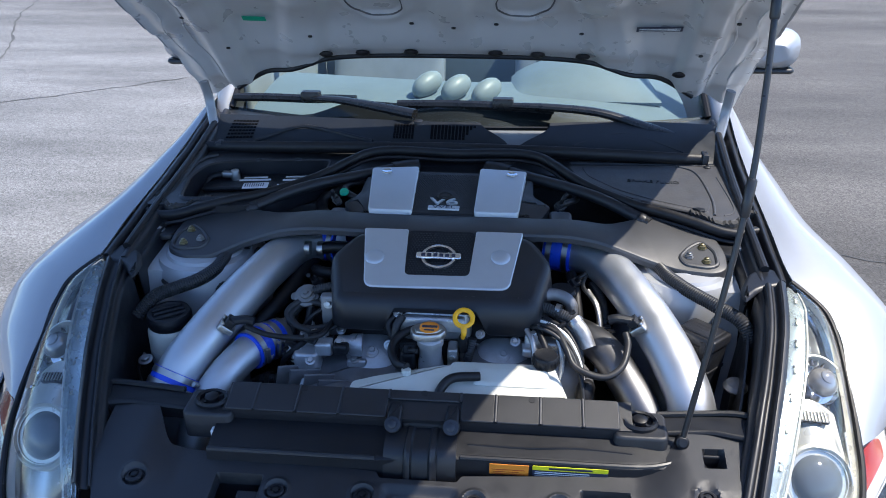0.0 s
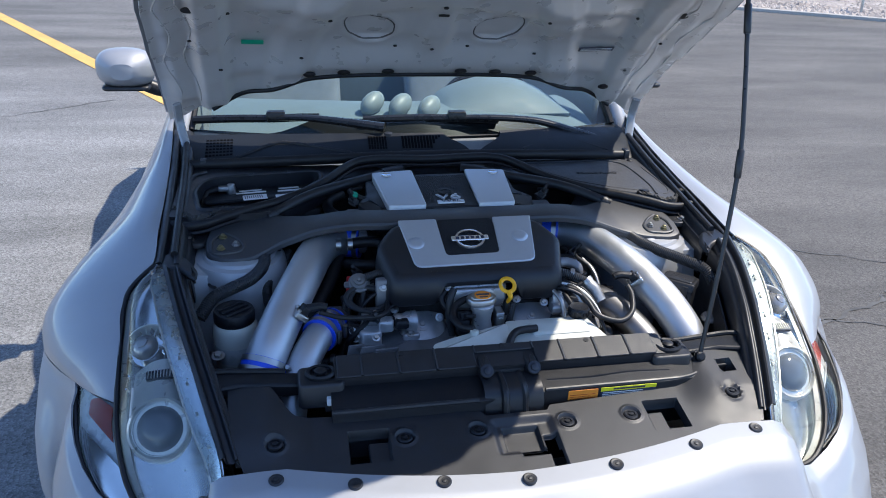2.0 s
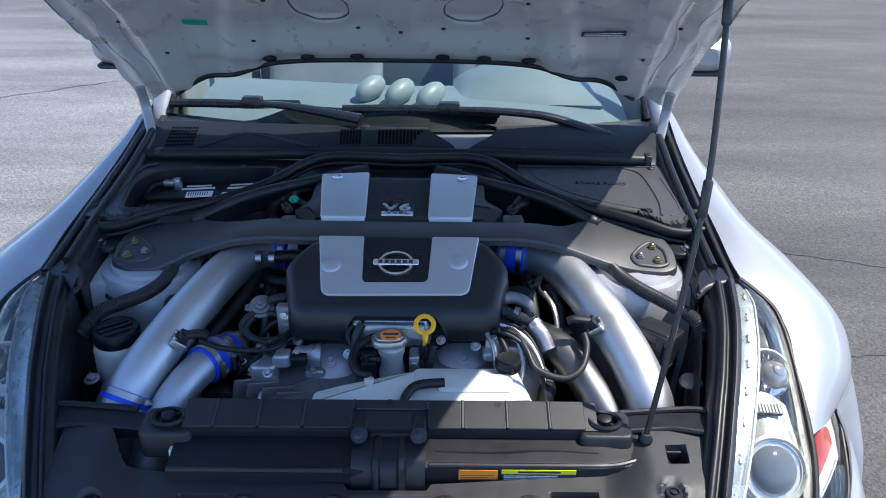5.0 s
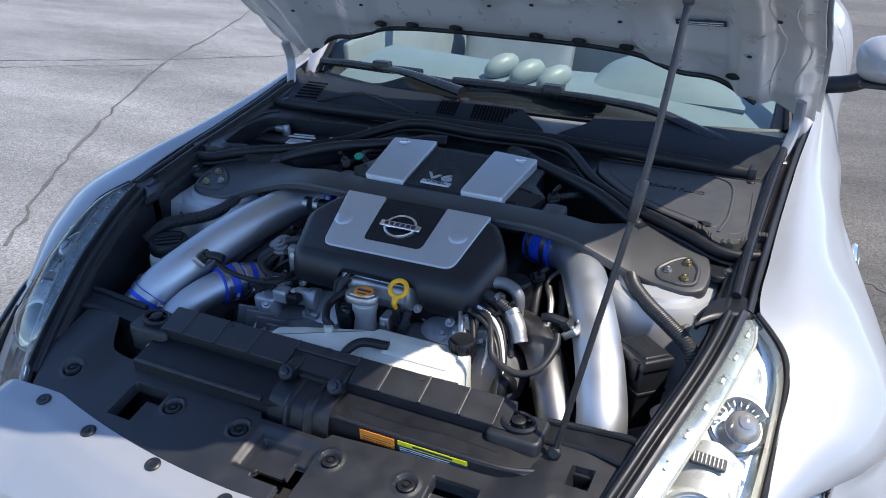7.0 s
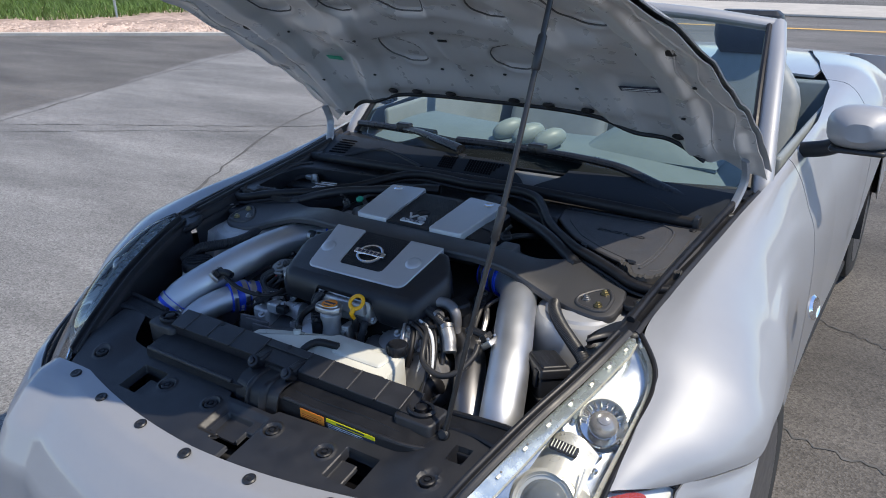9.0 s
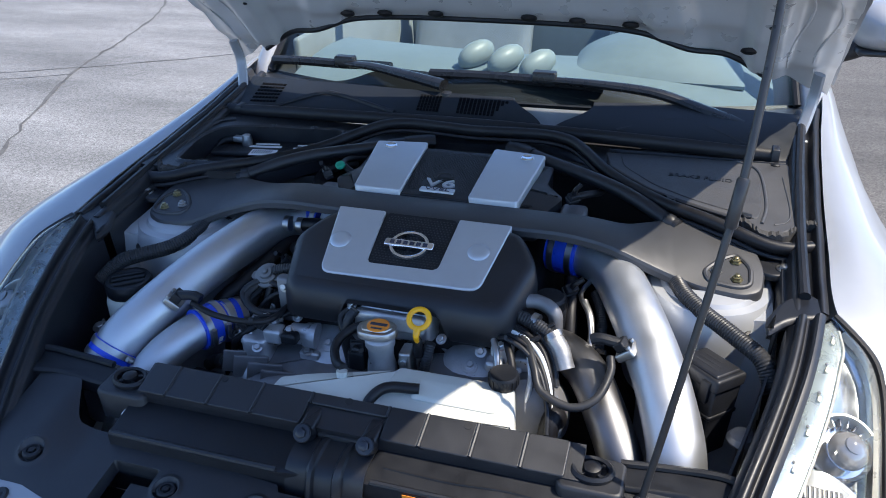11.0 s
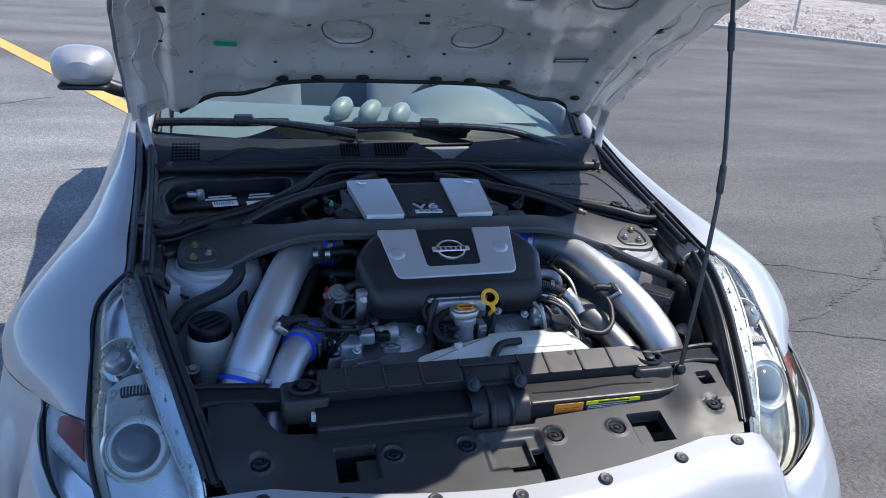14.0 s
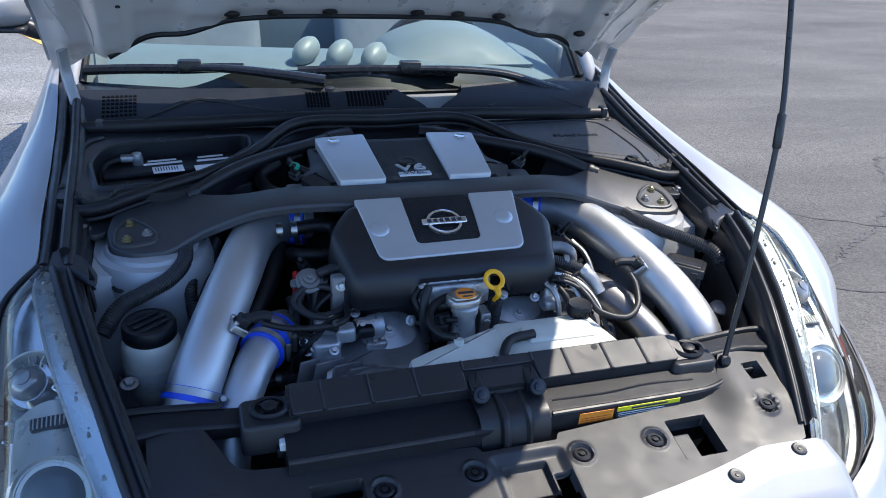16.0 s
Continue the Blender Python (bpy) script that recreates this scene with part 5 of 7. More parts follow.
for s, x in ((-1, -0.40), (1, 0.435)):
    arm = rounded([(s * 0.375, 0.596), (s * 0.50, 0.600), (s * 0.600, 0.575), (s * 0.612, 0.605), (s * 0.56, 0.640), (s * 0.48, 0.645), (s * 0.375, 0.640)], 0.01)
    part("support_arm", slab(arm, 0.672, lambda x, y: 0.700 + 0.012 * smooth(0.42, 0.55, abs(x)), 0.005), BLACK, beam)
    part("arm_lip", tube([(s * 0.42, 0.643, 0.703), (s * 0.49, 0.645, 0.708), (s * 0.56, 0.640, 0.715), (s * 0.608, 0.610, 0.716)], 0.006, 8, 6), BLACK, beam)
    part("arm_foot", slab(rounded([(s * 0.47, 0.565), (s * 0.555, 0.565), (s * 0.60, 0.62), (s * 0.57, 0.66), (s * 0.53, 0.60), (s * 0.47, 0.60)], 0.008), 0.66, 0.685, 0.003), BLACK, beam)
    bolt((s * 0.50, 0.585, 0.685), (0, 0, 1), 0.009, 0.008, beam, BOLTDARK)
part("wiring_plug", block(-0.343, 0.552, 0.675, -0.331, 0.566, 0.691, 0.003, 0.002), WHITEINK, beam, "small white wiring plug")
part("wiring_plug", block(-0.347, 0.554, 0.66, -0.327, 0.568, 0.678, 0.003, 0.002), BLACK, beam)

# bonnet latch saddle
latch = thing("latch_bracket", (0.025, 0.52, 0.64), "black sheet metal bonnet latch bracket held by two bolts", "bracket")
sad = [(0.588, 0.702), (0.562, 0.703), (0.540, 0.701), (0.524, 0.694), (0.515, 0.678), (0.509, 0.655), (0.507, 0.640)]
part("saddle", sheet(lambda u, v: (lambda p: Vector((-0.037 + 0.120 * u, p[0] - 0.007 * (smooth(0.30, 0.33, u) - smooth(0.66, 0.69, u)) - 0.005 * (1 - smooth(0.02, 0.045, abs(u - 0.34))) - 0.005 * (1 - smooth(0.02, 0.045, abs(u - 0.68))), p[1] + 0.004 * (1 - smooth(0.02, 0.05, abs(u - 0.34))) + 0.004 * (1 - smooth(0.02, 0.05, abs(u - 0.68))))))(along([(a, b, 0) for a, b in sad], v)), 50, 24, 0.003), BLACKSOFT, latch)
for x in (-0.026, 0.072):
    part("latch_lug", lathe([(0.014, -0.01), (0.014, 0.012), (0.011, 0.014)], toward((x, 0.566, 0.716), (0, -0.75, 0.66)), 20), BLACK, latch)
    part("lug_arm", block(x - 0.012, 0.566, 0.700, x + 0.012, 0.615, 0.7275, 0.005, 0.004), BLACKSOFT, latch)
    bolt((x, 0.557, 0.7245), (0, -0.75, 0.66), 0.008, 0.006, latch, BOLTDARK)
part("latch_well", block(-0.012, 0.574, 0.690, 0.058, 0.606, 0.712, 0.004, 0.003), DARK, latch)

# ---------------------------------------------------------------- headlamps


def lamp_skin(s, u, v, off=0.0):
    a, b = along(LAMP_IN, u), along(LAMP_OUT, u)
    q = a.lerp(b, v)
    bulge = 0.030 * math.sin(math.pi * v) * math.sin(math.pi * min(1, u * 1.1 + 0.05))
    n = Vector((0.35, -0.30, 0.88))
    return flip(s, q + n * (bulge + off))


def strip(u):
    """The share of the lamp's width that the pale strip takes."""
    return min(0.5, 0.030 / max(0.03, (along(LAMP_OUT, u) - along(LAMP_IN, u)).length))


for s in (-1, 1):
    lamp = thing("headlamp", (s * 0.69, 0.6, 0.6), "clear swept headlamp with a projector and chrome surrounds", "headlamp", "pair of headlamps")
    lens = part("lens", sheet(lambda u, v: lamp_skin(s, u, v), 50, 16), LENS, lamp, "clear plastic lens")
    lens.visible_shadow = False
    part("housing", sheet(lambda u, v: lamp_skin(s, u, v) - Vector((s * 0.35, -0.30, 0.88)) * (0.012 + 0.052 * (math.sin(math.pi * v) ** 0.4) * math.sin(math.pi * min(0.97, max(0.03, u))) ** 0.4), 50, 20, 0.002), LAMPBACK, lamp, "silvered reflector housing")
    part("bezel_strip", sheet(lambda u, v: lamp_skin(s, 0.02 + 0.95 * u, 0.01 + strip(0.02 + 0.95 * u) * v, -0.004 - 0.004 * v * v), 40, 6, 0.002), LAMPSTRIP, lamp, "pale strip with raised studs")
    part("bezel_edge", tube([lamp_skin(s, 0.05 + 0.87 * k / 12, 0.02 + strip(0.05 + 0.87 * k / 12), -0.006) for k in range(13)], 0.0022, 6, 3), LAMPSILVER, lamp)
    part("outer_bezel", sheet(lambda u, v: lamp_skin(s, 0.04 + 0.92 * u, 0.99 - 0.07 * v, -0.004 - 0.014 * v), 40, 3, 0.002), LAMPSILVER, lamp, "bright inner edge of the housing")
    part("edge_gasket", tube([lamp_skin(s, t, 1.0, 0.002) for t in [k / 16 for k in range(17)]], 0.0055, 8, 3), RUBBER, lamp)
    for k in range(8):
        u = 0.09 + 0.105 * k
        m = level(lamp_skin(s, u, 0.5 * strip(u), -0.004), (s * 0.35, -0.3, 0.88))
        part("stud", block(-0.0026, -0.005, 0, 0.0026, 0.005, 0.0022, 0.001, 0.0006, m @ pose(0, 0, 0, 0, 0, -15 * s)), LAMPSILVER, lamp)
        part("stud", lathe([(0.0022, 0), (0.0022, 0.002), (0.001, 0.003)], m @ Matrix.Translation((0, 0.010, 0)), 10), BULB, lamp)
    c = Vector((s * 0.660 + 0.009, 0.560, 0.652))
    ax = (s * 0.10, -0.78, 0.62)
    pm = toward(c, ax)
    pr = part("projector", lathe([(0.072, -0.11), (0.070, -0.03), (0.066, -0.012), (0.062, 0.0), (0.060, 0.010), (0.055, 0.014), (0.050, 0.010), (0.047, 0.002)], pm, 44), LAMPSILVER, lamp, "silver drum round the projector")
    part("projector_ring", lathe([(0.050, 0.008), (0.0505, 0.011), (0.049, 0.011), (0.047, 0.004)], pm, 44), LAMPSILVER, pr)
    part("projector_lens", lathe([(0.046, -0.004), (0.044, 0.006), (0.036, 0.016), (0.022, 0.023), (0.006, 0.026)], pm, 32), PROJ, pr)
    fm_ = level((s * 0.662 + 0.009, 0.628, 0.728), (s * 0.1, -0.35, 0.93))
    fins = part("fin_window", block(-0.026, -0.010, -0.006, 0.026, 0.010, 0.002, 0.004, 0.001, fm_), BLACKSOFT, lamp, "dark window with cooling fins")
    for k in range(8):
        part("cooling_fin", block(-0.022 + 0.0058 * k, -0.008, 0.0012, -0.0203 + 0.0058 * k, 0.008, 0.004, 0.0004, 0.0004, fm_), LAMPSILVER, fins)
    part("drum_rib", tube([c + Vector((s * 0.052, 0.005, 0.028)), c + Vector((s * 0.05, 0.05, 0.062))], 0.002, 6, 3), LAMPSILVER, lamp)
    d = Vector((s * 0.692 + 0.009, 0.725, 0.728))
    ax2 = (s * 0.25, -0.45, 0.86)
    dm_ = toward(d, ax2)
    bowl = part("indicator_bowl", lathe([(0.046, -0.004), (0.045, 0.002), (0.036, -0.008), (0.02, -0.018), (0.006, -0.02)], dm_, 32), CHROME, lamp, "chrome indicator bowl")
    crown = sheet(lambda u, v: dm_ @ Vector((0.043 * math.cos(math.pi * (0.04 + 0.92 * u)), 0.043 * math.sin(math.pi * (0.04 + 0.92 * u)), -0.004 + 0.026 * v)), 28, 3, 0.003)
    part("indicator_crown", crown, LAMPSILVER, bowl, "silver crown behind the bulb")
    for k in range(9):
        a = 18 + 18 * k
        part("crown_rib", block(0.028, -0.0010, 0.0, 0.039, 0.0010, 0.012, 0.0004, 0.0004, dm_ @ pose(0, 0, 0, 0, 0, a)), BULB if k % 2 else LAMPSILVER, bowl)
    part("bulb", lathe([(0.012, -0.016), (0.018, 0.0), (0.026, 0.010), (0.027, 0.020), (0.022, 0.030), (0.012, 0.036), (0.002, 0.038)], dm_ @ Matrix.Translation((0, -0.008, 0)), 28), BULB, bowl, "smoky glass bulb")
    part("bulb_base", lathe([(0.014, 0.028), (0.012, 0.038), (0.004, 0.041)], dm_ @ Matrix.Translation((0, -0.006, 0)), 18), BULB, bowl)
    part("projector_shroud", sheet(lambda u, v: c + Vector((s * (-0.052 + 0.104 * u), 0.022 + 0.085 * v, 0.022 + 0.030 * math.sin(math.pi * u) + 0.030 * v)), 20, 12, 0.004), LAMPSILVER, lamp, "ivory shroud behind the projector")
    for px_, py_, pz_, r_ in ((0.645, 0.675, 0.725, 0.005), (0.718, 0.675, 0.698, 0.006), (0.722, 0.650, 0.685, 0.005), (0.655, 0.70, 0.735, 0.004)):
        part("reflector_bead", lathe([(r_, -0.01), (r_, 0.0), (r_ * 0.7, r_ * 0.6), (r_ * 0.1, r_ * 0.9)], toward((s * px_, py_, pz_), (s * 0.3, -0.4, 0.85)), 16), CHROME, lamp)
    wing_in = lambda u: lamp_skin(s, 0.52 + 0.40 * u, 1.0)

    def wing(u, v, off=0.0):
        return wing_in(u).lerp(flip(s, along(WING_OUT, u)), v) + Vector((s * 0.5, -0.3, 0.8)) * (0.008 * math.sin(math.pi * v) * math.sin(math.pi * u) + off)

    wl = part("wing_lens", sheet(wing, 20, 10), LENS, lamp, "clear wrap-round lens")
    wl.visible_shadow = False
    part("wing_back", sheet(lambda u, v: wing(u, v, -0.014), 20, 10, 0.002), LAMPGREY, lamp)
    part("wing_gasket", tube([flip(s, p) for p in WING_OUT], 0.0035, 8, 6), RUBBER, lamp)
    part("side_reflector", sheet(lambda u, v: wing(0.20 + 0.22 * u, 0.14 + 0.5 * v, -0.005), 10, 6, 0.003), AMBER, lamp, "red side reflector")
    part("side_chrome", sheet(lambda u, v: wing(0.52 + 0.4 * u, 0.1 + 0.75 * v, -0.006), 10, 6, 0.003), CHROME, lamp)


# ---------------------------------------------------------------- engine
engine = thing("engine", (0.014, 1.0, 0.3), "V6 engine with black and silver plastic covers over cast alloy", "engine")


def top_z(x, y):
    return 0.8095 + 0.33 * (y - 0.855)


def skirt_z(x, y):
    arch = smooth(-0.088, -0.058, x) * (1 - smooth(0.092, 0.122, x)) * (1 - smooth(0.84, 0.88, y))
    return 0.732 + 0.052 * arch


co = rounded([(-0.160, 1.008), (-0.185, 0.98), (-0.213, 0.935), (-0.188, 0.828), (-0.168, 0.814), (0.198, 0.814), (0.218, 0.828), (0.245, 0.935), (0.218, 0.98), (0.195, 1.008)], 0.02, 7)
co2 = []
for a, b in zip(co, co[1:] + co[:1]):
    n_ = max(1, int((b - a).length / 0.006))
    co2 += [a.lerp(b, k / n_) for k in range(n_)]
ec = part("front_cover", shell(co2, [(0.012, lambda x, y: skirt_z(x, y) - 0.004), (0.004, skirt_z), (0, lambda x, y: skirt_z(x, y) + 0.004), (0.001, lambda x, y: 0.3 * skirt_z(x, y) + 0.7 * (top_z(x, y) - 0.02)), (0.006, lambda x, y: top_z(x, y) - 0.011), (0.013, lambda x, y: top_z(x, y) - 0.004), (0.024, top_z)]), BLACKSOFT, engine, "black plastic engine cover", sharp=0.9)
uu = rounded([(-0.148, 1.003), (-0.126, 0.852), (0.157, 0.856), (0.180, 1.003), (0.084, 1.003), (0.077, 0.886), (-0.050, 0.884), (-0.056, 1.003)], [0.004, 0.02, 0.02, 0.004, 0.004, 0.012, 0.012, 0.004], 6)
part("cover_panel", slab(uu, 0.80, lambda x, y: top_z(x, y) + 0.004, 0.002), SILVERTRIM, ec, "satin silver panel")
part("badge_plate", slab(rect(-0.055, 0.888, 0.082, 1.003, 0.012), 0.80, lambda x, y: top_z(x, y) + 0.001, 0.001), BLACK, ec)


def dimples(x0, y0, x1, y1, zf, pitch, parent, skip=None):
    verts, faces = [], []
    j, y = 0, y0
    while y < y1:
        x = x0 + (pitch / 2 if j % 2 else 0)
        while x < x1:
            if not (skip and skip(x, y)):
                z, h, k = zf(x, y), pitch * 0.36, len(verts)
                verts += [(x - h, y, z), (x, y - h, z), (x + h, y, z), (x, y + h, z), (x, y, z + pitch * 0.28)]
                faces += [(k, k + 1, k + 4), (k + 1, k + 2, k + 4), (k + 2, k + 3, k + 4), (k + 3, k, k + 4)]
            x += pitch
        y += pitch * 0.87
        j += 1
    bm = bmesh.new()
    me = bpy.data.meshes.new("dimples")
    me.from_pydata(verts, [], faces)
    bm.from_mesh(me)
    bpy.data.meshes.remove(me)
    return part("dimple_field", bm, GREYPLASTIC, parent, sharp=0.1)


dimples(-0.045, 0.892, 0.076, 0.998, lambda x, y: top_z(x, y) + 0.0012, 0.0062, ec)
slope = Vector((0, -0.31, 0.95))
bm_ = toward((0.0135, 0.929, top_z(0, 0.929) + 0.004), slope) @ Matrix.Diagonal((1.12, 1, 1, 1))
rings = []
for k in range(49):
    a = 2 * math.pi * k / 48
    rings.append([bm_ @ Vector((r * math.cos(a), r * math.sin(a), h)) for r, h in ((0.0255, 0), (0.0265, 0.0045), (0.029, 0.0055), (0.0315, 0.0045), (0.0325, 0))])
emblem = part("emblem_ring", loft(rings, closed=False), CHROME, ec, "chrome ring emblem with a cross bar")
part("emblem_bar", block(-0.040, -0.0078, 0.001, 0.040, 0.0078, 0.0075, 0.003, 0.0015, bm_), CHROME, emblem)
for k in range(6):
    part("emblem_mark", block(-0.031 + 0.0108 * k, -0.0042, 0.0075, -0.0238 + 0.0108 * k, 0.0042, 0.0079, 0.0008, 0.0001, bm_), NAVY, emblem)
for x, y in ((-0.115, 0.925), (0.137, 0.935)):
    part("cover_button", lathe([(0.0195, 0), (0.0195, 0.0015), (0.017, 0.004), (0.010, 0.0055), (0.002, 0.006)], toward((x, y, top_z(x, y) + 0.0035), slope), 28), SILVERTRIM, ec)


def rear_z(x, y):
    return 0.866 + 0.085 * (y - 1.15)


ro = rounded([(-0.198, 1.295), (-0.200, 1.215), (-0.230, 1.165), (-0.187, 1.09), (0.205, 1.09), (0.240, 1.175), (0.200, 1.22), (0.200, 1.295)], 0.012, 5)
rc = part("rear_cover", shell(ro, [(0.01, 0.78), (0, 0.79), (0, lambda x, y: rear_z(x, y) - 0.028), (0.008, lambda x, y: rear_z(x, y) - 0.024), (0.03, lambda x, y: rear_z(x, y) - 0.018)]), BLACKSOFT, engine, "black rear engine cover", sharp=0.9)
part("cover_panel", slab(rounded([(-0.182, 1.285), (-0.159, 1.092), (-0.062, 1.092), (-0.071, 1.297)], 0.008), 0.82, lambda x, y: rear_z(x, y) + 0.002, 0.003), SILVERTRIM, rc, "satin silver panel")
part("cover_panel", slab(rounded([(0.072, 1.092), (0.168, 1.092), (0.184, 1.285), (0.074, 1.295)], 0.008), 0.82, lambda x, y: rear_z(x, y) + 0.002, 0.003), SILVERTRIM, rc, "satin silver panel")
part("centre_plate", slab(rounded([(-0.067, 1.094), (0.077, 1.094), (0.078, 1.287), (-0.076, 1.287)], 0.006), 0.82, lambda x, y: rear_z(x, y) - 0.007, 0.003), BLACK, rc)
dimples(-0.066, 1.165, 0.076, 1.272, lambda x, y: rear_z(x, y) - 0.0068, 0.0055, rc, lambda x, y: math.hypot(x - 0.004, y - 1.178) < 0.024)
dimples(-0.062, 1.12, -0.036, 1.165, lambda x, y: rear_z(x, y) - 0.0068, 0.0055, rc)
dimples(0.044, 1.12, 0.070, 1.165, lambda x, y: rear_z(x, y) - 0.0068, 0.0055, rc)
part("cover_well", lathe([(0.019, 0), (0.020, 0.002), (0.016, 0.003), (0.013, 0.0)], Matrix.Translation((0.002, 1.172, rear_z(0, 1.172) - 0.007)), 26), DARK, rc)
words("V6", 0.040, pose(0.003, 1.143, rear_z(0, 1.143) - 0.0058, 4, 0, 0) @ Matrix.Diagonal((1.45, 1, 1, 1)), SILVERTRIM, rc, depth=0.0025, bold=0.0004)
part("name_plate", block(-0.030, 1.110, 0.848, 0.039, 1.126, rear_z(0, 1.126) - 0.0045, 0.002, 0.0005), SILVERTRIM, rc, "pale plate with dark letters")
words("VVEL", 0.0155, pose(0.0045, 1.1178, rear_z(0, 1.126) - 0.0038, 4, 0, 0) @ Matrix.Diagonal((1.5, 1, 1, 1)), NAVY, rc, depth=0.0004)
for x in (-0.144, 0.149):
    part("cover_button", lathe([(0.0135, 0), (0.0135, 0.001), (0.0115, 0.003), (0.006, 0.001), (0.002, 0.001)], Matrix.Translation((x, 1.265, rear_z(0, 1.265) + 0.002)), 24), CHROME, rc)

# darker tone of cast alloy for lower castings and small fittings
CASTDARK = shader("dark_cast_alloy", (0.2, 0.2, 0.21), 0.5, 0.5, 0.25, 30, 0.12, 400, dust=0.15)
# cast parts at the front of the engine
# block coloured near-black, its shade under the covers lies in the colour
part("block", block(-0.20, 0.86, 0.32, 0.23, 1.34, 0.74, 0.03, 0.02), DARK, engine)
part("intake_manifold", block(-0.06, 0.825, 0.70, 0.085, 0.90, 0.778, 0.02, 0.015), CAST, engine)
part("intake_web", block(-0.05, 0.812, 0.735, 0.075, 0.83, 0.768, 0.006, 0.005), CAST, engine)
for s, cx, cz in ((-1, -0.112, 0.655), (1, 0.150, 0.660)):
    m = toward((cx, 0.838, cz), (0, -0.55, 0.83))
    part("timing_cover", lathe([(0.085, -0.10), (0.085, -0.022), (0.081, -0.010), (0.070, -0.004), (0.060, -0.002), (0.0575, 0.006), (0.053, 0.014), (0.045, 0.0185), (0.030, 0.0215), (0.013, 0.0225), (0.0125, 0.0235), (0.002, 0.0235)], m, 48), CAST, engine, "round cast alloy timing cover")
    bolt(m @ Vector((0.0, 0.004, 0.0235)), (0, -0.55, 0.83), 0.0065, 0.006, engine, CAST)
    for k in range(7):
        a = 0.5 + k * 2 * math.pi / 7
        bolt(m @ Vector((0.074 * math.cos(a), 0.074 * math.sin(a), -0.006)), (0, -0.55, 0.83), 0.005, 0.006, engine)
    for k in range(5):
        a = 2.2 + k * 0.45
        part("cast_rib", block(0.055, -0.003, -0.02, 0.088, 0.003, 0.006, 0.001, 0.0015, m @ pose(0, 0, 0, 0, 0, math.degrees(a))), CAST, engine)
part("front_case", slab(rounded([(-0.26, 0.74), (-0.05, 0.74), (-0.03, 0.86), (-0.25, 0.87)], 0.03), 0.40, lambda x, y: 0.648 + 0.3 * (y - 0.78), 0.02), CASTDARK, engine)
part("front_case", slab(rounded([(0.06, 0.75), (0.25, 0.76), (0.24, 0.87), (0.06, 0.86)], 0.03), 0.40, lambda x, y: 0.66 + 0.3 * (y - 0.78), 0.02), CASTDARK, engine)
part("lower_hump", tube([(-0.27, 0.79, 0.58), (-0.22, 0.765, 0.605), (-0.16, 0.745, 0.61), (-0.10, 0.735, 0.60), (-0.04, 0.74, 0.57)], 0.042, 16), CASTDARK, engine)
for k in range(6):
    part("cast_rib", tube([(-0.255 + 0.025 * k, 0.80 - 0.006 * k, 0.628), (-0.235 + 0.025 * k, 0.76 - 0.004 * k, 0.645), (-0.225 + 0.025 * k, 0.725, 0.625)], 0.004, 6), CASTDARK, engine)
part("alternator", lathe([(0.062, -0.10), (0.066, -0.06), (0.066, 0.0), (0.058, 0.018), (0.03, 0.026), (0.012, 0.026)], toward((0.262, 0.775, 0.645), (0.1, -0.85, 0.5)), 32), CASTDARK, engine)
for k in range(12):
    a = 2 * math.pi * k / 12
    part("alternator_slot", block(0.036, -0.004, 0.010, 0.054, 0.004, 0.021, 0.001, 0.001, toward((0.262, 0.775, 0.645), (0.1, -0.85, 0.5)) @ pose(0, 0, 0, 0, 0, math.degrees(a))), DARK, engine)
# coolant filler neck
neck = part("filler_neck", lathe([(0.026, 0.66), (0.024, 0.70), (0.021, 0.715), (0.022, 0.735), (0.025, 0.74), (0.025, 0.752), (0.020, 0.756), (0.020, 0.762)], Matrix.Translation((0.013, 0.772, 0)), 28), CAST, engine)
cap = part("pressure_cap", shell(rounded([(-0.016, 0.749), (0.012, 0.747), (0.034, 0.752), (0.044, 0.768), (0.044, 0.778), (0.034, 0.793), (0.013, 0.797), (-0.012, 0.793), (-0.024, 0.778), (-0.024, 0.766)], 0.008), [(0.002, 0.758), (0, 0.760), (0, 0.769), (0.002, 0.772), (0.008, 0.7725), (0.009, 0.775)]), STEEL, neck, "metal pressure cap with an orange warning disc")
part("cap_disc", lathe([(0.0185, 0), (0.0185, 0.0012), (0.017, 0.0016)], Matrix.Translation((0.012, 0.772, 0.775)), 28), ORANGE, neck, "orange warning disc")
part("cap_print", block(-0.002, 0.770, 0.7764, 0.027, 0.777, 0.7772, 0.001, 0.0002), NAVY, neck)
part("cap_print", block(0.003, 0.760, 0.7764, 0.022, 0.764, 0.7772, 0.001, 0.0002), NAVY, neck)
part("neck_bracket", slab(rounded([(0.045, 0.765), (0.065, 0.765), (0.065, 0.80), (0.045, 0.80)], 0.006), 0.64, 0.73, 0.003), STEEL, neck)
bolt((0.055, 0.764, 0.715), (0, -1, 0.2), 0.006, 0.005, neck)
# dipstick
dip = thing("dipstick", (0.072, 0.8, 0.66), "bright yellow ring handle of the oil dipstick", "dipstick")
dm = toward((0.0745, 0.795, 0.784), (0.05, -0.62, 0.78))
rings = [[dm @ Vector(((0.0165 + 0.0048 * math.cos(b)) * math.cos(a), (0.0165 + 0.0048 * math.cos(b)) * math.sin(a), 0.0035 * math.sin(b))) for b in [2 * math.pi * j / 10 for j in range(10)]] for a in [2 * math.pi * k / 32 for k in range(33)]]
part("ring_handle", loft(rings, caps=False), YELLOW, dip)
part("handle_neck", tube([dm @ Vector((0.0, -0.018, 0)), dm @ Vector((0, -0.030, 0)), (0.073, 0.785, 0.745)], lambda s, t: 0.0065 - 0.0025 * t, 10), YELLOW, dip)
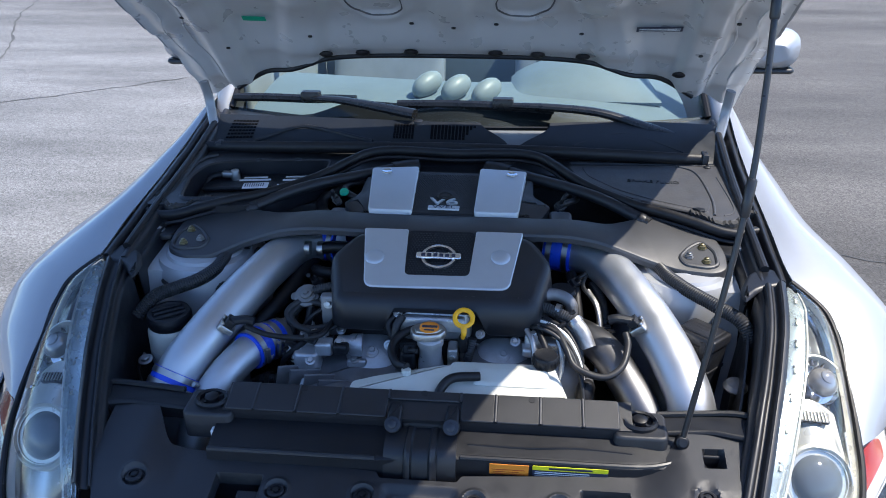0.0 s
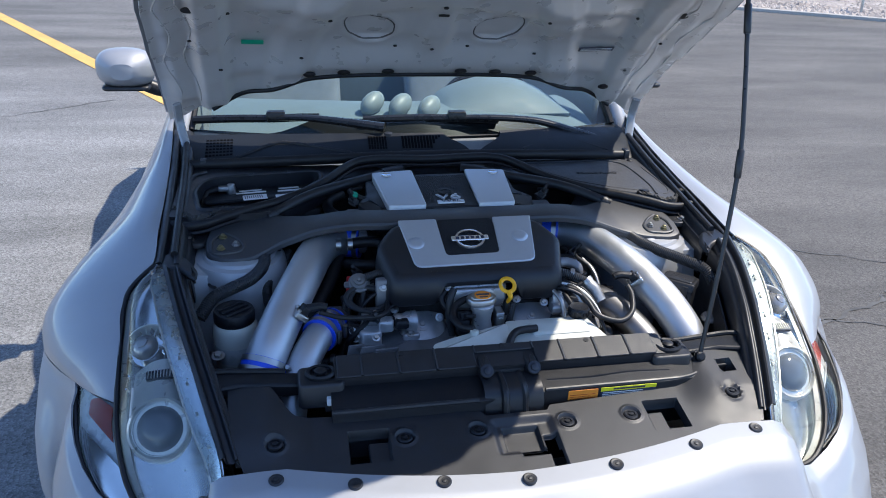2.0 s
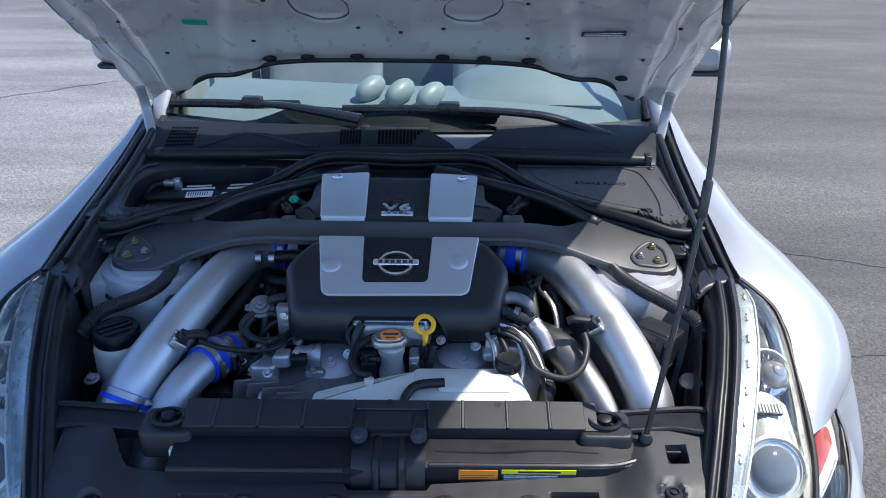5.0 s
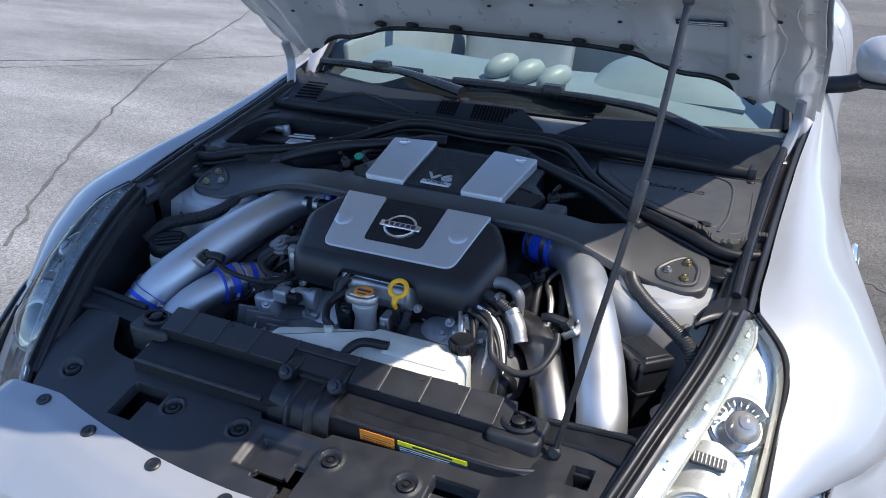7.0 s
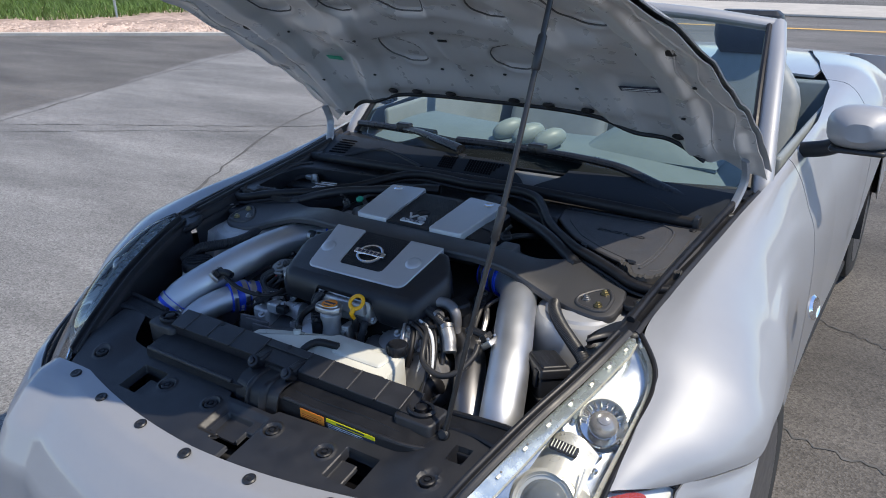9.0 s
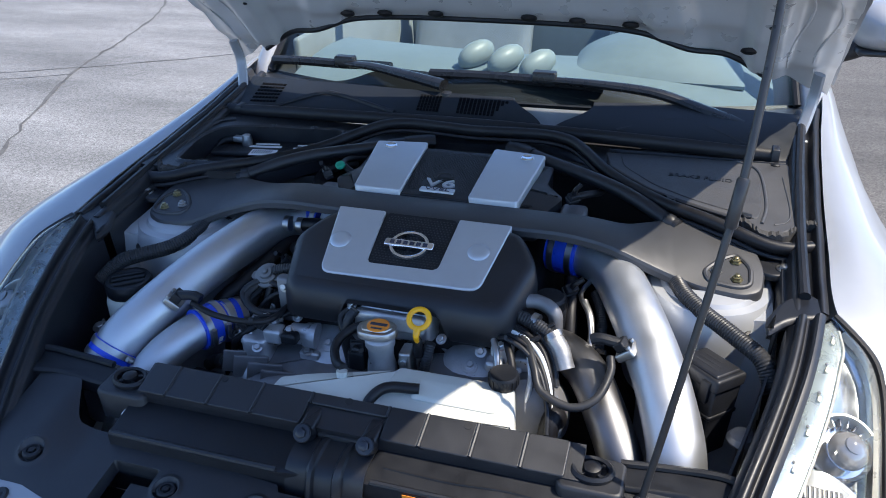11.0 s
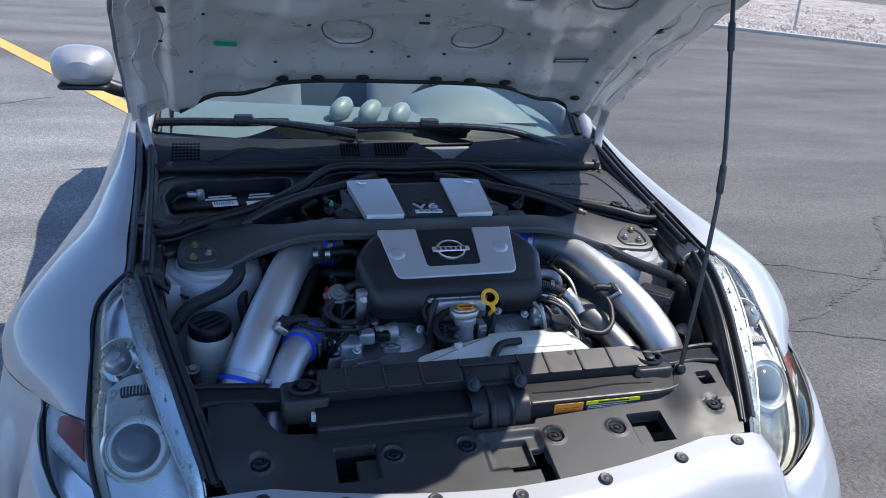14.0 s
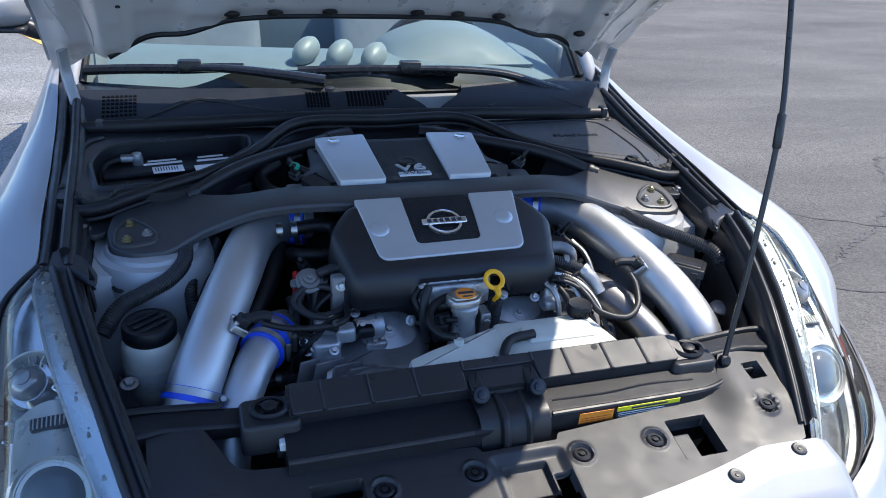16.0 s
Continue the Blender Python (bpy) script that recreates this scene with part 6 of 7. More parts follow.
part("dipstick_boot", lathe([(0.008, 0.715), (0.009, 0.735), (0.007, 0.748), (0.005, 0.752)], Matrix.Translation((0.073, 0.787, 0)), 14), RUBBER, dip)
part("dipstick_tube", tube([(0.073, 0.787, 0.73), (0.072, 0.795, 0.68), (0.07, 0.81, 0.60)], 0.0055, 10), STEEL, dip)

# ---------------------------------------------------------------- strut brace
brace = thing("strut_brace", (0, 1.03, 0.79), "black satin strut tower brace bolted to both towers", "brace")
bo = [(-.592, 1.010), (-.598, 1.060), (-.588, 1.112), (-.545, 1.145), (-.500, 1.165), (-.42, 1.142), (-.32, 1.113), (-.137, 1.096), (.03, 1.098), (.25, 1.098), (.36, 1.120), (.455, 1.172), (.500, 1.188), (.545, 1.165), (.588, 1.125), (.606, 1.060), (.602, 1.006), (.572, .990),
      (.510, .998), (.445, 1.012), (.334, 1.022), (.232, 1.018), (.02, 1.015), (-.137, 1.012), (-.27, 1.018), (-.335, 1.028), (-.43, 1.022), (-.490, .988), (-.552, .986)]


def brace_z(x, y):
    return 0.802 + 0.050 * (1 - smooth(0.24, 0.52, abs(x))) + 0.2 * (y - 1.055) * smooth(0.34, 0.46, abs(x))


bp = rounded(bo, 0.018, 5)
dense = []
for a, b in zip(bp, bp[1:] + bp[:1]):
    k = max(1, int((b - a).length / 0.025))
    dense += [a.lerp(b, i / k) for i in range(k)]


def brace_mesh():
    """Top and skirt over the outline, domed a little across the bar."""
    bm = bmesh.new()
    n = len(dense)
    lv = [(0.010, -0.022), (0.0, -0.018), (0.0, -0.007), (0.003, -0.002), (0.008, 0.0)]
    vs = []
    for d, h in lv:
        vs.append([bm.verts.new((p.x, p.y, brace_z(p.x, p.y) + h)) for p in (inset(dense, d) if d else dense)])
    for a, b in zip(vs, vs[1:]):
        for i in range(n):
            j = (i + 1) % n
            bm.faces.new((a[i], a[j], b[j], b[i]))
    top = bm.faces.new(vs[-1])
    bmesh.ops.triangulate(bm, faces=[top])
    return bm


part("brace_bar", brace_mesh(), BRACEBLACK, brace, sharp=0.5)
for s in (-1, 1):
    tri_ = [(s * .582, 1.014), (s * .582, 1.058), (s * .558, 1.090), (s * .530, 1.070), (s * .506, 1.038), (s * .514, 1.014), (s * .56, 1.006)]
    ro_ = rounded(tri_, 0.012, 4)
    part("bolt_plate", slab(ro_, 0.78, lambda x, y: brace_z(x, y) + 0.0012, 0.0006), BRACEBLACK, brace)
    rim_ = [Vector((p.x, p.y, brace_z(p.x, p.y) + 0.0005)) for p in ro_]
    part("bolt_rim", tube(rim_ + [rim_[0]], 0.0045, 8, 1), BRACEBLACK, brace)
    for x, y, mt in ((.557, 1.070, BRASS), (.526, 1.040, STEEL), (.560, 1.026, BRASS)):
        part("tower_stud", lathe([(0.0105, 0), (0.0105, 0.0015), (0.0082, 0.0015), (0.0082, 0.006), (0.0048, 0.0065), (0.0048, 0.010), (0.003, 0.011)], Matrix.Translation((s * x, y, brace_z(x, y) + 0.0005)), 6), mt, brace, "zinc tower nut")
    rod = part("brace_rod", tube([(s * 0.115, 1.37, 0.848), (s * 0.20, 1.312, 0.850), (s * 0.34, 1.222, 0.848), (s * 0.455, 1.146, 0.822)], 0.0135, 14), BLACKSOFT, brace)
    part("rod_boot", tube([(s * 0.085, 1.382, 0.848), (s * 0.11, 1.372, 0.849), (s * 0.145, 1.35, 0.850)], 0.019, 12, 6, 0.75), RUBBER, rod)
    part("rod_end", lathe([(0.011, 0), (0.016, 0.006), (0.016, 0.016), (0.012, 0.024)], toward((s * 0.43, 1.162, 0.826), (s * 0.7, -0.5, -0.1)), 14), BLACKSOFT, rod)

# ---------------------------------------------------------------- charge pipes and couplers


def clamp(at, axis, r, parent):
    m = toward(at, axis)
    c = part("hose_clamp", lathe([(r, -0.006), (r + 0.0018, -0.006), (r + 0.0018, 0.006), (r, 0.006)], m, 32), STEEL, parent)
    part("clamp_screw", tube([m @ Vector((r + 0.006, -0.014, 0)), m @ Vector((r + 0.006, 0.016, 0))], 0.0048, 8), STEEL, c)


def pipe(pts, r, label, couplers, name="charge_pipe", metal=ALU):
    lo = min(p[2] for p in pts)
    t = thing(name, (pts[-1][0], pts[-1][1], lo - r), label, "pipe", "charge pipes")
    part("tube", tube(pts, r, 36, 14), metal, t)
    for at, axis, length in couplers:
        ax = Vector(axis).normalized()
        a, b = Vector(at) - ax * length / 2, Vector(at) + ax * length / 2
        cp = part("coupler", tube([a, a.lerp(b, 0.06), a.lerp(b, 0.5), a.lerp(b, 0.94), b], lambda s, q: r + (0.006 if 0.0 < q < 1.0 else 0.003), 36, 4), BLUE, t, "bright blue silicone coupler")
        for k in (0.2, 0.8):
            clamp(a.lerp(b, k), ax, r + 0.0058, cp)
        for k in range(3):
            part("coupler_print", block(-0.006 + 0.0, -0.004, r + 0.0058, 0.006, 0.004, r + 0.0064, 0.001, 0.0002, toward(a.lerp(b, 0.5), ax) @ pose(0, 0, 0, 90, 0, 0) @ pose(0, 0, 0, 0, 20 + 25 * k, 0)), WHITEINK, cp)
    return t


pl = pipe([(-.225, 1.125, .768), (-.285, 1.103, .770), (-.335, 1.045, .771), (-.375, .93, .762), (-.414, .825, .738), (-.450, .730, .706), (-.467, .694, .672), (-.477, .678, .63), (-.480, .674, .57)], 0.043,
          "polished aluminium charge pipe sloping down past the reservoir", [((-.250, 1.116, .769), (1, -0.3, 0), 0.05), ((-.465, .697, .675), (-.35, -.72, -.72), 0.036)])
pl2 = pipe([(-.300, .880, .672), (-.325, .825, .690), (-.352, .775, .692), (-.382, .712, .675), (-.408, .655, .63), (-.42, .61, .57)], 0.033,
           "shorter polished aluminium pipe joined by a blue coupler", [((-.337, .803, .692), (-.45, -.88, 0.05), 0.05), ((-.318, .845, .680), (-.5, -.8, .2), 0.04)])
pr_ = pipe([(.235, 1.125, .765), (.300, 1.103, .767), (.354, 1.048, .770), (.400, .950, .762), (.440, .860, .740), (.470, .785, .712), (.494, .715, .668), (.503, .66, .59)], 0.043,
           "polished aluminium charge pipe bending down beside the fuse box", [((.265, 1.115, .766), (1, -0.3, 0), 0.06)])
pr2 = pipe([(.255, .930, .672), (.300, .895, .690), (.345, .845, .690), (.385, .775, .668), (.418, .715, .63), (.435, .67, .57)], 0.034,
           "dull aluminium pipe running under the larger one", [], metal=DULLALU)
for s, at, pa in ((-1, (-.386, .783, .748), pl), (1, (.404, .832, .755), pr_)):
    out = Vector((-s * 0.65, 0.1, 0.75))
    fl = part("sensor_flange", block(-0.016, -0.016, -0.006, 0.016, 0.016, 0.008, 0.004, 0.002, toward(at, out)), STEEL, pa, "bright alloy sensor flange")
    part("sensor", block(-0.012, -0.009, 0.008, 0.012, 0.009, 0.024, 0.003, 0.002, toward(at, out)), BLACK, fl)
    part("sensor_plug", tube([Vector(at) + out * 0.018, Vector(at) + out * 0.018 + Vector((-s * 0.03, 0.0, 0.004)), Vector(at) + out * 0.018 + Vector((-s * 0.045, 0.0, 0.0))], 0.009, 10), BLACK, fl)
    for dx in (-0.011, 0.011):
        part("flange_screw", lathe([(0.004, 0), (0.004, 0.005), (0.002, 0.006)], toward(at, out) @ Matrix.Translation((dx, 0.012, 0.008)), 10), STEEL, fl)

# ---------------------------------------------------------------- bottles, battery, boxes
tank = thing("coolant_tank", (0.08, 0.68, 0.6), "milky white plastic coolant overflow tank with a black cap", "tank")
part("tank_body", shell(rounded([(.046, .700), (.056, .742), (.246, .744), (.272, .636), (.050, .625)], 0.012, 5), [(0.01, .60), (0, .61), (0, .716), (0.003, .724), (0.010, .728)]), TANK, tank)
part("tank_arm", shell(rounded([(-.122, .630), (-.118, .668), (-.075, .688), (.062, .735), (.080, .632)], 0.008, 5), [(0.006, .66), (0, .665), (0, .716), (0.003, .7245), (0.008, .727)]), TANK, tank)
part("tank_step", shell(rect(0.10, 0.665, 0.235, 0.715, 0.01), [(0, .72), (0.0, .730), (0.003, .733), (0.008, .734)]), TANK, tank)
tc_ = part("tank_cap", lathe([(0.022, .728), (0.0235, .732), (0.0235, .746), (0.021, .750), (0.017, .749), (0.002, .749)], Matrix.Translation((.229, .738, 0)), 30), BLACK, tank, "round black screw cap")
for k in range(18):
    a = 2 * math.pi * k / 18
    part("cap_ridge", block(0.0228, -0.0012, .732, 0.0245, 0.0012, .746, 0, 0.0004, Matrix.Translation((.229, .738, 0)) @ pose(0, 0, 0, 0, 0, math.degrees(a))), BLACK, tc_)
bolt((-.107, .652, .717), (0, 0, 1), 0.008, 0.006, tank, BLACK)
part("tank_nipple", tube([(-.022, .690, .715), (-.022, .694, .735)], 0.009, 10), TANK, tank)
part("tank_hose", tube([(.040, .628, .715), (.046, .648, .732), (.066, .668, .741), (.112, .680, .738)], 0.0085, 12), RUBBER, tank)

bottle = thing("fluid_reservoir", (-.528, .835, .60), "translucent white fluid reservoir with a black screw cap", "reservoir")
bx = Matrix.Translation((-.526, .838, 0))
part("bottle", lathe([(0.035, .585), (0.044, .60), (0.048, .625), (0.0485, .665), (0.0475, .70), (0.044, .712), (0.040, .716)], bx, 36), TANK, bottle)
part("fluid", lathe([(0.0486, .628), (0.0492, .630), (0.0492, .664), (0.0486, .666)], bx, 36), shader("pale_fluid", (0.45, 0.47, 0.46), 0.3, 0, 0.05, 30), bottle)
ca = part("cap", lathe([(0.042, .714), (0.044, .717), (0.044, .735), (0.041, .741), (0.034, .742), (0.030, .739), (0.002, .739)], bx, 36), BLACK, bottle, "black screw cap")
for k in range(3):
    part("cap_rib", block(-0.03, -0.004 + 0.016 * (k - 1), .739, 0.03, 0.003 + 0.016 * (k - 1), .744, 0.001, 0.001, bx @ pose(0, 0, 0, 0, 0, 35)), BLACK, ca)
part("reservoir_bracket", tube([(-.575, .80, .66), (-.59, .79, .63), (-.58, .775, .60)], 0.008, 8, 6, 0.4), STEEL, bottle)
bolt((-.561, .775, .665), (0, -0.2, 1), 0.009, 0.008, bottle)

batt = thing("battery", (-.49, 1.30, .6), "black car battery with white printed labels in its tray", "battery")
bt = pose(-.475, 1.315, 0, 0, 0, 8)
bb = part("case", block(-.155, -.085, .62, .150, .085, .795, 0.01, 0.005, bt), BLACKSOFT, batt)
part("lid_step", block(-.145, .0, .795, .140, .080, .806, 0.008, 0.003, bt), BLACK, batt)
part("label", block(-.045, -.012, .8065, .018, .022, .8075, 0.002, 0.0003, bt), WHITEINK, batt, "white bar-code label")
for k in range(9):
    part("label_bar", block(-.040 + .0055 * k, -.002, .8075, -.0378 + .0055 * k, .018, .8078, 0, 0.00005, bt), NAVY, batt)
for x0, x1, y0, y1 in ((-.06, .02, .035, .045), (-.05, .01, .052, .060), (.05, .12, .03, .04), (.055, .11, .05, .058), (.04, .10, -.02, .01)):
    part("print", block(x0, y0, .8065, x1, y1, .8075, 0.002, 0.0003, bt), WHITEINK, batt)
tm = part("terminal", lathe([(0.013, .80), (0.013, .818), (0.010, .83), (0.003, .832)], Matrix.Translation((-.552, 1.358, 0)), 18), STEEL, batt, "zinc battery terminal clamp")
part("clamp_ear", block(-.585, 1.348, .812, -.548, 1.366, .826, 0.004, 0.002), STEEL, batt)
part("battery_lead", tube([(-.585, 1.357, .818), (-.615, 1.345, .81), (-.628, 1.30, .78), (-.63, 1.24, .73)], 0.007, 10), RUBBER, batt)

fuse = thing("fuse_box", (.53, .85, .6), "black plastic fuse box with a printed lid", "fuse box")
fm = pose(.531, .850, 0, 0, 0, -40) @ pose(0, 0, .745, -8, 0, 0) @ pose(0, 0, -.745)
part("box", block(-.039, -.031, .60, .039, .031, .728, 0.005, 0.003, fm), BLACK, fuse)
fl_ = part("lid", block(-.042, -.034, .722, .042, .034, .745, 0.006, 0.004, fm), BLACKSOFT, fuse)
part("lid_step", block(-.036, -.028, .743, .034, .028, .749, 0.005, 0.003, fm), BLACKSOFT, fl_)
for k in range(3):
    part("lid_print", block(-.026 + .002 * k, -.015 + .012 * k, .749, .022 - .006 * k, -.010 + .012 * k, .7494, 0.001, 0.0002, fm), GREYPLASTIC, fl_)
for x in (-.022, .022):
    part("lid_latch", block(x - .008, -.038, .70, x + .008, -.030, .738, 0.002, 0.002, fm), BLACK, fuse)
part("box_rib", block(-.041, -.033, .672, .041, .033, .680, 0.005, 0.002, fm), BLACK, fuse)

# ---------------------------------------------------------------- hoses and wiring
def hose(pts, r, material, label, name="hose", ribs=False, group=""):
    bm = corrugated(pts, r) if ribs else tube(pts, r, 14, 10)
    return solo(name, bm, material, label, "hose" if name == "hose" else "wiring", group)


hose([(-.462, 1.033, .78), (-.465, .975, .772), (-.492, .930, .764), (-.534, .90, .758), (-.572, .878, .748), (-.60, .845, .72)], .0145, CONDUIT, "black ribbed wiring conduit over the silver inner wing", "conduit", True, "conduits")
hose([(-.43, 1.06, .765), (-.448, .99, .745), (-.458, .943, .725), (-.45, .915, .67)], .0115, CONDUIT, "black ribbed wiring conduit over the silver inner wing", "conduit", True, "conduits")
hose([(-.405, 1.07, .76), (-.43, .99, .73), (-.44, .94, .69)], .0115, CONDUIT, "black ribbed wiring conduit over the silver inner wing", "conduit", True, "conduits")
hose([(.462, 1.02, .785), (.478, .985, .782), (.512, .945, .775), (.560, .900, .768), (.602, .862, .757), (.622, .835, .72)], .0140, CONDUIT, "grey-black ribbed conduit running down beside the fuse box", "conduit", True, "conduits")
hose([(-.285, 1.085, .745), (-.303, .999, .73), (-.336, .925, .705), (-.366, .885, .68), (-.39, .84, .62)], .017, RUBBER, "thick black rubber coolant hose", "hose")
hose([(-.178, 1.0, .775), (-.182, 1.040, .785), (-.215, 1.048, .788), (-.262, 1.045, .786)], .0135, RUBBER, "bent black rubber hose with two steel clamps", "hose")
for x in (-.287, -.259):
    c = solo("hose_clamp", lathe([(0.0135, -.006), (0.0155, -.006), (0.0155, .006), (0.0135, .006)], toward((x, 1.045, .785), (1, 0, 0)), 24), STEEL, "small worm-drive steel hose clamp", "clamp", "hose clamps")
hose([(-.165, 1.02, .755), (-.193, .998, .750), (-.244, 1.002, .750), (-.27, 1.03, .74)], .0125, RUBBER, "bent black rubber hose beside the engine", "hose")
hose([(.013, .790, .757), (-.018, .792, .757), (-.046, .780, .748), (-.058, .752, .737), (-.045, .722, .728), (-.022, .700, .735)], .0078, RUBBER, "thin black hose from the filler neck to the tank", "hose")
hose([(.215, .893, .78), (.250, .902, .778), (.278, .893, .765), (.28, .89, .72)], .0125, CASTDARK, "bent grey metal coolant pipe", "pipe")
hose([(.212, .868, .772), (.252, .857, .765), (.288, .843, .75), (.303, .828, .73)], .0115, CONDUIT, "ribbed black wiring conduit leaving the engine", "conduit", True, "conduits")
hose([(.285, .845, .752), (.300, .832, .738), (.312, .815, .715)], .0155, shader("foil_wrap", (.34, .34, .34), .45, .7, .2, 60, .4, 120), "conduit wrapped in silvery tape", "conduit")
hose([(.212, .846, .755), (.246, .823, .750), (.267, .783, .735), (.285, .752, .715), (.334, .738, .705), (.369, .757, .715), (.383, .797, .735), (.380, .822, .748)], .0068, CONDUIT, "black ribbed loop of wiring to the pipe sensor", "conduit", True, "conduits")
for k in range(4):
    d = 0.011 * k
    hose([(.210, .852 - d, .757), (.245, .838 - d, .755 - d * .2), (.275, .815 - d, .742 - d * .4), (.296, .78 - d, .71 - d * .5), (.302, .75 - d, .66)], .0042, (RUBBER, LAMPGREY, RUBBER, BLACKSOFT)[k], "thin wires running down beside the alternator", "wire", False, "engine wires")
hose([(-.262, .875, .752), (-.275, .845, .738), (-.250, .825, .726), (-.205, .835, .724), (-.186, .860, .735), (-.218, .872, .752), (-.262, .872, .756), (-.285, .850, .742), (-.262, .828, .728), (-.22, .815, .722)], .0062, CONDUIT, "coiled ribbed black wiring loom", "conduit", True, "conduits")
hose([(-.19, .838, .735), (-.202, .79, .735), (-.241, .773, .737), (-.301, .772, .742), (-.345, .778, .755)], .0055, RUBBER, "black wiring lead to the pipe sensor", "wire", False, "engine wires")
hose([(-.242, .875, .745), (-.25, .85, .70), (-.265, .83, .66)], .0075, RUBBER, "thin black vacuum hose", "hose")
hose([(.09, .80, .735), (.083, .79, .70), (.075, .785, .65)], .0095, CONDUIT, "ribbed black conduit beside the dipstick", "conduit", True, "conduits")
hose([(-.045, .815, .77), (-.055, .80, .755), (-.058, .79, .72), (-.05, .785, .67)], .0085, CONDUIT, "ribbed black conduit beside the filler neck", "conduit", True, "conduits")
hose([(.30, .79, .60), (.31, .765, .655), (.305, .745, .67), (.30, .72, .64)], .016, RUBBER, "black rubber hose low beside the pipes", "hose")
hose([(.317, .968, .75), (.335, .93, .735), (.340, .888, .70), (.335, .84, .64)], .006, STEEL, "thin bent metal line", "line")
hose([(-.36, .77, .60), (-.31, .745, .62), (-.27, .735, .625), (-.24, .74, .61)], .012, RUBBER, "black rubber hose with printed marks", "hose")
VALVE = shader("dull_cast", (0.2, 0.2, 0.2), 0.55, 0.6, 0.2, 60, 0.3, 300)
act = thing("vacuum_valve", (-.25, .885, .70), "small round alloy vacuum valve with hose ends", "valve")
part("body", lathe([(0.010, -.03), (0.012, -.012), (0.022, -.010), (0.025, -.006), (0.025, -.001), (0.020, .001), (0.019, .005), (0.013, .006), (0.012, .011), (0.006, .012), (0.005, .016), (0.002, .017)], toward((-.251, .884, .765), (0, -.5, .85)), 28), VALVE, act)
part("stub", tube([(-.230, .892, .758), (-.20, .90, .758), (-.175, .90, .758)], .009, 10), RUBBER, act)
part("flange", block(-.034, -.008, -.012, .034, .008, -.006, .006, .001, toward((-.251, .884, .765), (0, -.5, .85))), VALVE, act)
part("red_fitting", tube([(-.270, .935, .752), (-.273, .91, .74), (-.276, .885, .725)], .006, 10), RED, act, "red anodised fitting")
for x, y, z, sx, sy, sz, mt in ((-.235, .80, .67, .05, .05, .05, CAST), (-.20, .80, .70, .035, .03, .03, CAST), (-.235, .83, .69, .03, .03, .035, BLACK), (-.165, .79, .705, .03, .022, .022, BLACK), (-.03, .775, .70, .03, .03, .04, BLACK), (.245, .83, .70, .04, .03, .04, CAST),
                               (-.235, 1.15, .805, .05, .05, .04, CASTDARK), (.262, 1.165, .805, .05, .05, .04, CASTDARK), (-.23, .93, .70, .06, .08, .06, BLACK), (.26, .95, .72, .06, .06, .06, BLACK), (.20, .80, .715, .03, .03, .02, CAST)):
    solo("engine_fitting", block(x - sx / 2, y - sy / 2, z - sz / 2, x + sx / 2, y + sy / 2, z + sz / 2, min(sx, sy) * .25, .005), mt, "small alloy or black engine fitting", "fitting", "engine fittings")
oil = solo("oil_cap", lathe([(0.026, .745), (0.028, .75), (0.028, .768), (0.024, .773), (0.002, .773)], Matrix.Translation((.262, .935, 0)), 24), BLACK, "black ribbed oil filler cap", "cap")

# ---------------------------------------------------------------- prop rod and wipers
rod = thing("prop_rod", (.452, .588, .68), "thin black steel rod propping the bonnet open", "prop rod")
ROD = curve_through([(.452, .578, .700), (.484, .622, .90), (.515, .676, 1.102), (.527, .727, 1.24), (.534, .780, 1.375), (.541, .838, 1.525)], 6)
part("rod", tube(ROD, .0050, 12, 1), RODSTEEL, rod)
for k in (12, 24):
    d = (ROD[k + 1] - ROD[k - 1]).normalized()
    part("grip", tube([ROD[k] - d * .030, ROD[k] - d * .027, ROD[k] + d * .027, ROD[k] + d * .030], lambda l, t: .0062 if t in (0, 1) else .0078, 12, 1), RODSTEEL, rod, "steel sleeve on the rod")
part("pivot", lathe([(.008, -.008), (.011, -.004), (.011, .006), (.007, .009)], toward((.452, .578, .702), (.1, -.8, .5)), 20), BLACK, rod)


def wiper(blade, arm, pivot, label):
    w = thing("wiper", pivot, label, "wiper", "pair of wipers")
    bl = part("blade", tube(blade, .014, 8, 6, .9), WIPERBLACK, w)
    a, b = Vector(blade[0]), Vector(blade[-1])
    part("blade_rubber", tube([Vector(p) + Vector((0, .004, -.008)) for p in blade], .004, 6), RUBBER, w)
    part("arm", tube(arm, lambda s, t: .011 + .008 * t, 10, 8, .75), WIPERBLACK, w)
    part("arm_joint", block(arm[0][0] - .028, arm[0][1] - .012, arm[0][2] - .008, arm[0][0] + .028, arm[0][1] + .014, arm[0][2] + .020, .006, .004), WIPERBLACK, w)
    part("pivot_cap", lathe([(.013, -.03), (.014, -.01), (.012, 0), (.004, .002)], Matrix.Translation(pivot), 20), BLACKSOFT, w)


wiper([(-.675, 1.752, .893), (-.56, 1.725, .903), (-.44, 1.700, .909), (-.37, 1.690, .914), (-.30, 1.682, .916)], [(-.430, 1.690, .915), (-.33, 1.640, .926), (-.22, 1.585, .928), (-.115, 1.548, .922)], (-.105, 1.540, .908), "long black windscreen wiper lying at the foot of the glass")
wiper([(-.172, 1.622, .924), (-.03, 1.615, .929), (.106, 1.612, .928), (.18, 1.616, .924), (.25, 1.628, .916)], [(.115, 1.605, .933), (.24, 1.598, .932), (.372, 1.598, .920), (.48, 1.585, .892), (.598, 1.572, .858)], (.605, 1.578, .846), "black windscreen wiper with its arm running out to the corner")


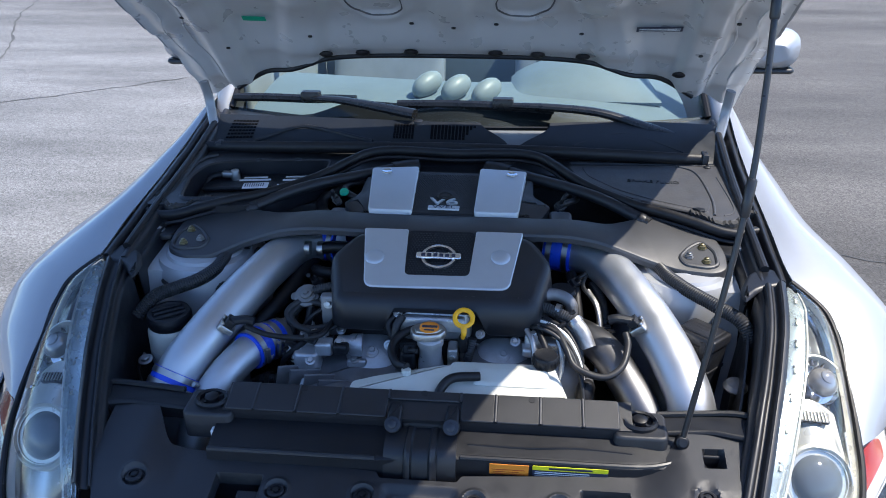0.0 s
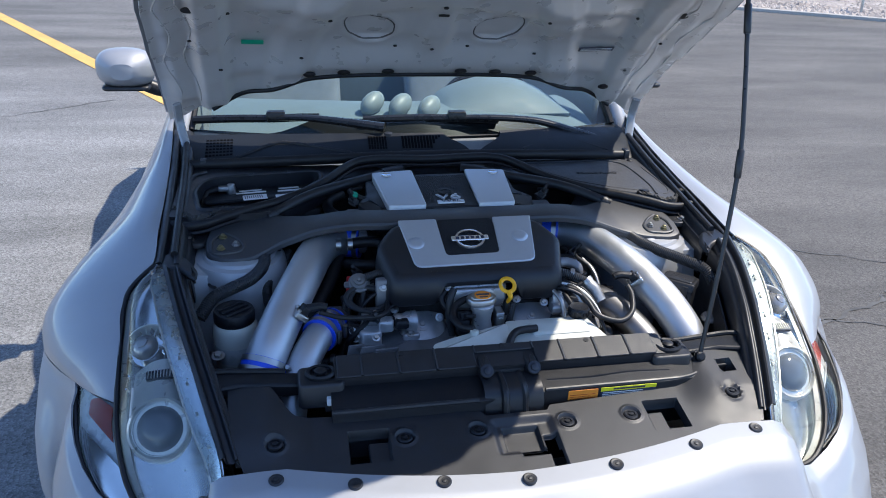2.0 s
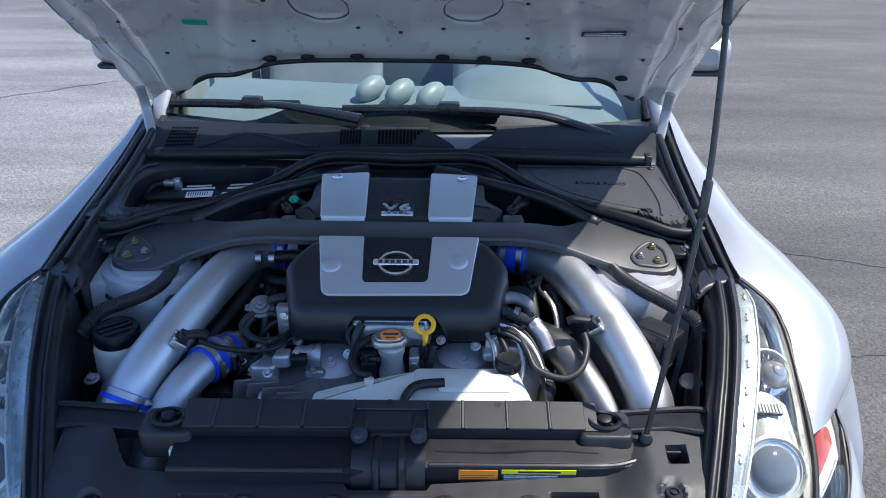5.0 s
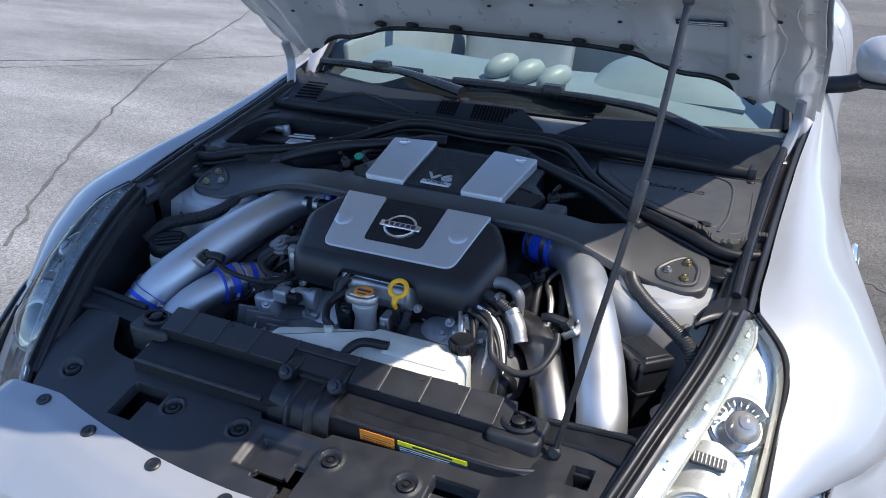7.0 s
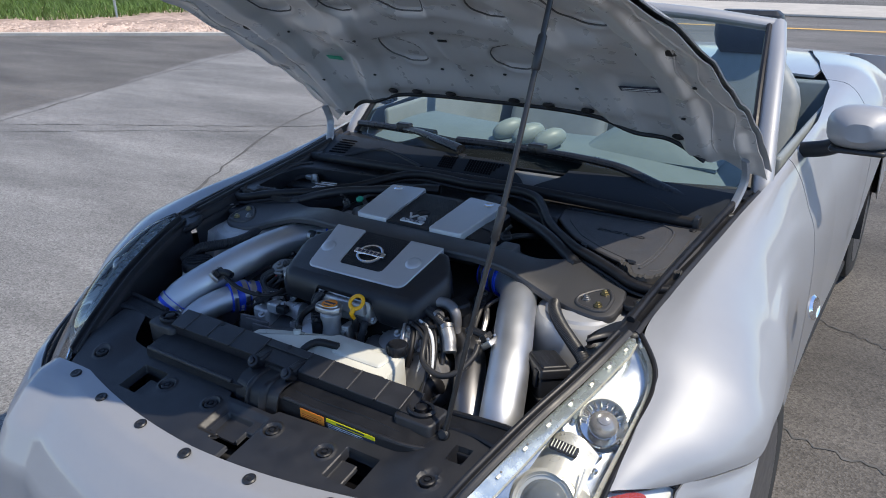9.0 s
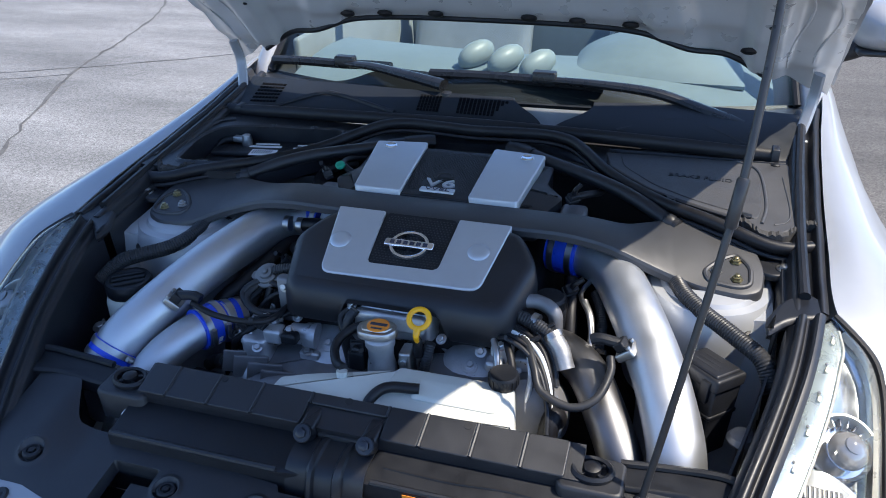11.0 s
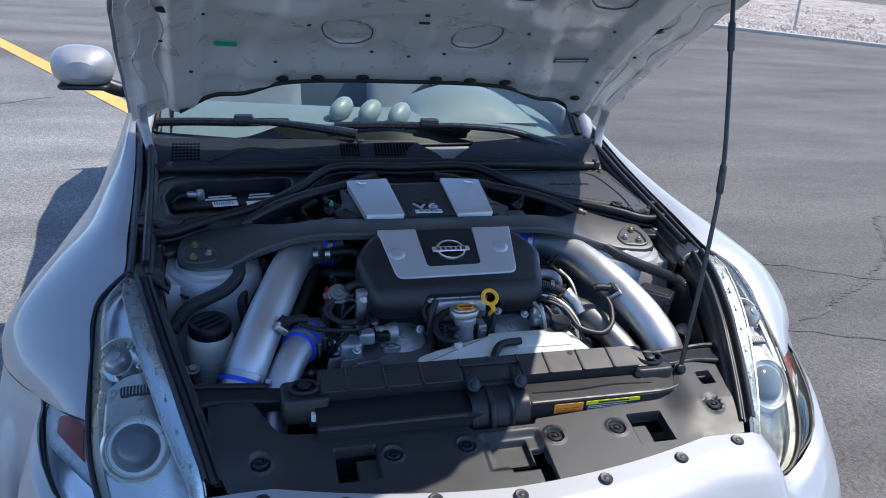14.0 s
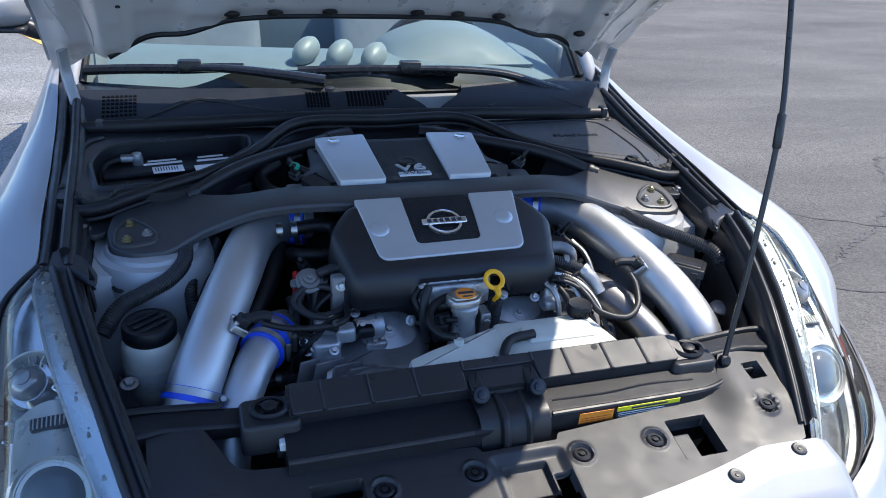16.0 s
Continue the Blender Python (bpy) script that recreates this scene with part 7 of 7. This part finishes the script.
# ---------------------------------------------------------------- small fittings round the engine
def plug(at, axis, size, label="black wiring plug on the engine"):
    """A wiring connector: a ridged body, its collar and a short lead."""
    p = thing("wiring_plug", at, label, "plug", "engine plugs")
    m = toward(at, axis)
    part("plug_body", block(-size * .5, -size * .35, 0, size * .5, size * .35, size * .9, size * .12, size * .08, m), BLACK, p)
    part("plug_collar", block(-size * .58, -size * .42, size * .3, size * .58, size * .42, size * .45, size * .12, size * .05, m), BLACKSOFT, p)
    part("plug_lead", tube([m @ Vector((0, 0, size * .85)), m @ Vector((0, 0, size * 1.4)), m @ Vector((size * .5, 0, size * 1.9))], size * .2, 8), RUBBER, p)


for at, axis, size in (((-.222, .800, .715), (-.3, -.6, .7), .022), ((-.178, .812, .700), (-1, -.2, .3), .024), ((-.262, .815, .690), (-.5, -.8, .2), .022), ((-.03, .782, .722), (.2, -.9, .4), .024),
                       ((.235, .842, .735), (.6, -.5, .6), .022), ((.262, .862, .742), (.4, -.4, .8), .020), ((.205, .835, .738), (0, -.7, .7), .020), ((-.245, .96, .745), (-.5, -.3, .8), .022),
                       ((.285, .985, .752), (.4, -.4, .8), .024), ((-.238, 1.15, .845), (-.3, -.2, .9), .022), ((.258, 1.16, .842), (.2, -.2, .9), .022), ((.35, .905, .70), (.2, -.8, .4), .02)):
    plug(at, axis, size)
random.seed(11)
for x, y, z in ((-.255, .79, .683), (-.225, .775, .683), (-.205, .825, .712), (-.265, .805, .665), (-.17, .80, .712), (.085, .80, .705), (.105, .815, .735), (.215, .80, .70), (.235, .815, .695), (.185, .84, .745), (-.055, .822, .772), (-.095, .842, .735), (.12, .83, .745), (-.245, .87, .70)):
    b_ = thing("engine_bolt", (x, y, z), "small zinc-plated bolt head on the engine", "bolt", "engine bolts")
    bolt((x, y, z), (random.uniform(-.3, .3), -.6, .8), .006, .007, b_)
hose([(-.20, .905, .758), (-.225, .93, .745), (-.245, .97, .735), (-.25, 1.02, .73)], .010, CONDUIT, "ribbed black conduit behind the valve", "conduit", True, "conduits")
hose([(-.225, .83, .715), (-.25, .80, .70), (-.28, .79, .675), (-.29, .80, .64)], .006, RUBBER, "thin black vacuum hose", "hose")
hose([(-.285, .90, .72), (-.28, .86, .70), (-.285, .83, .66), (-.30, .80, .61)], .009, RUBBER, "black rubber hose beside the charge pipe", "hose")
hose([(.285, 1.03, .75), (.292, .98, .74), (.30, .93, .70), (.31, .89, .64)], .012, RUBBER, "black rubber coolant hose beside the engine", "hose")
hose([(.205, .835, .748), (.225, .80, .735), (.235, .775, .71), (.232, .765, .68)], .0065, RUBBER, "thin taped wiring over the alternator", "wire", False, "engine wires")
hose([(.19, .825, .752), (.205, .79, .737), (.21, .77, .70)], .0055, STEEL, "thin bent metal line", "line")
hose([(-.25, 1.15, .80), (-.29, 1.2, .80), (-.30, 1.27, .80), (-.26, 1.33, .80)], .014, RUBBER, "black rubber hose at the back of the engine", "hose")
hose([(-.20, 1.19, .838), (-.235, 1.215, .846), (-.24, 1.26, .84), (-.21, 1.30, .83)], .007, RUBBER, "thin black vacuum hose", "hose")
hose([(.25, 1.18, .838), (.28, 1.20, .842), (.30, 1.24, .83), (.30, 1.30, .81)], .007, RUBBER, "thin black vacuum hose", "hose")
solo("green_cap", lathe([(.010, 0), (.011, .004), (.009, .008), (.002, .009)], toward((-.235, 1.20, .848), (0, -.3, .9)), 16), GREEN, "small green plastic cap behind the brace", "cap")
for s in (-1, 1):
    m = toward((s * .575, .955, .742), (0, -.3, .95))
    solo("grommet", lathe([(.013, 0), (.014, .003), (.009, .005), (.002, .003)], m, 18), RUBBER, "round black rubber grommet on the inner wing", "grommet", "grommets")
st = thing("washer_filler", (.585, .77, .60), "grey sensor stud standing beside the pipe", "sensor")
part("stem", lathe([(.006, .60), (.007, .665), (.010, .67)], Matrix.Translation((.585, .775, 0)), 12), STEEL, st)
part("head", lathe([(.022, .668), (.023, .672), (.018, .680), (.006, .684)], Matrix.Translation((.585, .775, 0)), 20), CASTDARK, st)

# ---------------------------------------------------------------- castings and fittings at the front of the engine
FIN = [((-.262, .772, .655), 28), ((-.235, .762, .655), 26), ((-.205, .755, .650), 24), ((-.178, .750, .642), 22)]
for (x, y, z), turn in FIN:
    part("cast_fin", block(-.030, -.0028, -.030, .030, .0028, .016, .002, .0018, pose(x, y, z, 0, 12, turn)), CASTDARK, engine)
boss = toward((-.150, .822, .692), (-1, -.12, .06))
part("sensor_boss", lathe([(.024, -.02), (.022, .0), (.019, .006), (.019, .026), (.016, .030)], boss, 24), CAST, engine, "cast boss carrying a sensor")
sn = part("sensor_body", lathe([(.013, .028), (.0135, .034), (.0135, .064), (.010, .068)], boss, 6), BLACK, engine, "black hexagonal sensor")
part("sensor_lead", tube([boss @ Vector((0, 0, .066)), boss @ Vector((0, .012, .085)), (-.262, .835, .690), (-.275, .850, .66)], .0048, 8), CONDUIT, sn)
for (x0, y0, z0, x1, y1, z1), mt in (((-.252, .806, .665, -.200, .840, .722), CASTDARK), ((-.216, .852, .690, -.182, .874, .782), CASTDARK), ((-.160, .800, .640, -.120, .815, .668), CAST),
                                     ((-.285, .800, .640, -.262, .830, .700), BLACKSOFT), ((.190, .805, .690, .225, .835, .742), CAST), ((.262, .800, .668, .292, .832, .694), CAST), ((.248, .838, .690, .275, .862, .716), CASTDARK)):
    part("cast_bracket", block(x0, y0, z0, x1, y1, z1, .007, .004), mt, engine)
for at, ax, mt in (((-.222, .812, .722), (0, -.4, .9), STEEL), ((-.199, .853, .766), (0, -.9, .4), STEEL), ((-.272, .800, .690), (0, -.8, .6), STEEL), ((-.250, .800, .690), (0, -.8, .6), STEEL), ((-.143, .806, .668), (0, -.4, .9), STEEL),
                   ((.206, .812, .742), (0, -.3, .9), STEEL), ((.277, .808, .694), (.2, -.4, .9), STEEL), ((.262, .845, .716), (.2, -.4, .9), STEEL), ((.172, .815, .722), (0, -.6, .8), STEEL), ((-.175, .842, .712), (0, -.6, .8), STEEL), ((-.075, .815, .700), (0, -.8, .5), STEEL)):
    bolt(at, ax, .0062, .007, engine, mt)
for pts, r, mt, label in (([(-.236, .884, .776), (-.212, .888, .782), (-.182, .892, .784)], .0095, CONDUIT, "short ribbed hose from the valve to the engine"),
                          ([(-.355, .800, .600), (-.330, .795, .618), (-.300, .788, .622), (-.272, .780, .616)], .0115, CONDUIT, "ribbed black hose low beside the pipe"),
                          ([(-.262, .90, .735), (-.285, .87, .715), (-.292, .835, .690), (-.280, .80, .66)], .0060, CONDUIT, "ribbed black wiring conduit by the valve"),
                          ([(.214, .872, .764), (.244, .858, .760), (.270, .842, .748), (.292, .820, .722), (.300, .800, .69)], .0062, CONDUIT, "ribbed wiring conduit in the bundle"),
                          ([(.214, .862, .758), (.240, .846, .752), (.262, .828, .742), (.282, .800, .712)], .0050, CONDUIT, "ribbed wiring conduit in the bundle"),
                          ([(.330, 1.02, .735), (.345, .98, .728), (.352, .94, .71), (.345, .90, .67)], .0095, CONDUIT, "ribbed black hose behind the charge pipe")):
    hose(pts, r, mt, label, "conduit", True, "conduits")
for pts, r, mt, label in (([(-.20, .865, .752), (-.228, .852, .742), (-.252, .842, .715), (-.255, .83, .68)], .0042, RUBBER, "thin black wire at the front of the engine"),
                          ([(-.17, .835, .735), (-.195, .822, .725), (-.225, .806, .728), (-.25, .80, .712)], .0040, RUBBER, "thin black wire at the front of the engine"),
                          ([(.205, .858, .760), (.232, .842, .752), (.252, .812, .738), (.262, .782, .708), (.258, .765, .67)], .0046, LAMPGREY, "pale grey wire in the bundle"),
                          ([(.318, 1.035, .752), (.308, .985, .750), (.330, .935, .742), (.340, .895, .71), (.338, .86, .66)], .0045, STEEL, "thin bent metal line behind the pipe"),
                          ([(-.06, .822, .765), (-.072, .812, .752), (-.066, .80, .735), (-.045, .792, .715)], .0065, RUBBER, "short black wiring tail below the cover")):
    hose(pts, r, mt, label, "wire", False, "engine wires")
for x, y, z, ax, r in ((-.225, .775, .612, (1, -.3, .1), .0435), (-.318, .793, .6205, (1, -.25, .1), .0128), (.286, .846, .752, (.6, -.6, -.5), .0150), (.252, .862, .766, (.9, -.3, -.1), .0125)):
    solo("hose_clamp", lathe([(r, -.005), (r + .0018, -.005), (r + .0018, .005), (r, .005)], toward((x, y, z), ax), 24), STEEL, "small worm-drive steel hose clamp", "clamp", "hose clamps")
